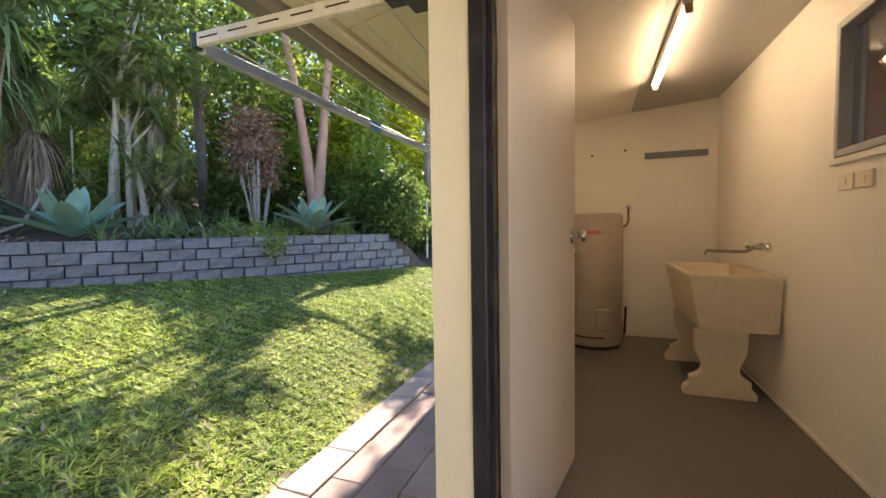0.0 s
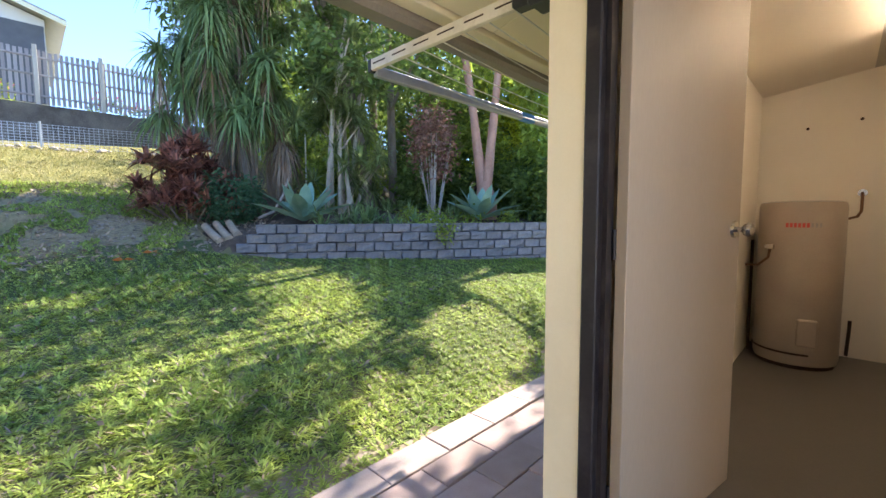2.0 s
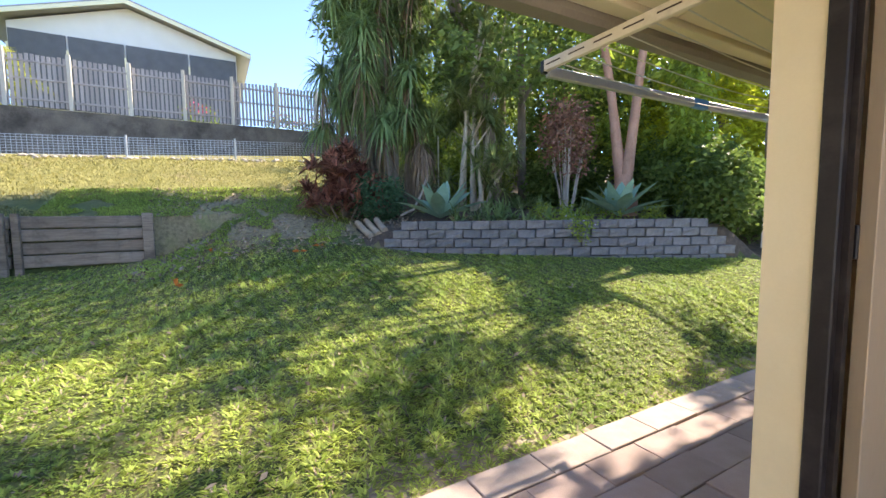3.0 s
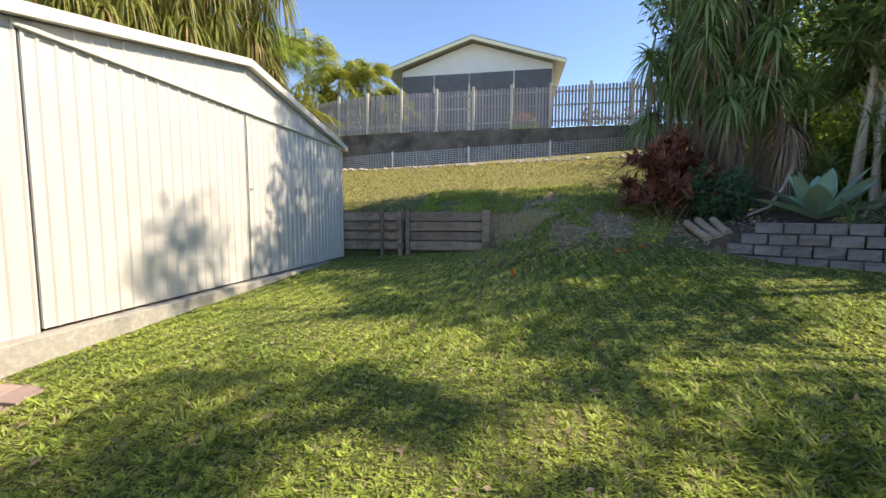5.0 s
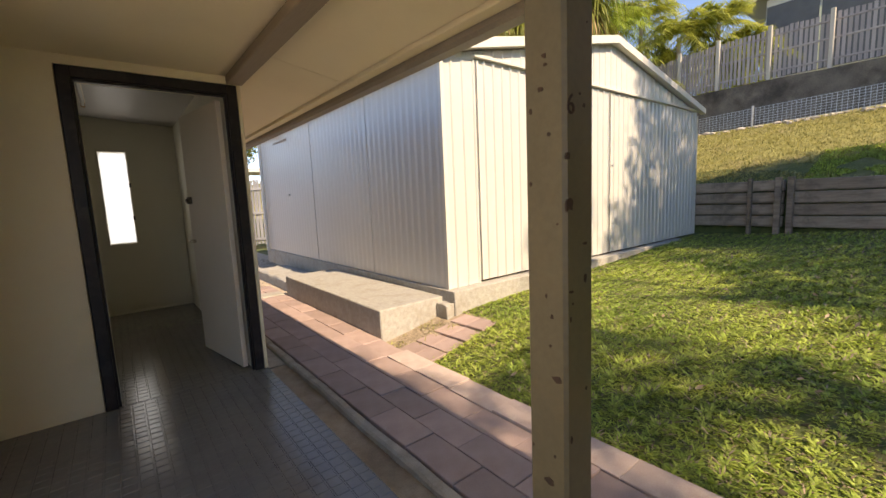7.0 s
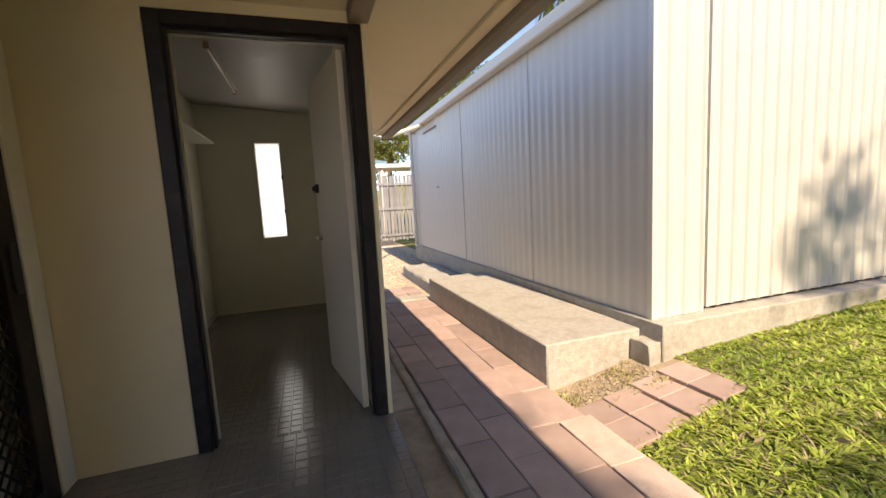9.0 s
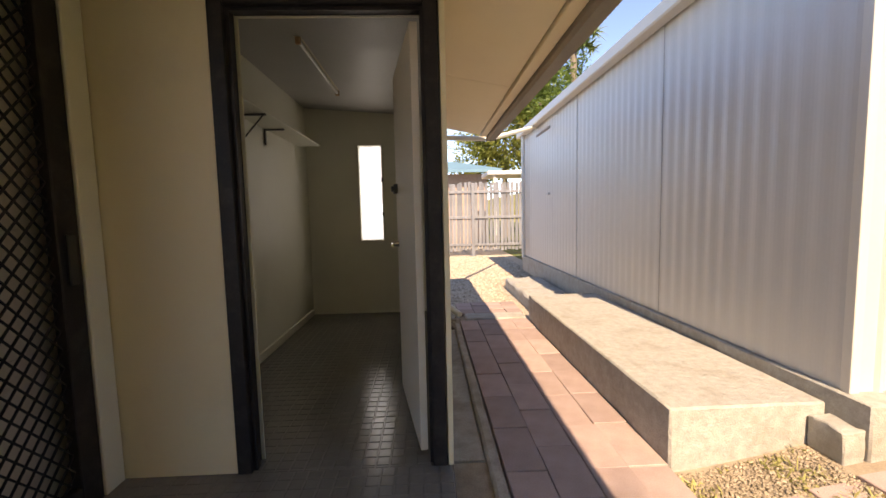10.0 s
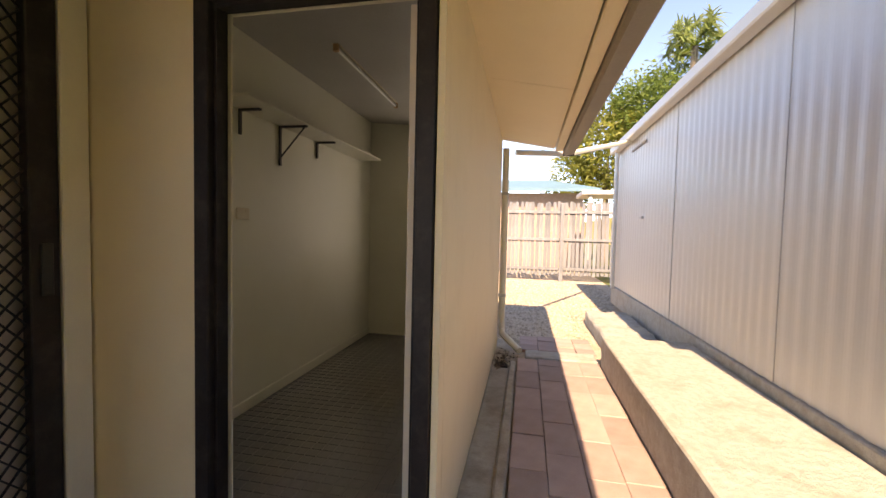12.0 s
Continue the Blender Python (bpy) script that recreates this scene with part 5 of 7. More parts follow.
def woods():
    back_tree(-8.3, 7.0, 7.0, ((0.2, 0, 6.5, 1.6, 1.3, 1.4, 60), (-1.2, 0.8, 4.6, 1.3, 1.0, 1.2, 60), (0.9, 0.8, 4.2, 1.1, 0.9, 1.0, 60)), LEAF_MID, 0.16, 0.07, 51, (0.9, -0.9), 0.12)
    back_tree(-10.5, 8.0, 7.5, ((0, 0, 5.4, 2.2, 1.8, 1.4, 60), (0.8, -0.6, 4.0, 1.8, 1.4, 1.6, 170), (-1.0, 0, 2.6, 1.6, 1.2, 1.3, 120)), LEAF_DARK, 0.17, 0.08, 52)
    back_tree(-7.4, 9.5, 8.0, ((0, 0, 5.4, 1.8, 1.4, 1.3, 45), (0.2, -0.5, 4.0, 1.9, 1.2, 1.7, 170), (0, 0, 1.9, 1.9, 1.2, 1.2, 130)), LEAF_DARK, 0.18, 0.08, 53)
    back_tree(-5.2, 10.5, 7.0, ((0.2, 0, 5.0, 1.8, 1.5, 1.4, 50), (-0.2, -0.6, 3.6, 1.9, 1.3, 1.6, 170), (0.2, -0.4, 1.7, 2.0, 1.2, 1.2, 140)), LEAF_LIME, 0.17, 0.08, 54)
    back_tree(-3.6, 11.2, 6.5, ((0, 0, 4.9, 1.6, 1.4, 1.4, 110), (-0.4, -0.8, 3.0, 1.5, 1.2, 1.4, 120), (0.4, -0.6, 1.5, 1.8, 1.3, 1.2, 140)), LEAF_LIME, 0.17, 0.09, 55, label="lime green tree catching the sun behind the bed")
    back_tree(-1.9, 12.5, 7.0, ((0, 0, 5.4, 2.0, 1.5, 1.5, 130), (-0.4, -0.8, 3.4, 1.9, 1.2, 1.4, 140), (0, -0.5, 1.5, 2.0, 1.4, 1.2, 140)), LEAF_LIME, 0.18, 0.09, 56, label="lime green tree catching the sun behind the bed")
    back_tree(-12.8, 9.2, 6.0, ((0, 0, 4.6, 1.8, 1.6, 1.7, 150), (0.5, -0.6, 2.4, 1.7, 1.3, 1.4, 140)), LEAF_MID, 0.18, 0.08, 57)
    back_tree(-9.0, 12.5, 9.5, ((0, 0, 6.0, 2.6, 2.0, 1.6, 60), (0, 0, 3.6, 2.6, 1.8, 2.2, 200)), LEAF_MID, 0.22, 0.10, 58)
    back_tree(-5.0, 14.0, 9.0, ((0, 0, 5.4, 2.6, 2.0, 1.4, 55), (0, 0, 3.2, 2.6, 1.8, 2.0, 200)), LEAF_LIME, 0.22, 0.10, 59)
    back_tree(-1.0, 16.0, 8.0, ((0, 0, 5.0, 2.8, 2.0, 1.6, 120), (0, 0, 3.0, 2.8, 1.8, 1.8, 200)), LEAF_MID, 0.22, 0.10, 60)
    back_tree(-14.5, 14.0, 9.0, ((0, 0, 6.4, 3.0, 2.4, 2.4, 200), (0, 0, 3.0, 3.0, 2.2, 2.2, 180)), LEAF_DARK, 0.24, 0.11, 61)
    back_tree(-17.6, 7.6, 6.5, ((0, 0, 4.6, 2.6, 2.0, 2.2, 190), (0, 0, 2.2, 2.2, 1.8, 1.8, 130)), LEAF_MID, 0.24, 0.11, 62)
    back_tree(-19.0, 10.5, 8.0, ((0, 0, 6.0, 3.0, 2.2, 2.6, 200), (0, 0, 3.0, 2.8, 2.0, 2.0, 150)), LEAF_DARK, 0.26, 0.12, 63)
    for k, (x, y, r0, m) in enumerate(((-3.5, 7.3, 0.5, LEAF_DARK), (-4.5, 7.75, 0.62, LEAF_DARK), (-3.75, 8.35, 0.72, LEAF_DARK), (-3.1, 9.3, 0.8, LEAF_DARK), (-5.3, 8.3, 0.8, LEAF_DARK), (-2.2, 10.2, 0.9, LEAF_MID), (-4.4, 9.4, 1.0, LEAF_LIME))):
        t = thing("leafy_bush", "rounded leafy green bush beside the block wall", "bush", "bushes beside the wall")
        z = gz(x, y)
        limb(t, [(x, y, z - 0.1), (x, y, z + 0.5)], [0.04, 0.02], BARK, 6, "stem")
        crown("crown", t, [((x, y, z + 0.62), (r0, r0, 0.62), 150), ((x - 0.2, y + 0.2, z + 1.1), (r0 * 0.6, r0 * 0.6, 0.4), 50)], 0.11, 0.06, m, 20, 0.09, seed=70 + k)
    for k, (x, y, r0, h, m) in enumerate(((-9.6, 6.4, 1.2, 1.2, LEAF_MID), (-8.2, 8.2, 1.4, 1.7, LEAF_DARK), (-6.6, 8.3, 1.2, 1.3, LEAF_MID), (-7.0, 7.2, 0.9, 0.7, LEAF_DARK), (-11.8, 6.6, 1.4, 1.5, LEAF_DARK), (-13.3, 6.6, 1.3, 1.6, LEAF_MID), (-10.2, 10.4, 1.8, 2.2, LEAF_MID), (-5.9, 9.3, 1.1, 1.6, LEAF_LIME), (-12.5, 12.0, 2.2, 3.0, LEAF_DARK), (-6.5, 11.6, 2.0, 2.6, LEAF_MID), (-3.0, 13.6, 2.2, 2.8, LEAF_DARK), (0.6, 12.6, 1.8, 2.4, LEAF_MID), (-8.6, 5.7, 0.8, 0.8, LEAF_MID))):
        t = thing("understorey_shrub", "leafy shrub in the shade behind the bed", "shrub", "shrubs behind the garden bed")
        z = gz(x, y)
        limb(t, [(x, y, z - 0.1), (x + 0.1, y, z + h * 0.8)], [0.05, 0.02], BARK, 6, "stem")
        crown("crown", t, [((x, y, z + h * 0.7), (r0, r0 * 0.8, h), 210)], 0.15, 0.075, m, 22, 0.14, seed=170 + k)
    # tree added only so that its crown dapples the lawn with shade
    t = thing("added_shade_tree", "added thin tree whose crown shades the lawn", "tree")
    limb(t, [(-3.75, 9.6, gz(-3.75, 9.6) - 0.2), (-3.7, 9.4, 2.8), (-3.5, 9.0, 5.0)], [0.13, 0.11, 0.07], BARK)
    for q in ((-3.5, 8.4, 8.6), (-2.2, 8.8, 7.6), (-1.4, 9.4, 8.8), (-1.9, 9.4, 5.4), (-2.9, 9.2, 10.4)):
        limb(t, [(-3.5, 9.0, 5.0), ((-3.5 + q[0]) / 2, (9.0 + q[1]) / 2, 0.45 * 5.0 + 0.55 * q[2]), q], [0.05, 0.035, 0.015], BARK, 6, "limb")
    shade_canopy("crown", t, (-3.9, -0.95), 9.0, LEAF_LIME, 188)
    t = thing("leaning_tree", "mottled brown trunk leaning out of the dragon tree clump", "tree")
    limb(t, [(-7.6, 5.75, gz(-7.6, 5.75) - 0.2), (-7.8, 5.5, 3.4), (-7.9, 5.15, 4.9), (-7.95, 4.65, 6.1), (-8.1, 4.3, 7.8)], [0.17, 0.15, 0.15, 0.13, 0.06], BARK, 10)
    limb(t, [(-7.9, 5.15, 4.9), (-7.2, 5.4, 6.6)], [0.08, 0.04], BARK, 7, "limb")
    crown("crown", t, [((-8.1, 4.4, 7.7), (1.1, 1.0, 0.8), 40), ((-7.1, 5.5, 6.8), (0.8, 0.8, 0.6), 22)], 0.18, 0.08, LEAF_MID, 24, 0.2, seed=95)
    t = thing("climbing_vine", "green vine climbing beside the twin trunks", "vine")
    crown("leaves", t, [((-4.35, 7.75, 3.2), (0.35, 0.3, 1.4), 90), ((-4.2, 7.7, 1.9), (0.5, 0.35, 0.9), 80)], 0.14, 0.08, LEAF_MID, 14, 0.1, droop=0.6, seed=88)


def palm(x, y, z0, h, n, L, material, seed, droop=0.9, name="palm", label="golden green feather palm behind the shed", leaf=0.5):
    t = thing(name, label, "palm", "palms behind the shed")
    r = np.random.default_rng(seed)
    limb(t, [(x, y, z0), (x + 0.1, y, z0 + h * 0.5), (x, y, z0 + h)], [0.12, 0.09, 0.07], PALEBARK, 8)
    V, F = [], []
    for i in range(n):
        az, el = r.uniform(0, 6.28), r.uniform(0.1, 1.35)
        Lf = L * r.uniform(0.75, 1.15)
        s = np.linspace(0.12, 1, 30)
        d = np.array([math.cos(az), math.sin(az), 0])
        side = np.array([-d[1], d[0], 0])
        P = np.array([x, y, z0 + h]) + np.outer(Lf * s * math.cos(el), d) + np.outer(Lf * (s * math.sin(el) - droop * s * s * 0.7), [0, 0, 1])
        T = unit(np.gradient(P, axis=0))
        for sg in (-1, 1):
            ll = leaf * np.sin(np.clip(s * 2.6 + 0.35, 0, math.pi)) + 0.06
            tip = P + (side * sg * 0.75 + T * 0.55) * ll[:, None]
            tip[:, 2] -= 0.45 * ll * r.uniform(0.2, 1.8, len(ll))
            w = T * 0.02
            k = len(V) * 4
            q = np.stack([P - w, P + w, tip + w * 0.2, tip - w * 0.2], 1)
            V.extend(list(q))
        w = side * 0.014
        for a, c in zip(P[:-1:3], P[3::3]):
            V.append(np.array([a - w, a + w, c + w * 0.7, c - w * 0.7]))
    V = np.concatenate(V)
    raw("fronds", V, np.arange(len(V)).reshape(-1, 4), material, t)
    return t


LEAF_FROND = foliage("dry_orange_frond", (0.22, 0.13, 0.05), (0.42, 0.27, 0.10), trans=0.3)
LEAF_GOLD = foliage("golden_palm_leaf", (0.20, 0.26, 0.04), (0.48, 0.47, 0.10), trans=0.5)


def far_plants():
    for k, (x, y, z, rx, rz) in enumerate(((-16.7, -8.5, 5.6, 1.0, 1.4), (-17.2, -7.2, 5.4, 1.0, 1.2), (-17.6, -6.3, 5.2, 0.7, 0.9))):
        t = thing("palm_clump", "golden green clump of palm shoots behind shed", "palm", "palm shoots behind the shed")
        limb(t, [(x, y, 4.0), (x, y, z)], [0.08, 0.04], PALEBARK, 7)
        rr = np.random.default_rng(300 + k)
        u = rr.normal(size=(46, 3)) * np.array([rx, rx, rz]) * 0.5
        rosettes("crown", t, u + np.array([x, y, z]), 34, 0.7, 0.05, 0.6, LEAF_GOLD, 310 + k, el=(-0.3, 1.4))
    for k, (x, y, z0, h, n, L, m) in enumerate(((-11.6, -10.4, 0.6, 4.4, 42, 2.4, LEAF_PALM), (-12.5, -9.2, 0.9, 4.0, 42, 2.3, LEAF_PALM), (-13.1, -8.2, 1.0, 3.4, 40, 2.1, LEAF_PALM),
                                                (-16.4, -7.9, 4.1, 2.6, 30, 2.2, LEAF_GOLD), (-17.2, -6.9, 4.1, 2.9, 28, 1.9, LEAF_GOLD), (-17.6, -6.1, 4.1, 2.0, 26, 1.5, LEAF_GOLD), (-16.2, -9.2, 4.1, 3.6, 30, 2.3, LEAF_GOLD),
                                                (-14.6, -10.2, 1.5, 5.8, 40, 2.6, LEAF_MID), (-10.4, -11.6, 0.5, 5.2, 40, 2.4, LEAF_MID))):
        palm(x, y, z0, h, n, L, m, 101 + k)
    t = thing("weeping_tree", "weeping tree with hanging pale green foliage behind shed", "tree")
    limb(t, [(-11.5, -13.5, 0.2), (-11.3, -13.3, 4.0), (-10.9, -13.0, 8.5)], [0.25, 0.18, 0.06], PALEBARK)
    limb(t, [(-11.3, -13.3, 3.6), (-9.8, -12.9, 7.8)], [0.14, 0.05], PALEBARK, name="limb")
    r = np.random.default_rng(120)
    f = r.uniform(0, 1, 420)
    heads = np.stack([-8.0 - 6.0 * f, -13.4 + 3.6 * f + r.normal(size=420) * 0.8, r.uniform(3.6, 9.5, 420)], 1)
    rosettes("crown", t, heads, 34, 1.0, 0.05, 1.5, LEAF_PALM, 121, el=(-0.6, 0.8))
    rosettes("dry_fronds", t, heads[::4], 22, 0.95, 0.05, 1.6, LEAF_FROND, 127, el=(-0.8, 0.4), label="dry orange-brown hanging fronds")
    crown("upper_crown", t, [((-10.0, -13.2, 8.2), (3.6, 1.5, 1.8), 320)], 0.24, 0.06, LEAF_MID, 22, 0.25, droop=0.8, seed=122)
    # beyond the southern fence
    t = thing("fan_palm", "tall fan palm beyond the paling fence", "palm")
    limb(t, [(-7.4, -22.6, 0), (-7.3, -22.5, 5), (-7.3, -22.4, 9.2)], [0.2, 0.16, 0.14], BARK)
    r = np.random.default_rng(126)
    d = unit(r.normal(size=(34, 3)) * (1, 1, 0.8) + (0, 0, 0.25))
    tips = np.array([-7.3, -22.4, 9.3]) + d * r.uniform(0.7, 1.15, (34, 1))
    b = B()
    for q in tips:
        tube(b, [(-7.3, -22.4, 9.2), tuple(q)], [0.03, 0.015], 5)
    part("leaf_stalk", b, LEAF_MID, t)
    rosettes("crown", t, tips, 22, 0.62, 0.085, 0.25, LEAF_DRAGON, 123, el=(-0.7, 1.2))
    for k, (x, y, blobs, m) in enumerate((
            (-5.6, -22.0, ((-5.6, -22.0, 6.2), (1.8, 1.4, 1.9), 230), LEAF_DARK), (-4.0, -22.5, ((-4.0, -22.3, 5.0), (1.5, 1.3, 2.0), 210), LEAF_PALM),
            (-2.9, -23.5, ((-2.8, -23.0, 3.7), (1.2, 1.2, 1.4), 110), LEAF_PALM), (-7.6, -24.5, ((-7.4, -24.5, 7.0), (2.2, 1.6, 2.4), 220), LEAF_DARK), (-9.5, -23, ((-9.5, -23, 5.5), (2.4, 1.6, 2.6), 200), LEAF_DARK))):
        t = thing("distant_tree", "sunlit green tree beyond the paling fence", "tree", "trees beyond the southern fence")
        limb(t, [(x, y, -0.1), (x, y, 3), (blobs[0][0], blobs[0][1], blobs[0][2])], [0.16, 0.12, 0.05], BARK)
        crown("crown", t, [blobs], 0.24, 0.09, m, 24, 0.26, seed=130 + k)


def lawn_grass():
    r = np.random.default_rng(77)
    n = 500000
    # closer turf is denser
    x = -1.2 - 7.4 * r.beta(0.95, 1.6, n)
    y = r.uniform(-4.25, 7.2, n)
    q = (x - WA.x) * WN.x + (y - WA.y) * WN.y
    pad = (x > -2.15) & (y < -3.75)
    bare = np.array([noise.noise(Vector((a * 0.9, b * 0.9, 4.0))) + 0.5 * noise.noise(Vector((a * 2.7, b * 2.7, 9.0))) for a, b in zip(x, y)])
    edge = 2.3 * sstep(1.9, 1.1, -x) * sstep(-0.8, 1.5, y)
    bed = (x < -6.6) & (y > 0.3 - 0.25 * (x + 8.5))
    keep = (q < -0.02) & ~pad & (bare - 0.9 * edge * r.uniform(0, 1, n) > -0.75 + 0.45 * r.uniform(0, 1, n) - 0.2) & (~bed | (r.uniform(0, 1, n) < 0.4)) & ((x > -8.4) | (y > -1.1))
    x, y = x[keep], y[keep]
    n = len(x)
    base = np.stack([x, y, land(x, y) - 0.004], 1)
    # runners gather into tufts that splay outwards
    cell = 0.085
    cx, cy = (np.floor(x / cell) + 0.5) * cell, (np.floor(y / cell) + 0.5) * cell
    cx, cy = cx + 0.035 * np.sin(cy * 91.7 + cx * 13), cy + 0.035 * np.sin(cx * 77.3 + cy * 31)
    tuft = r.uniform(0, 1, n) < 0.6
    dx, dy = np.where(tuft, (x - cx) * 0.6, 0), np.where(tuft, (y - cy) * 0.6, 0)
    base[:, 0] -= dx
    base[:, 1] -= dy
    az = np.where(tuft, np.arctan2(y - cy, x - cx) + r.normal(size=n) * 0.5, r.uniform(0, 6.283, n))
    el = np.where(tuft, r.uniform(0.12, 0.85, n), r.uniform(0.08, 0.65, n))
    bend = r.uniform(0.1, 0.55, n) * np.sin(el)
    L = r.gamma(6, 0.0080, n) * np.clip(0.75 + 0.4 * np.sin(x * 2.1) * np.sin(y * 1.7), 0.5, 1.2)
    W = r.uniform(0.0075, 0.0145, n) * (1 + 0.09 * np.clip(-x - 1.5, 0, 6))
    dry = r.uniform(0, 1, n) < 0.14
    V, F = strap_arrays(base[~dry], az[~dry], el[~dry], L[~dry], W[~dry], bend[~dry], seg=2)
    V2, F2 = strap_arrays(base[dry], az[dry], el[dry], L[dry], W[dry] * 0.7, bend[dry], seg=2)
    tagged(raw("dry_lawn_grass", V2, F2, LITTER), "dry straw-coloured blades among the lawn", "grass", kind="stuff")
    tagged(raw("lawn_grass", V, F, GRASS), "short green lawn grass with worn patches", "grass", kind="stuff")
    n = 76000
    x, y = r.uniform(-14.1, -8.6, n), r.uniform(-7.0, 8, n)
    q = (x - WA.x) * WN.x + (y - WA.y) * WN.y
    keep = ~((q > 0.0) & (x > -9.8)) & ~((x > -10.0) & (y > -0.6)) | (x < -10.4)
    x, y = x[keep], y[keep]
    n = len(x)
    V, F = strap_arrays(np.stack([x, y, land(x, y) - 0.004], 1), r.uniform(0, 6.28, n), r.uniform(0.3, 1.3, n), r.gamma(6, 0.011, n), r.uniform(0.012, 0.022, n), r.uniform(0.1, 0.6, n), seg=2)
    tagged(raw("bank_grass", V, F, GRASS_DRY), "dry yellow-green grass on the upper slope", "grass", kind="stuff")
    n = 110000
    x, y = r.uniform(-10.6, -6.6, n), r.uniform(-2.8, 2.4, n)
    q = (x - WA.x) * WN.x + (y - WA.y) * WN.y
    s = (x - WA.x) * WD.x + (y - WA.y) * WD.y
    keep = ~((q > -0.02) & (s > -0.6 - 0.35 * q)) & ((y > -1.3) | (x < -8.65)) & (np.array([noise.noise(Vector((a * 0.7, b * 1.6, 12.0))) + 0.6 * noise.noise(Vector((a * 2.6, b * 2.6, 15.0))) for a, b in zip(x, y)]) > -0.34 + 0.42 * sstep(-9.0, -7.4, x))
    x, y = x[keep], y[keep]
    n = len(x)
    V, F = strap_arrays(np.stack([x, y, land(x, y) - 0.004], 1), r.uniform(0, 6.28, n), r.uniform(0.2, 1.2, n), r.gamma(6, 0.009, n), r.uniform(0.01, 0.018, n), r.uniform(0.1, 0.6, n), seg=2)
    tagged(raw("sparse_grass", V, F, GRASS), "thin patches of green grass over bare mulch", "grass", kind="stuff")
    # fallen leaves and twigs on the mulch and lawn
    n = 3600
    x, y = r.uniform(-10.5, -6.3, n), r.uniform(-1.3, 3.2, n)
    V, F = leaf_quads(np.stack([x, y, land(x, y) + 0.01], 1), 0.085, 0.034, 0.0, 0.05, r)
    V[:, 2] = np.maximum(V[:, 2], land(V[:, 0], V[:, 1]) + 0.004)
    tagged(raw("leaf_litter", V, F, LITTER), "dry brown leaf litter on bare mulch", "leaf litter", kind="stuff")
    n = 420
    x, y = r.uniform(-7, -1.3, n), r.uniform(-3.5, 5, n)
    V, F = leaf_quads(np.stack([x, y, land(x, y) + 0.02], 1), 0.06, 0.025, 0.0, 0.05, r)
    tagged(raw("fallen_leaves", V, F, LITTER), "scattered dry leaves on the lawn", "leaves", kind="stuff")
    for (x, y) in ((-5.63, -0.67), (-6.2, 0.9), (-6.4, 1.25), (-7.0, -0.3)):
        V, F = leaf_quads(np.array([[x, y, float(land(x, y)) + 0.03]] * 3), 0.11, 0.06, 0.2, 0.1, r)
        tagged(raw("orange_leaf", V, F, ORANGE), "fallen orange leaf lying on the lawn", "leaf", "orange leaves")


GRASS_DRY = foliage("dry_grass_blade", (0.25, 0.24, 0.08), (0.44, 0.40, 0.16), rough=0.7, trans=0.3, vary=0.4)
LITTER = surface("dry_leaf", (0.20, 0.14, 0.09), (0.38, 0.30, 0.22), 5, 0.9, 0, 40, island=0.4)
ORANGE = surface("orange_leaf", (0.55, 0.14, 0.03), (0.65, 0.22, 0.05), 5, 0.8, 0, 40, trans=0.3)


PINKF = surface("pink_flower", (0.55, 0.04, 0.12), (0.75, 0.12, 0.25), 8, 0.7, 0.0, 40, trans=0.3)


GRIT = surface("brown_grit", (0.22, 0.165, 0.11), (0.42, 0.34, 0.25), 30, 0.95, 0.3, 90, island=0.3)


def pebbles():
    r = np.random.default_rng(91)
    n = 9000
    x, y = r.uniform(-2.3, 0.9, n), r.uniform(-14.1, -7.9, n) + 0
    m = 2600
    x = np.concatenate([x, r.uniform(-1.95, -1.3, m)])
    y = np.concatenate([y, r.uniform(-4.38, -4.05, m)])
    keep = ~((x > -2.1) & (x < -1.4) & (y > -9.25) & (y < -7.2)) & ~((x < -2.0) & (y > -10.7) & (y < -5))
    keep &= ~((x > -0.33) & (y > -7.65))
    x, y = x[keep], y[keep]
    n = len(x)
    s = np.where(y[:, None] > -5, r.uniform(0.003, 0.009, (n, 1)), r.uniform(0.010, 0.028, (n, 1)))
    O = np.array([(1, 0, 0), (0, 1, 0), (-1, 0, 0), (0, -1, 0), (0, 0, 0.7), (0, 0, -0.5)])
    T = np.array([(0, 1, 4), (1, 2, 4), (2, 3, 4), (3, 0, 4)])
    V = np.stack([x, y, land(x, y)], 1)[:, None, :] + O[None] * (s * r.uniform(0.7, 1.3, (n, 3)))[:, None, :]
    F = (np.arange(n)[:, None, None] * 6 + T[None]).reshape(-1, 3)
    nb = (y > -5).sum()
    k = n - nb
    tagged(raw("gravel", V[:k].reshape(-1, 3), F[:k * 4], GRAVEL), "loose pale gravel stones", "gravel", kind="stuff")
    tagged(raw("grit", V[k:].reshape(-1, 3), F[:nb * 4], GRIT), "small brown grit in the dirt beside step", "gravel", kind="stuff")
    n = 900
    x, y = r.uniform(-1.95, -1.3, n), r.uniform(-4.38, -4.02, n)
    keep = np.array([noise.noise(Vector((a * 6, b * 6, 3.0))) for a, b in zip(x, y)]) > 0.05
    x, y = x[keep], y[keep]
    n = len(x)
    V, F = strap_arrays(np.stack([x, y, land(x, y) - 0.002], 1), r.uniform(0, 6.28, n), r.uniform(0.2, 1.2, n), r.gamma(5, 0.008, n), r.uniform(0.006, 0.011, n), r.uniform(0.1, 0.6, n), seg=2)
    tagged(raw("weeds", V, F, GRASS_DRY), "small dry weeds in the dirt beside step", "weeds", kind="stuff")


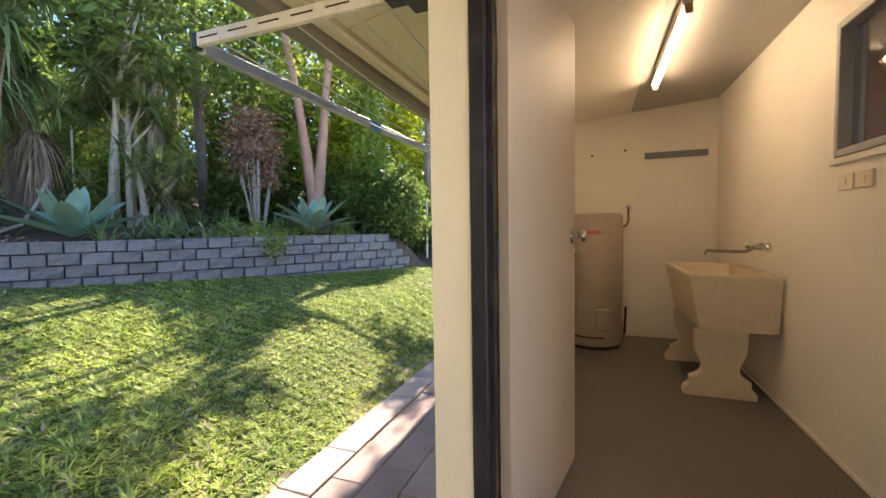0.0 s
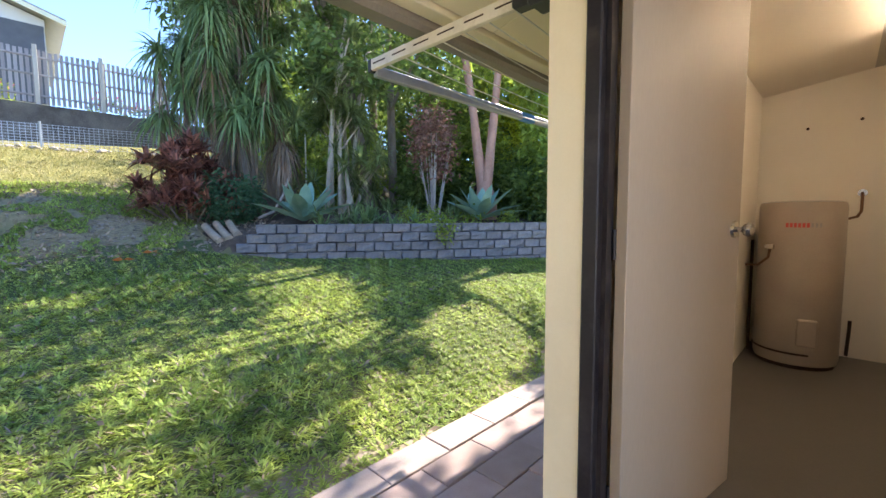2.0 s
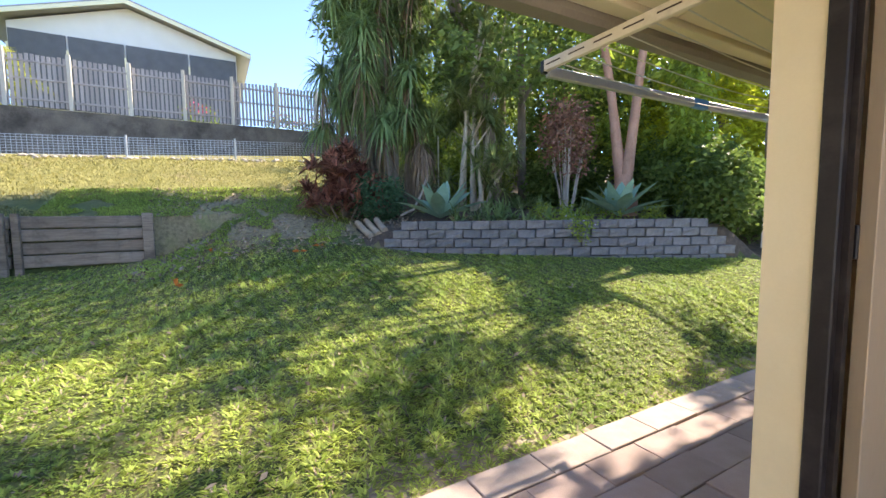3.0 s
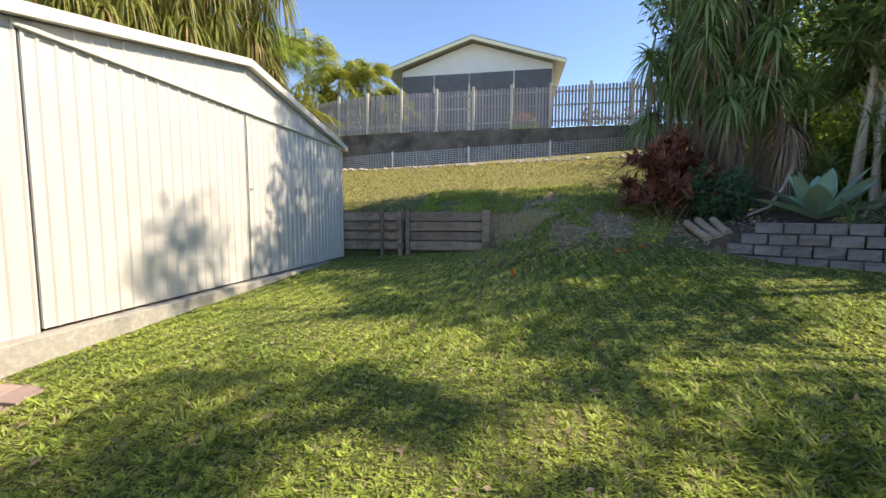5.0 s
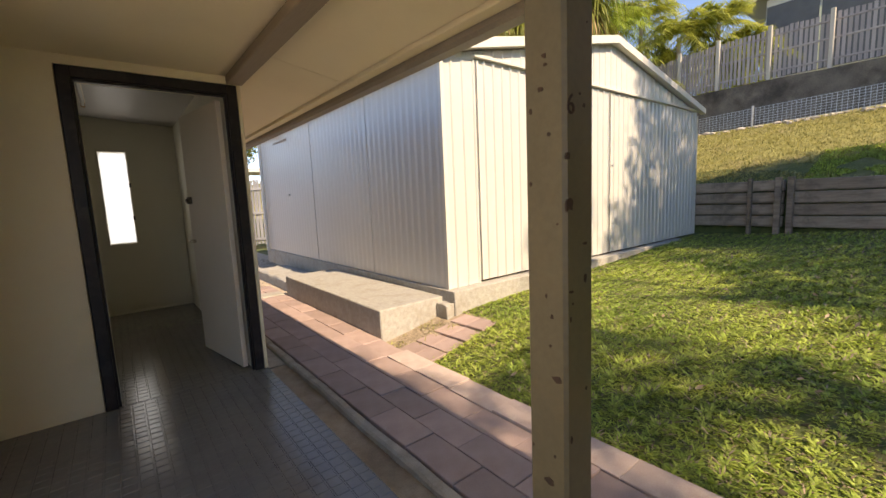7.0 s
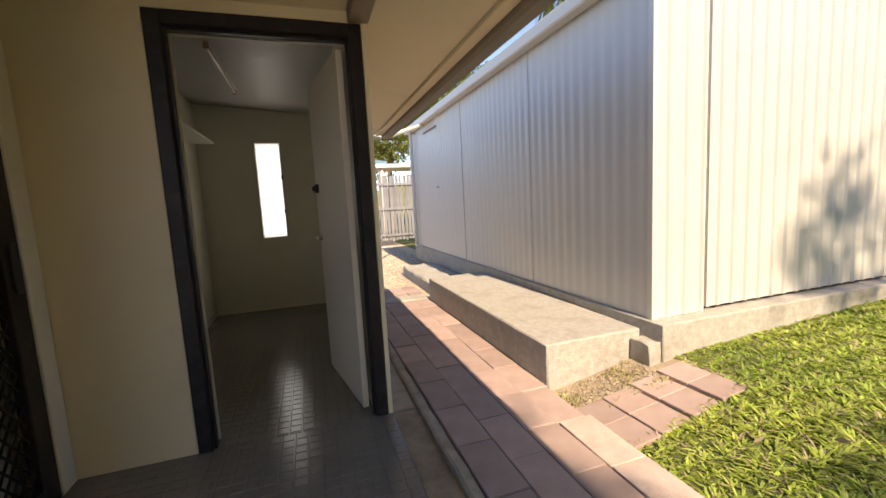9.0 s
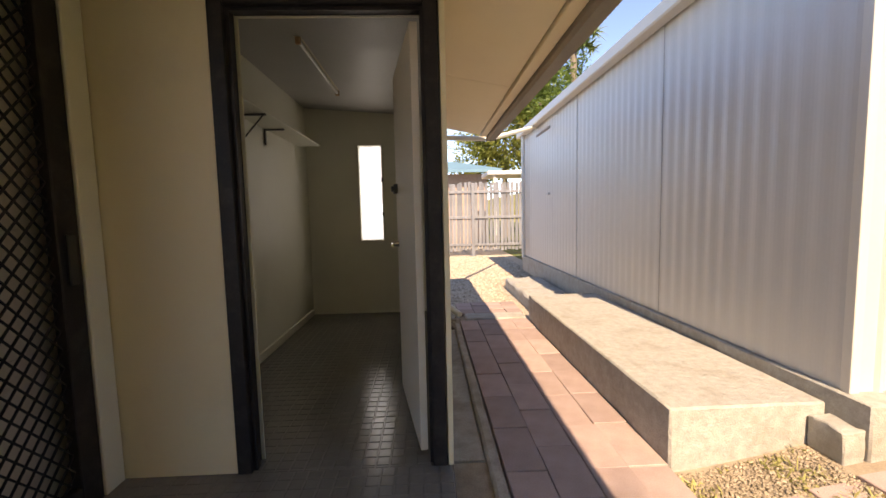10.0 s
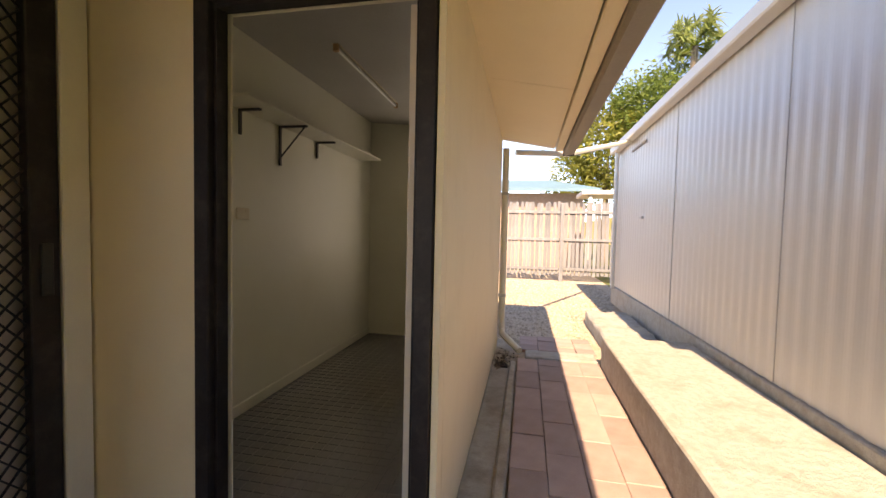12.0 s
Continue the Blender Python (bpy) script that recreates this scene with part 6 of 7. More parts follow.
# ---- porch things ----
def steel_post():
    p = thing("steel_post", "cream steel post darkened for shade, with rust spots", "post", at=(-0.155, -1.625, 0), rz=0)
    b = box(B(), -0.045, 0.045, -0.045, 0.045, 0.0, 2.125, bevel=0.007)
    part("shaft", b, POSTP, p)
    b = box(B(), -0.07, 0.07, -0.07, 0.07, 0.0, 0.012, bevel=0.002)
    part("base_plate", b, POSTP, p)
    r = random.Random(8)
    north = [(0.038, 1.325, 0.007, 0.008), (0.036, 1.24, 0.014, 0.014), (-0.014, 1.165, 0.008, 0.003), (-0.016, 1.10, 0.005, 0.010), (0.03, 1.08, 0.009, 0.003), (0.03, 0.79, 0.004, 0.008)]
    east = [(0.003, 1.50, 0.006, 0.004), (-0.006, 1.445, 0.006, 0.005), (0.012, 1.365, 0.004, 0.004), (0.014, 1.03, 0.004, 0.005), (0.025, 0.91, 0.012, 0.007), (0.004, 0.69, 0.012, 0.008)]
    spots = [(*q, 1) for q in north] + [(*q, 0) for q in east]
    spots += [(r.uniform(-0.035, 0.035), r.uniform(0.1, 2.0), r.uniform(0.002, 0.005), r.uniform(0.002, 0.006), k % 2) for k in range(22)]
    for u, z, a, c, face in spots:
        for side in (face,):
            b = B()
            n = 11
            vs = []
            for k in range(n):
                th = 2 * math.pi * k / n
                q = r.uniform(0.6, 1.15)
                du, dz = a * q * math.cos(th), c * q * math.sin(th)
                vs.append(b.verts.new((0.0462, u + du, z + dz) if side == 0 else (u + du, 0.0462, z + dz)))
            top = b.faces.new(vs)
            ext = bmesh.ops.extrude_face_region(b, geom=[top])
            for v in [g for g in ext["geom"] if isinstance(g, bmesh.types.BMVert)]:
                v.co += Vector((-0.003, 0, 0) if side == 0 else (0, -0.003, 0))
            part("rust_patch", b, RUST, p, "flaked dark rust patch")
    # rust flake that reads like a six, shaped from a font glyph
    ob = text_mesh("numeral", "6", 0.05, RUST, Matrix.Translation((0.03, 0.0465, 1.41)) @ pose(0, 0, 0, 90, 0, 180), p)
    tagged(ob, "dark rust flake shaped like a six")


def text_mesh(name, s, size, material, m, parent=None):
    c = bpy.data.curves.new(name, "FONT")
    c.body, c.size, c.extrude, c.align_x, c.align_y = s, size, 0.0008, "CENTER", "CENTER"
    tmp = bpy.data.objects.new(name, c)
    me = bpy.data.meshes.new_from_object(tmp)
    bpy.data.objects.remove(tmp)
    me.materials.append(material)
    ob = new(name, me)
    ob.matrix_basis = m
    ob.parent = parent
    return ob


def screen_door():
    y0, y1 = -4.33, -3.37
    d = thing("screen_door", "black framed security screen door with diamond mesh", "door")
    fr = ((y0, y0 + 0.10, 0.0, 2.13), (y1 - 0.10, y1, 0.0, 2.13), (y0 + 0.1, y1 - 0.1, 0.0, 0.11), (y0 + 0.1, y1 - 0.1, 2.03, 2.13))
    for a in fr:
        part("frame_rail", box(B(), 1.185, 1.23, a[0], a[1], a[2] + 0.003, a[3], bevel=0.004), BLACK, d)
    V, F = [], []
    step, t = 0.062, 0.0028
    ya, yb, za, zb = y0 + 0.1, y1 - 0.1, 0.11, 2.03
    for sgn in (1, -1):
        c = -3.0
        while c < 4.0:
            # the line z = za + c + sgn * 1.15 * (y - ya)
            pts = []
            for k in range(0, 41):
                y = ya + (yb - ya) * k / 40
                z = za + c + sgn * 1.15 * (y - ya)
                if za <= z <= zb:
                    pts.append((y, z))
            if len(pts) > 1:
                (p, q) = pts[0], pts[-1]
                k = len(V)
                nrm = np.array([-(q[1] - p[1]), q[0] - p[0]])
                nrm = nrm / np.linalg.norm(nrm) * t
                for x in (1.205, 1.213):
                    V += [(x, p[0] - nrm[0], p[1] - nrm[1]), (x, p[0] + nrm[0], p[1] + nrm[1]), (x, q[0] + nrm[0], q[1] + nrm[1]), (x, q[0] - nrm[0], q[1] - nrm[1])]
                F += [(k, k + 1, k + 2, k + 3), (k + 4, k + 7, k + 6, k + 5), (k, k + 3, k + 7, k + 4), (k + 1, k + 5, k + 6, k + 2)]
            c += step * 1.15
    raw("diamond_mesh", V, F, BLACK, d)
    part("lock_plate", box(B(), 1.172, 1.187, y0 + 0.03, y0 + 0.07, 0.92, 1.12, bevel=0.004), BLACKPL, d)
    b = B()
    box(b, 1.30, 1.335, y0, y1, 0, 2.13, bevel=0.002)
    for k in range(4):
        box(b, 1.288, 1.302, y0 + 0.12, y1 - 0.12, 0.2 + 0.47 * k, 0.58 + 0.47 * k, bevel=0.008)
    tagged(part("door_3", b, INNERDOOR), "grey-brown timber door behind the screen", "door", kind="structure")
    t = thing("door_trim", "white painted timber architrave beside the screen door", "trim", kind="structure")
    part("architrave", box(B(), 1.178, 1.198, -4.44, -4.335, 0.002, 2.17, bevel=0.004), CREAM_TRIM, t)
    part("architrave", box(B(), 1.178, 1.198, -3.365, -3.30, 0.002, 2.17, bevel=0.004), CREAM_TRIM, t)


INNERDOOR = surface("grey_brown_door", (0.52, 0.45, 0.39), (0.60, 0.53, 0.46), 4, 0.5, 0.1, 60, stretch=(1, 1, 0.15))


def clothesline():
    c = thing("clothesline", "wall-mounted folding clothesline with cream frame", "clothesline")
    xa, xb, ya, yb, z = -0.36, -1.28, 1.22, 3.45, 1.955
    for y in (ya, yb):
        b = box(B(), xb, xa, y - 0.012, y + 0.012, z - 0.022, z + 0.028, bevel=0.003)
        arm = part("arm", b, LINEPAINT, c)
        for k in range(6):
            x = xa - 0.14 - 0.14 * k
            part("slot", box(B(), x - 0.045, x + 0.045, y - 0.0135, y - 0.0125, z + 0.001, z + 0.007), RUST, arm)
        part("end_cap", box(B(), xb - 0.004, xb + 0.02, y - 0.016, y + 0.016, z - 0.03, z + 0.03, bevel=0.004), BLACKPL, c)
        b = box(B(), -0.40, XW - 0.002, y - 0.05, y + 0.05, z - 0.05, z + 0.10, bevel=0.012)
        box(b, -0.47, -0.39, y - 0.03, y + 0.03, z - 0.03, z + 0.05, bevel=0.01)
        part("bracket", b, BLACKPL, c, "dark plastic wall bracket")
    part("front_bar", box(B(), xb - 0.0, xb + 0.03, ya + 0.014, yb - 0.014, z - 0.045, z + 0.005, bevel=0.004), STEEL, c, "grey steel front bar")
    part("tape", box(B(), xb - 0.002, xb + 0.032, 2.45, 2.60, z - 0.047, z + 0.007), BLUETAPE, c, "strip of blue tape")
    for k in range(7):
        x = xb + 0.11 + 0.115 * k
        pts = [(x, ya + (yb - ya) * s, z - 0.012 - 0.05 * math.sin(math.pi * s)) for s in np.linspace(0, 1, 9)]
        part("line", tube(B(), pts, 0.003, 5), LINECORD, c)


BLUETAPE = surface("blue_tape", (0.05, 0.22, 0.5), (0.08, 0.28, 0.58), 8, 0.4, 0, 40)
LINECORD = surface("pale_line_cord", (0.55, 0.52, 0.45), (0.65, 0.62, 0.55), 20, 0.6, 0, 40)


def path_side():
    d = thing("downpipe", "cream downpipe kicking out at the wall foot", "downpipe")
    part("pipe", tube(B(), [(-0.355, -7.56, 2.1), (-0.355, -7.56, 0.16), (-0.37, -7.5, 0.10), (-0.56, -7.25, 0.0)], 0.036, 12), CREAM_TRIM, d, smooth=True)
    for z in (0.5, 1.6):
        part("strap", box(B(), -0.395, XW - 0.001, -7.605, -7.515, z, z + 0.03, bevel=0.003), STEEL, d)
    b = thing("link_bar", "cream metal bar spanning from the eave to the shed", "bar")
    part("bar", tube(B(), [(-0.45, -7.68, 2.08), (-1.03, -7.9, 2.10), (-2.05, -9.6, 2.58)], 0.032, 8), CREAM_TRIM, b, smooth=True)
    g = thing("floor_waste", "small rusty drain grate beside the wall", "drain")
    part("grate", box(B(), -0.46, -0.34, -6.98, -6.84, -0.065, -0.04, bevel=0.004), RUST, g)
    r = np.random.default_rng(66)
    n = 90
    C = np.stack([r.normal(-0.40, 0.05, n), r.normal(-7.02, 0.14, n), np.full(n, -0.035)], 1)
    V, F = leaf_quads(C, 0.07, 0.02, 0.1, 0.1, r)
    tagged(raw("leaf_debris", V, F, LITTER), "dry leaves and twigs caught under the downpipe", "leaf litter", kind="stuff")
    # logs stacked at the end of the block wall
    for k, (x, y, a, L) in enumerate(((-6.90, 2.15, 176, 1.0), (-6.92, 2.31, 173, 1.05), (-6.88, 2.46, 170, 0.85))):
        z = gz(x, y) + 0.06
        l = thing("log", "split weathered garden log lying at the bed edge", "log", "logs at the wall end", at=(x, y, z), rz=a)
        bb = B()
        tube(bb, [(-L / 2, 0, -0.11 * L), (0, 0.01, 0.0), (L / 2, 0, 0.11 * L)], [0.062, 0.058, 0.06], 10)
        part("log_body", bb, LOGW, l, smooth=True)
    for k, (x, y, z0, h) in enumerate(((-3.32, 8.3, 0.45, 1.35), (-9.8, 7.6, 2.0, 1.75), (-10.4, 5.6, 2.0, 1.6))):
        s = thing("garden_stake", "thin white garden stake", "stake", "stakes in the garden", at=(x, y, gz(x, y) - 0.1))
        part("stake", tube(B(), [(0, 0, 0), (0.02, 0, h)], 0.022, 8), WHITEP, s)


LOGW = surface("weathered_log", (0.33, 0.25, 0.17), (0.52, 0.41, 0.29), 8, 0.9, 0.5, 60)
WHITEP = surface("white_stake", (0.66, 0.66, 0.63), (0.74, 0.74, 0.71), 8, 0.6, 0.1, 60)


# ---- laundry ----
def fluoro(name, x, y0, y1, z, lit, tilt=0.0, end=None):
    f = thing(name, "fluorescent batten lamp with long tube, %s" % ("switched on" if lit else "switched off"), "lamp", at=(x, 0, z))
    m = pose(0, 0, 0, 0, tilt, 0)
    part("batten", box(B(), -0.026, 0.026, y0, y1, -0.03, 0.02, m=m, bevel=0.004), LAMPCASE, f)
    for y in (y0 + 0.012, y1 - 0.012):
        part("lamp_holder", box(B(), -0.018, 0.018, y - 0.012, y + 0.012, -0.075, -0.026, m=m, bevel=0.004), end or LAMPBODY, f)
    b = tube(B(), [m @ Vector((0, y0 + 0.03, -0.052)), m @ Vector((0, y1 - 0.03, -0.052))], 0.0155, 14)
    part("tube", b, TUBE_ON if lit else TUBE_OFF, f, smooth=True)
    return f


LAMPCASE = surface("cream_lamp_case", (0.68, 0.60, 0.46), (0.74, 0.66, 0.52), 6, 0.4, 0.03, 60)
LAMPBODY = surface("tan_lamp_body", (0.45, 0.26, 0.12), (0.55, 0.34, 0.18), 6, 0.5, 0.05, 60)
TUBE_OFF = surface("unlit_tube", (0.72, 0.70, 0.64), (0.78, 0.76, 0.70), 6, 0.25, 0, 60)
TUBE_ON = bpy.data.materials.new("lit_tube")
TUBE_ON.use_nodes = True
TUBE_ON.node_tree.nodes["Principled BSDF"].inputs["Base Color"].default_value = (0.9, 0.88, 0.8, 1)
TUBE_ON.node_tree.nodes["Principled BSDF"].inputs["Emission Color"].default_value = (1.0, 0.80, 0.575, 1)
TUBE_ON.node_tree.nodes["Principled BSDF"].inputs["Emission Strength"].default_value = 8.2


def laundry():
    fluoro("ceiling_lamp", 0.555, 2.42, 3.68, 2.352, True, -7.8)
    # concrete tub on two shaped pedestals
    t = thing("laundry_tub", "cream concrete laundry tub on waisted pedestals", "laundry tub", at=(0, 0, ZL))
    xa, xb, ya, yb = 0.69, 1.19, 3.04, 3.98
    b = B()
    zt, zb = 0.80, 0.44
    o = [(xa, ya), (xb, ya), (xb, yb), (xa, yb)]
    lo = [(xa + 0.075, ya + 0.015), (xb - 0.01, ya + 0.015), (xb - 0.01, yb - 0.015), (xa + 0.075, yb - 0.015)]
    i1 = [(xa + 0.04, ya + 0.045), (xb - 0.045, ya + 0.045), (xb - 0.045, yb - 0.045), (xa + 0.04, yb - 0.045)]
    i2 = [(xa + 0.115, ya + 0.08), (xb - 0.07, ya + 0.08), (xb - 0.07, yb - 0.08), (xa + 0.115, yb - 0.08)]
    R = [[b.verts.new((x, y, z)) for x, y in ring] for ring, z in ((lo, zb), (o, zt), (i1, zt), (i2, zb + 0.05))]
    for p, q in zip(R, R[1:]):
        for k in range(4):
            b.faces.new((p[k], p[(k + 1) % 4], q[(k + 1) % 4], q[k]))
    b.faces.new(R[0][::-1]), b.faces.new(R[3])
    bmesh.ops.recalc_face_normals(b, faces=b.faces[:])
    bmesh.ops.bevel(b, geom=b.edges[:], offset=0.008, segments=2, affect="EDGES")
    part("basin", b, TUBC, t, smooth=True)
    for y in (ya + 0.06, yb - 0.14):
        b = B()
        prof = [(0, 0), (0, 0.035), (0.012, 0.055), (0.03, 0.07), (0.036, 0.075), (0.036, 0.115), (0.06, 0.125), (0.095, 0.15), (0.11, 0.185), (0.10, 0.225), (0.08, 0.26), (0.065, 0.30), (0.06, 0.36), (0.06, 0.438)]
        x0, x1 = xa - 0.005, xb - 0.10
        L = [(x0 + 0.0 + d, z) for d, z in prof] 
        Rr = [(x1 - d * 0.9, z) for d, z in prof]
        ring = L + Rr[::-1]
        va = [b.verts.new((x, y, z)) for x, z in ring]
        vb = [b.verts.new((x, y + 0.08, z)) for x, z in ring]
        n = len(prof)
        for V in (va, vb):
            for k in range(n - 1):
                b.faces.new((V[k], V[k + 1], V[2 * n - 2 - k], V[2 * n - 1 - k]))
        for k in range(2 * n):
            b.faces.new((va[k], va[(k + 1) % (2 * n)], vb[(k + 1) % (2 * n)], vb[k]))
        part("pedestal", b, TUBC, t, smooth=True)
    tp = thing("wall_tap", "brass and chrome washing machine taps with swivel spout", "tap", at=(0, 0, 0))
    for y in (3.30, 3.42):
        part("flange", tube(B(), [(1.199, y, 1.08), (1.185, y, 1.08)], 0.03, 14), CHROME, tp, smooth=True)
        part("tap_body", tube(B(), [(1.19, y, 1.08), (1.12, y, 1.08), (1.10, y, 1.08)], [0.014, 0.016, 0.012], 12), CHROME, tp, smooth=True)
        b = B()
        for a in range(4):
            th = a * math.pi / 2 + 0.4
            tube(b, [(1.11, y, 1.095), (1.11 + 0.028 * math.cos(th), y + 0.028 * math.sin(th), 1.10)], [0.008, 0.009], 8)
        part("tap_handle", b, TUBE_OFF, tp)
    part("spout", tube(B(), [(1.12, 3.36, 1.07), (1.08, 3.36, 1.05), (0.90, 3.34, 1.055), (0.85, 3.33, 1.06), (0.84, 3.33, 1.03)], [0.013, 0.012, 0.010, 0.010, 0.009], 10), RUSTCH, tp, smooth=True)
    # hot water heater
    h = thing("water_heater", "beige electric hot water cylinder with red label", "water heater", at=(0.115, 4.18, ZL))
    b = tube(B(), [(0, 0, 0.03), (0, 0, 0.06), (0, 0, 1.20), (0, 0, 1.225), (0, 0, 1.235)], [0.245, 0.255, 0.255, 0.245, 0.20], 40)
    part("cylinder", b, HEATER, h, smooth=True)
    part("base_ring", tube(B(), [(0, 0, 0.0), (0, 0, 0.035)], 0.235, 32), RUST, h)
    part("cover", box(B(), 0.02, 0.14, -0.272, -0.235, 0.18, 0.38, bevel=0.01), HEATER, h)
    part("seam", tube(B(), [(0.256 * math.cos(a), 0.256 * math.sin(a), 0.115) for a in np.linspace(math.pi * 1.02, math.pi * 1.62, 16)], 0.008, 6), RUST, h, "dark cable round the foot")
    for k in range(9):
        a = math.radians(256 + 5.2 * k)
        w = 0.016 if k < 6 else 0.013
        part("label_mark", box(B(), -w / 2, w / 2, -0.002, 0.001, -0.016, 0.016, m=pose(0.2565 * math.cos(a), 0.2565 * math.sin(a), 1.06, 0, 0, math.degrees(a) + 90)), REDLABEL if k < 6 else GREYLABEL, h, "red lettering bar" if k < 6 else "grey lettering bar")
    part("valve", tube(B(), [(-0.16, -0.20, 0.90), (-0.17, -0.26, 0.90), (-0.13, -0.27, 0.90)], [0.016, 0.018, 0.02], 10), CHROME, h, smooth=True)
    part("drain_pipe", tube(B(), [(-0.15, -0.26, 0.9), (-0.16, -0.27, 0.82), (-0.22, -0.25, 0.76), (-0.30, -0.2, 0.75)], 0.009, 8), COPPER, h, smooth=True)
    p = thing("wall_pipe", "short copper pipe stub on the laundry wall", "pipe")
    part("pipe", tube(B(), [(0.44, 4.565, 1.42), (0.44, 4.53, 1.42), (0.44, 4.52, 1.40), (0.44, 4.52, 1.28), (0.42, 4.50, 1.24), (0.36, 4.42, 1.22)], 0.010, 8), COPPER, p, smooth=True)
    part("flange", tube(B(), [(0.44, 4.568, 1.42), (0.44, 4.555, 1.42)], 0.028, 12), CHROME, p)
    p = thing("conduit", "dark conduit down the laundry corner", "conduit")
    part("pipe", tube(B(), [(-0.19, 4.30, 1.05), (-0.19, 4.30, ZL)], 0.012, 8), RUST, p)
    part("cable", tube(B(), [(0.42, 4.54, 0.42), (0.42, 4.535, 0.36), (0.41, 4.535, ZL + 0.02)], 0.012, 8), RUST, p)
    s = thing("wall_rail", "grey painted mounting rail on the laundry wall", "rail")
    part("rail", box(B(), 0.585, 1.12, 4.545, 4.568, 1.885, 1.945, bevel=0.004), GREYRAIL, s)
    for k, (x, z) in enumerate(((0.10, 1.955), (0.41, 1.985))):
        n = thing("wall_plug", "dark plug hole in the wall", "wall plug", "plug holes in the laundry wall")
        part("plug", tube(B(), [(x, 4.569, z), (x, 4.560, z)], 0.011, 10), RUST, n)
    for k, y in enumerate((2.30, 2.44)):
        sw = thing("power_switch", "cream plastic switch plate", "switch", "switch plates on the laundry wall", at=(1.199, y, 1.42))
        part("plate", box(B(), -0.01, 0, -0.058, 0.058, -0.036, 0.036, bevel=0.003), SWITCHP, sw)
        part("rocker", box(B(), -0.014, -0.01, -0.012, 0.012, -0.016, 0.016, bevel=0.002), SWITCHP, sw)
    b = B()
    box(b, 1.188, 1.199, YL + 0.1, 4.565, 2.435, 2.452)
    structure("trim_laundry_ceiling", b, WHITE_IN, "cream cover strip along the ceiling", "trim")
    b = B()
    box(b, 1.186, 1.199, YL + 0.1, 4.55, ZL + 0.001, ZL + 0.02)
    structure("trim_laundry_floor", b, WHITE_IN, "cream painted quad along the floor", "trim")


GREYRAIL = surface("grey_blue_paint", (0.17, 0.18, 0.19), (0.22, 0.23, 0.24), 9, 0.6, 0.1, 80)
COPPER = surface("tarnished_copper", (0.12, 0.06, 0.03), (0.22, 0.11, 0.06), 20, 0.5, 0.1, 80, metal=0.7)
RUSTCH = surface("aged_chrome", (0.20, 0.17, 0.14), (0.32, 0.28, 0.24), 20, 0.35, 0.1, 80, metal=0.8)
REDLABEL = surface("red_label", (0.50, 0.05, 0.04), (0.55, 0.07, 0.05), 20, 0.5, 0, 80)
GREYLABEL = surface("grey_label", (0.28, 0.25, 0.23), (0.33, 0.30, 0.28), 20, 0.5, 0, 80)
SWITCHP = surface("cream_switch_plastic", (0.70, 0.60, 0.45), (0.74, 0.64, 0.49), 20, 0.4, 0, 80)


# ---- store room ----
def store_room():
    fluoro("ceiling_lamp", 0.62, -6.72, -5.50, 2.392, False, 0)
    s = thing("wall_shelf", "white shelf board on folded steel brackets", "shelf")
    part("board", box(B(), 0.935, 1.168, -7.2, -5.10, 1.925, 1.943, bevel=0.003), CREAM_TRIM, s)
    for y, drop, reach, brace in ((-5.32, 0.155, 0.15, False), (-5.74, 0.28, 0.22, True), (-6.27, 0.135, 0.17, False)):
        b = B()
        box(b, 1.168 - reach, 1.166, y - 0.010, y + 0.010, 1.911, 1.924)
        box(b, 1.154, 1.166, y - 0.010, y + 0.010, 1.924 - drop, 1.911)
        if brace:
            tube(b, [(1.158, y, 1.70), (1.168 - reach + 0.02, y, 1.912)], 0.006, 6)
        part("bracket", b, BRACKET, s, "dark grey steel bracket")
    w = thing("wall_socket", "cream double power point", "power point", at=(1.169, -5.35, 1.28))
    part("plate", box(B(), -0.01, 0, -0.058, 0.058, -0.036, 0.036, bevel=0.003), SWITCHP, w)
    for y in (-0.025, 0.025):
        part("rocker", box(B(), -0.013, -0.01, y - 0.008, y + 0.008, 0.008, 0.026, bevel=0.002), SWITCHP, w)
    b = B()
    box(b, 1.152, 1.168, -7.49, YS - 0.105, 0.001, 0.075, bevel=0.003)
    structure("baseboard", b, CREAM_TRIM, "low cream skirting board", "baseboard")
    b = B()
    box(b, XW + 0.105, 1.15, -7.502, -7.488, 0.001, 0.02)
    structure("baseboard_south", b, STORE_IN, "cream floor quad along the wall", "baseboard")


BRACKET = surface("dark_steel_bracket", (0.06, 0.055, 0.05), (0.11, 0.10, 0.09), 12, 0.5, 0.05, 80, metal=0.4)


# ---- paving: clay pavers laid one by one ----
def paver_mesh(w, l, seed, mat):
    b = box(B(), 0.0018, w - 0.0018, 0.0018, l - 0.0018, -0.05, 0.0)
    tops = [e for e in b.edges if all(v.co.z > -1e-5 for v in e.verts)]
    bmesh.ops.bevel(b, geom=tops, offset=0.0035, segments=1, affect="EDGES")
    return mesh_of("paver", b, mat)


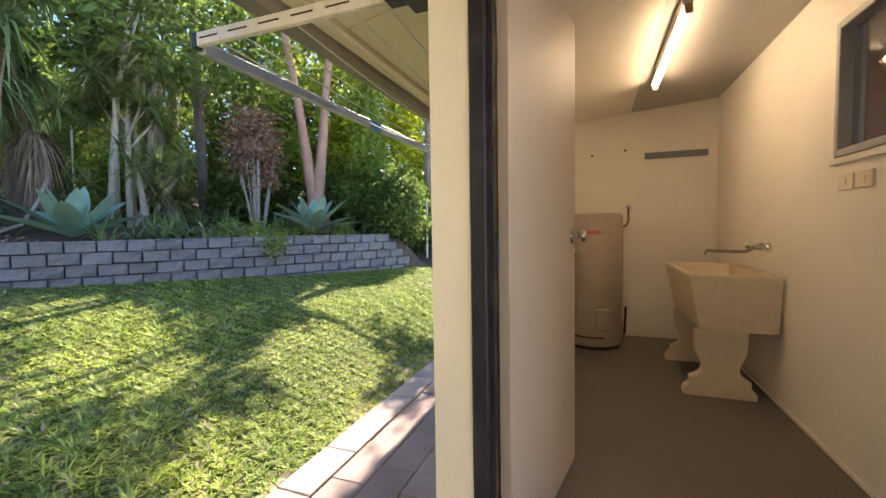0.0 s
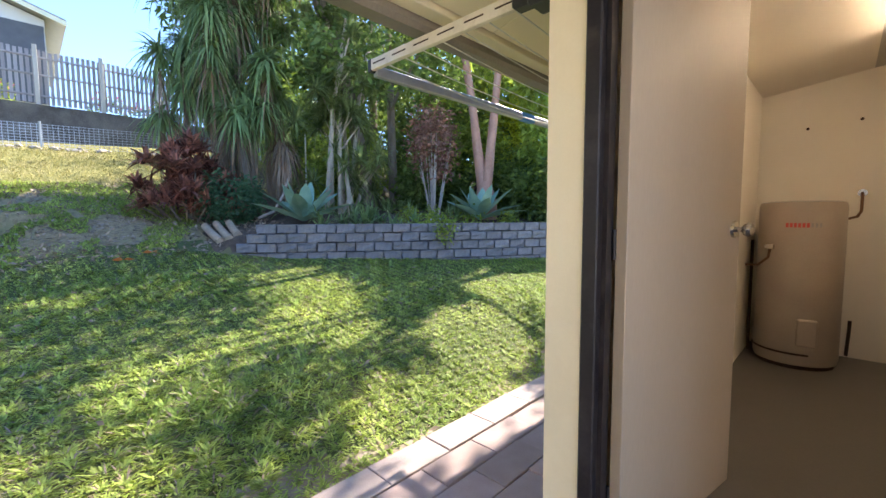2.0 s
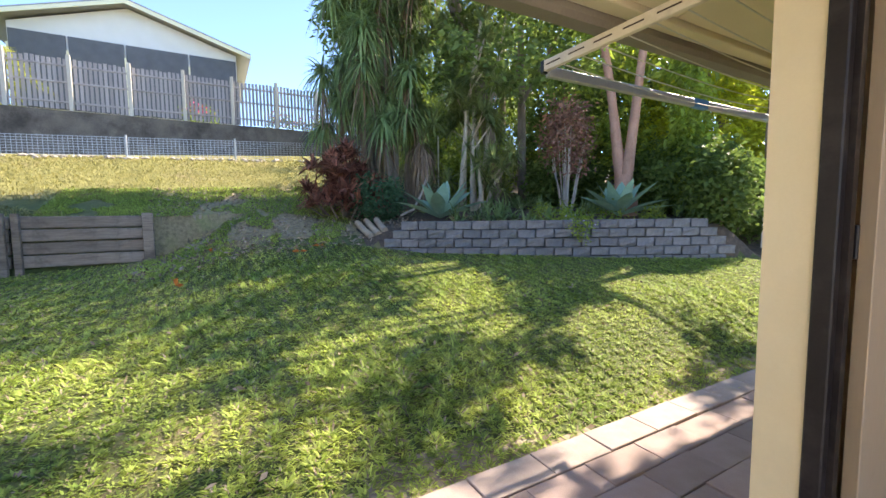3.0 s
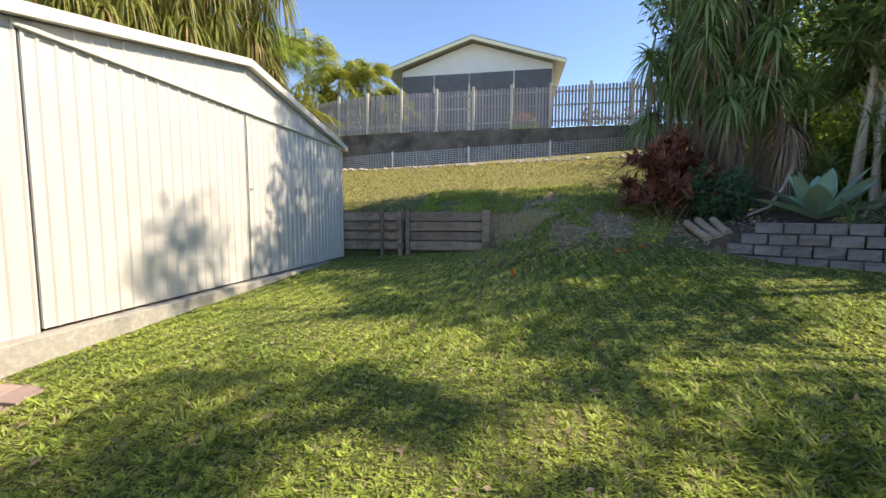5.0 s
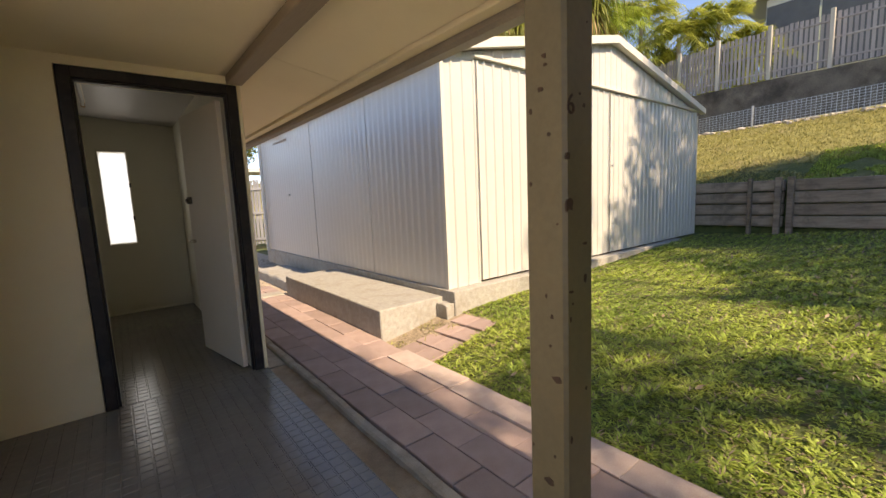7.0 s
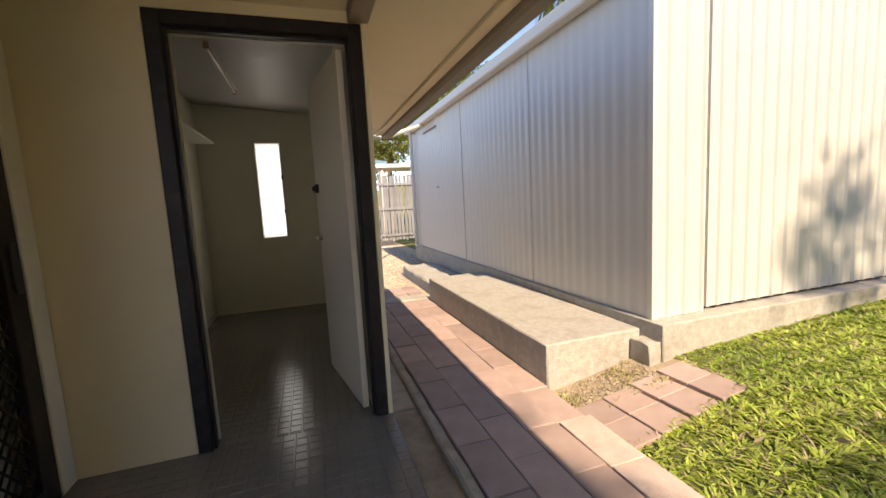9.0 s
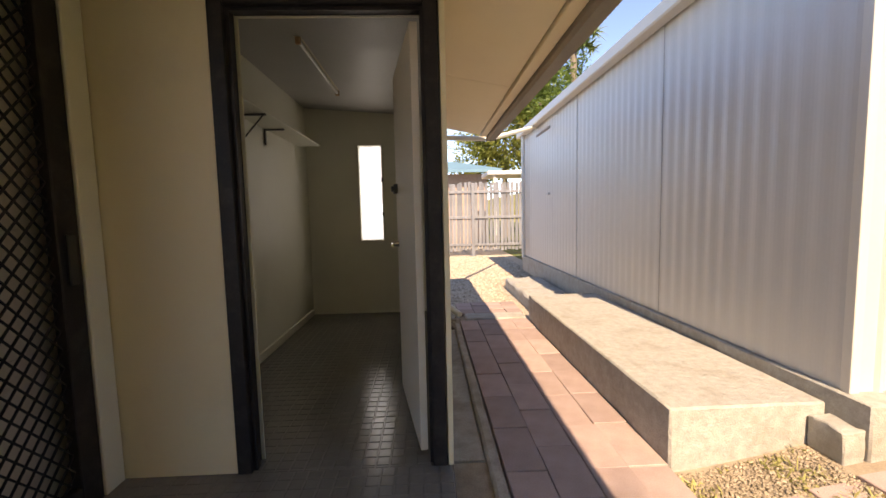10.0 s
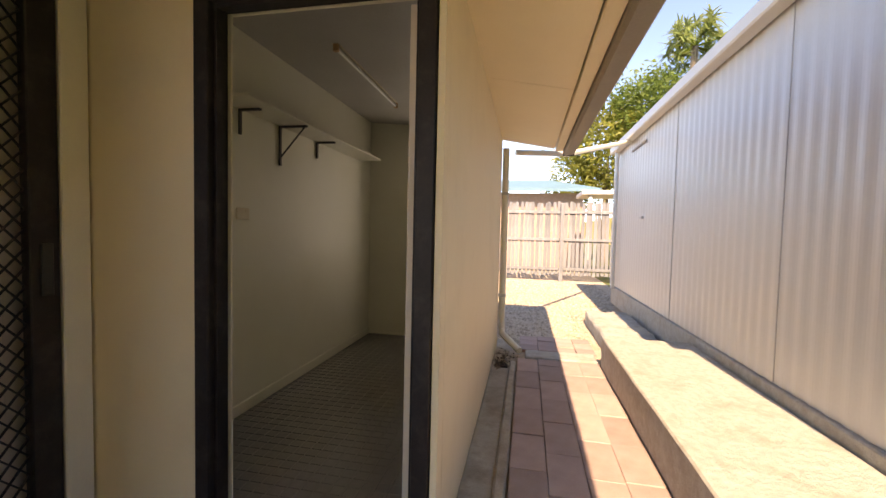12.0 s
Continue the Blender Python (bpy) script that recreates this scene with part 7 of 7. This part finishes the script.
def paving():
    p = thing("path", "red clay paver path between house and lawn", "path", kind="structure")
    r = random.Random(15)
    w, l = 0.193, 0.385
    full = [paver_mesh(w, l, k, PAVER) for k in range(2)]
    half = [paver_mesh(w, l / 2, k, PAVER) for k in range(2)]
    pale = [paver_mesh(w, l / 2, k, PAVER) for k in range(2)]
    edge = [paver_mesh(0.20, 0.40, k, PAVER_PALE) for k in range(2)]

    def lay(me, x, y, z, rz=0):
        ob = new("paver", me)
        ob.parent = p
        ob.matrix_basis = pose(x, y, z + r.uniform(-0.006, 0.004), r.uniform(-0.7, 0.7), r.uniform(-0.7, 0.7), rz + r.uniform(-0.5, 0.5))

    for c in range(4):
        x = -0.545 - (c + 1) * w
        if c == 3:
            continue
        y = -7.1 + (0.19 if c % 2 else 0.0)
        if c % 2:
            lay(half[0], x, -7.1, -0.022)
        while y < 4.6:
            lay(full[r.randrange(2)], x, y, -0.022)
            y += l
    y = -4.01
    while y < 4.6:
        lay(edge[r.randrange(2)], -0.545 - 3 * w - 0.205, y, -0.016)
        y += 0.40
    y = -7.1
    while y < -4.4:
        lay(full[r.randrange(2)], -0.545 - 4 * w + 0.01, y, -0.022)
        y += l
    # pad leading to the shed corner
    u, v = Vector((-1, -0.04)), Vector((0.04, -1))
    for i in range(4):
        for j in range(2):
            q = Vector((-1.31, -3.70)) + u * 0.215 * i + v * 0.215 * j
            ob = new("paver", pale[(i + j) % 2])
            ob.parent = p
            ob.matrix_basis = pose(q.x, q.y, float(land(q.x, q.y - 0.1)) + 0.014, 0, -6.0, 182) @ Matrix.Diagonal((1.112, 1.112, 1, 1))
    for i in range(4):
        for j in range(3):
            lay(half[(i + j) % 2], -0.75 - i * 0.195, -7.62 - j * 0.2, -0.03)


big_yucca(), dracaenas(), agave(-6.45, 3.48, 0.98, 1), agave(-4.78, 6.32, 0.92, 2), cordyline(), small_plants(), gum_tree(), woods(), far_plants()
lawn_grass(), pebbles()
for k, (x, y) in enumerate(((-15.4, 2.0), (-15.5, 3.1), (-15.3, -0.4))):
    t = thing("flowering_shrub", "small pink and red flowering shrub behind the palings", "shrub", "flowering shrubs behind the fence")
    crown("leaves", t, [((x, y, 4.5), (0.35, 0.5, 0.35), 30)], 0.1, 0.05, LEAF_MID, 14, 0.1, seed=200 + k)
    tagged(crown("flowers", t, [((x + 0.1, y, 4.7), (0.35, 0.5, 0.25), 16)], 0.09, 0.08, PINKF, 5, 0.06, seed=210 + k), kind="stuff")
steel_post(), screen_door(), clothesline(), path_side(), laundry(), store_room()
paving()
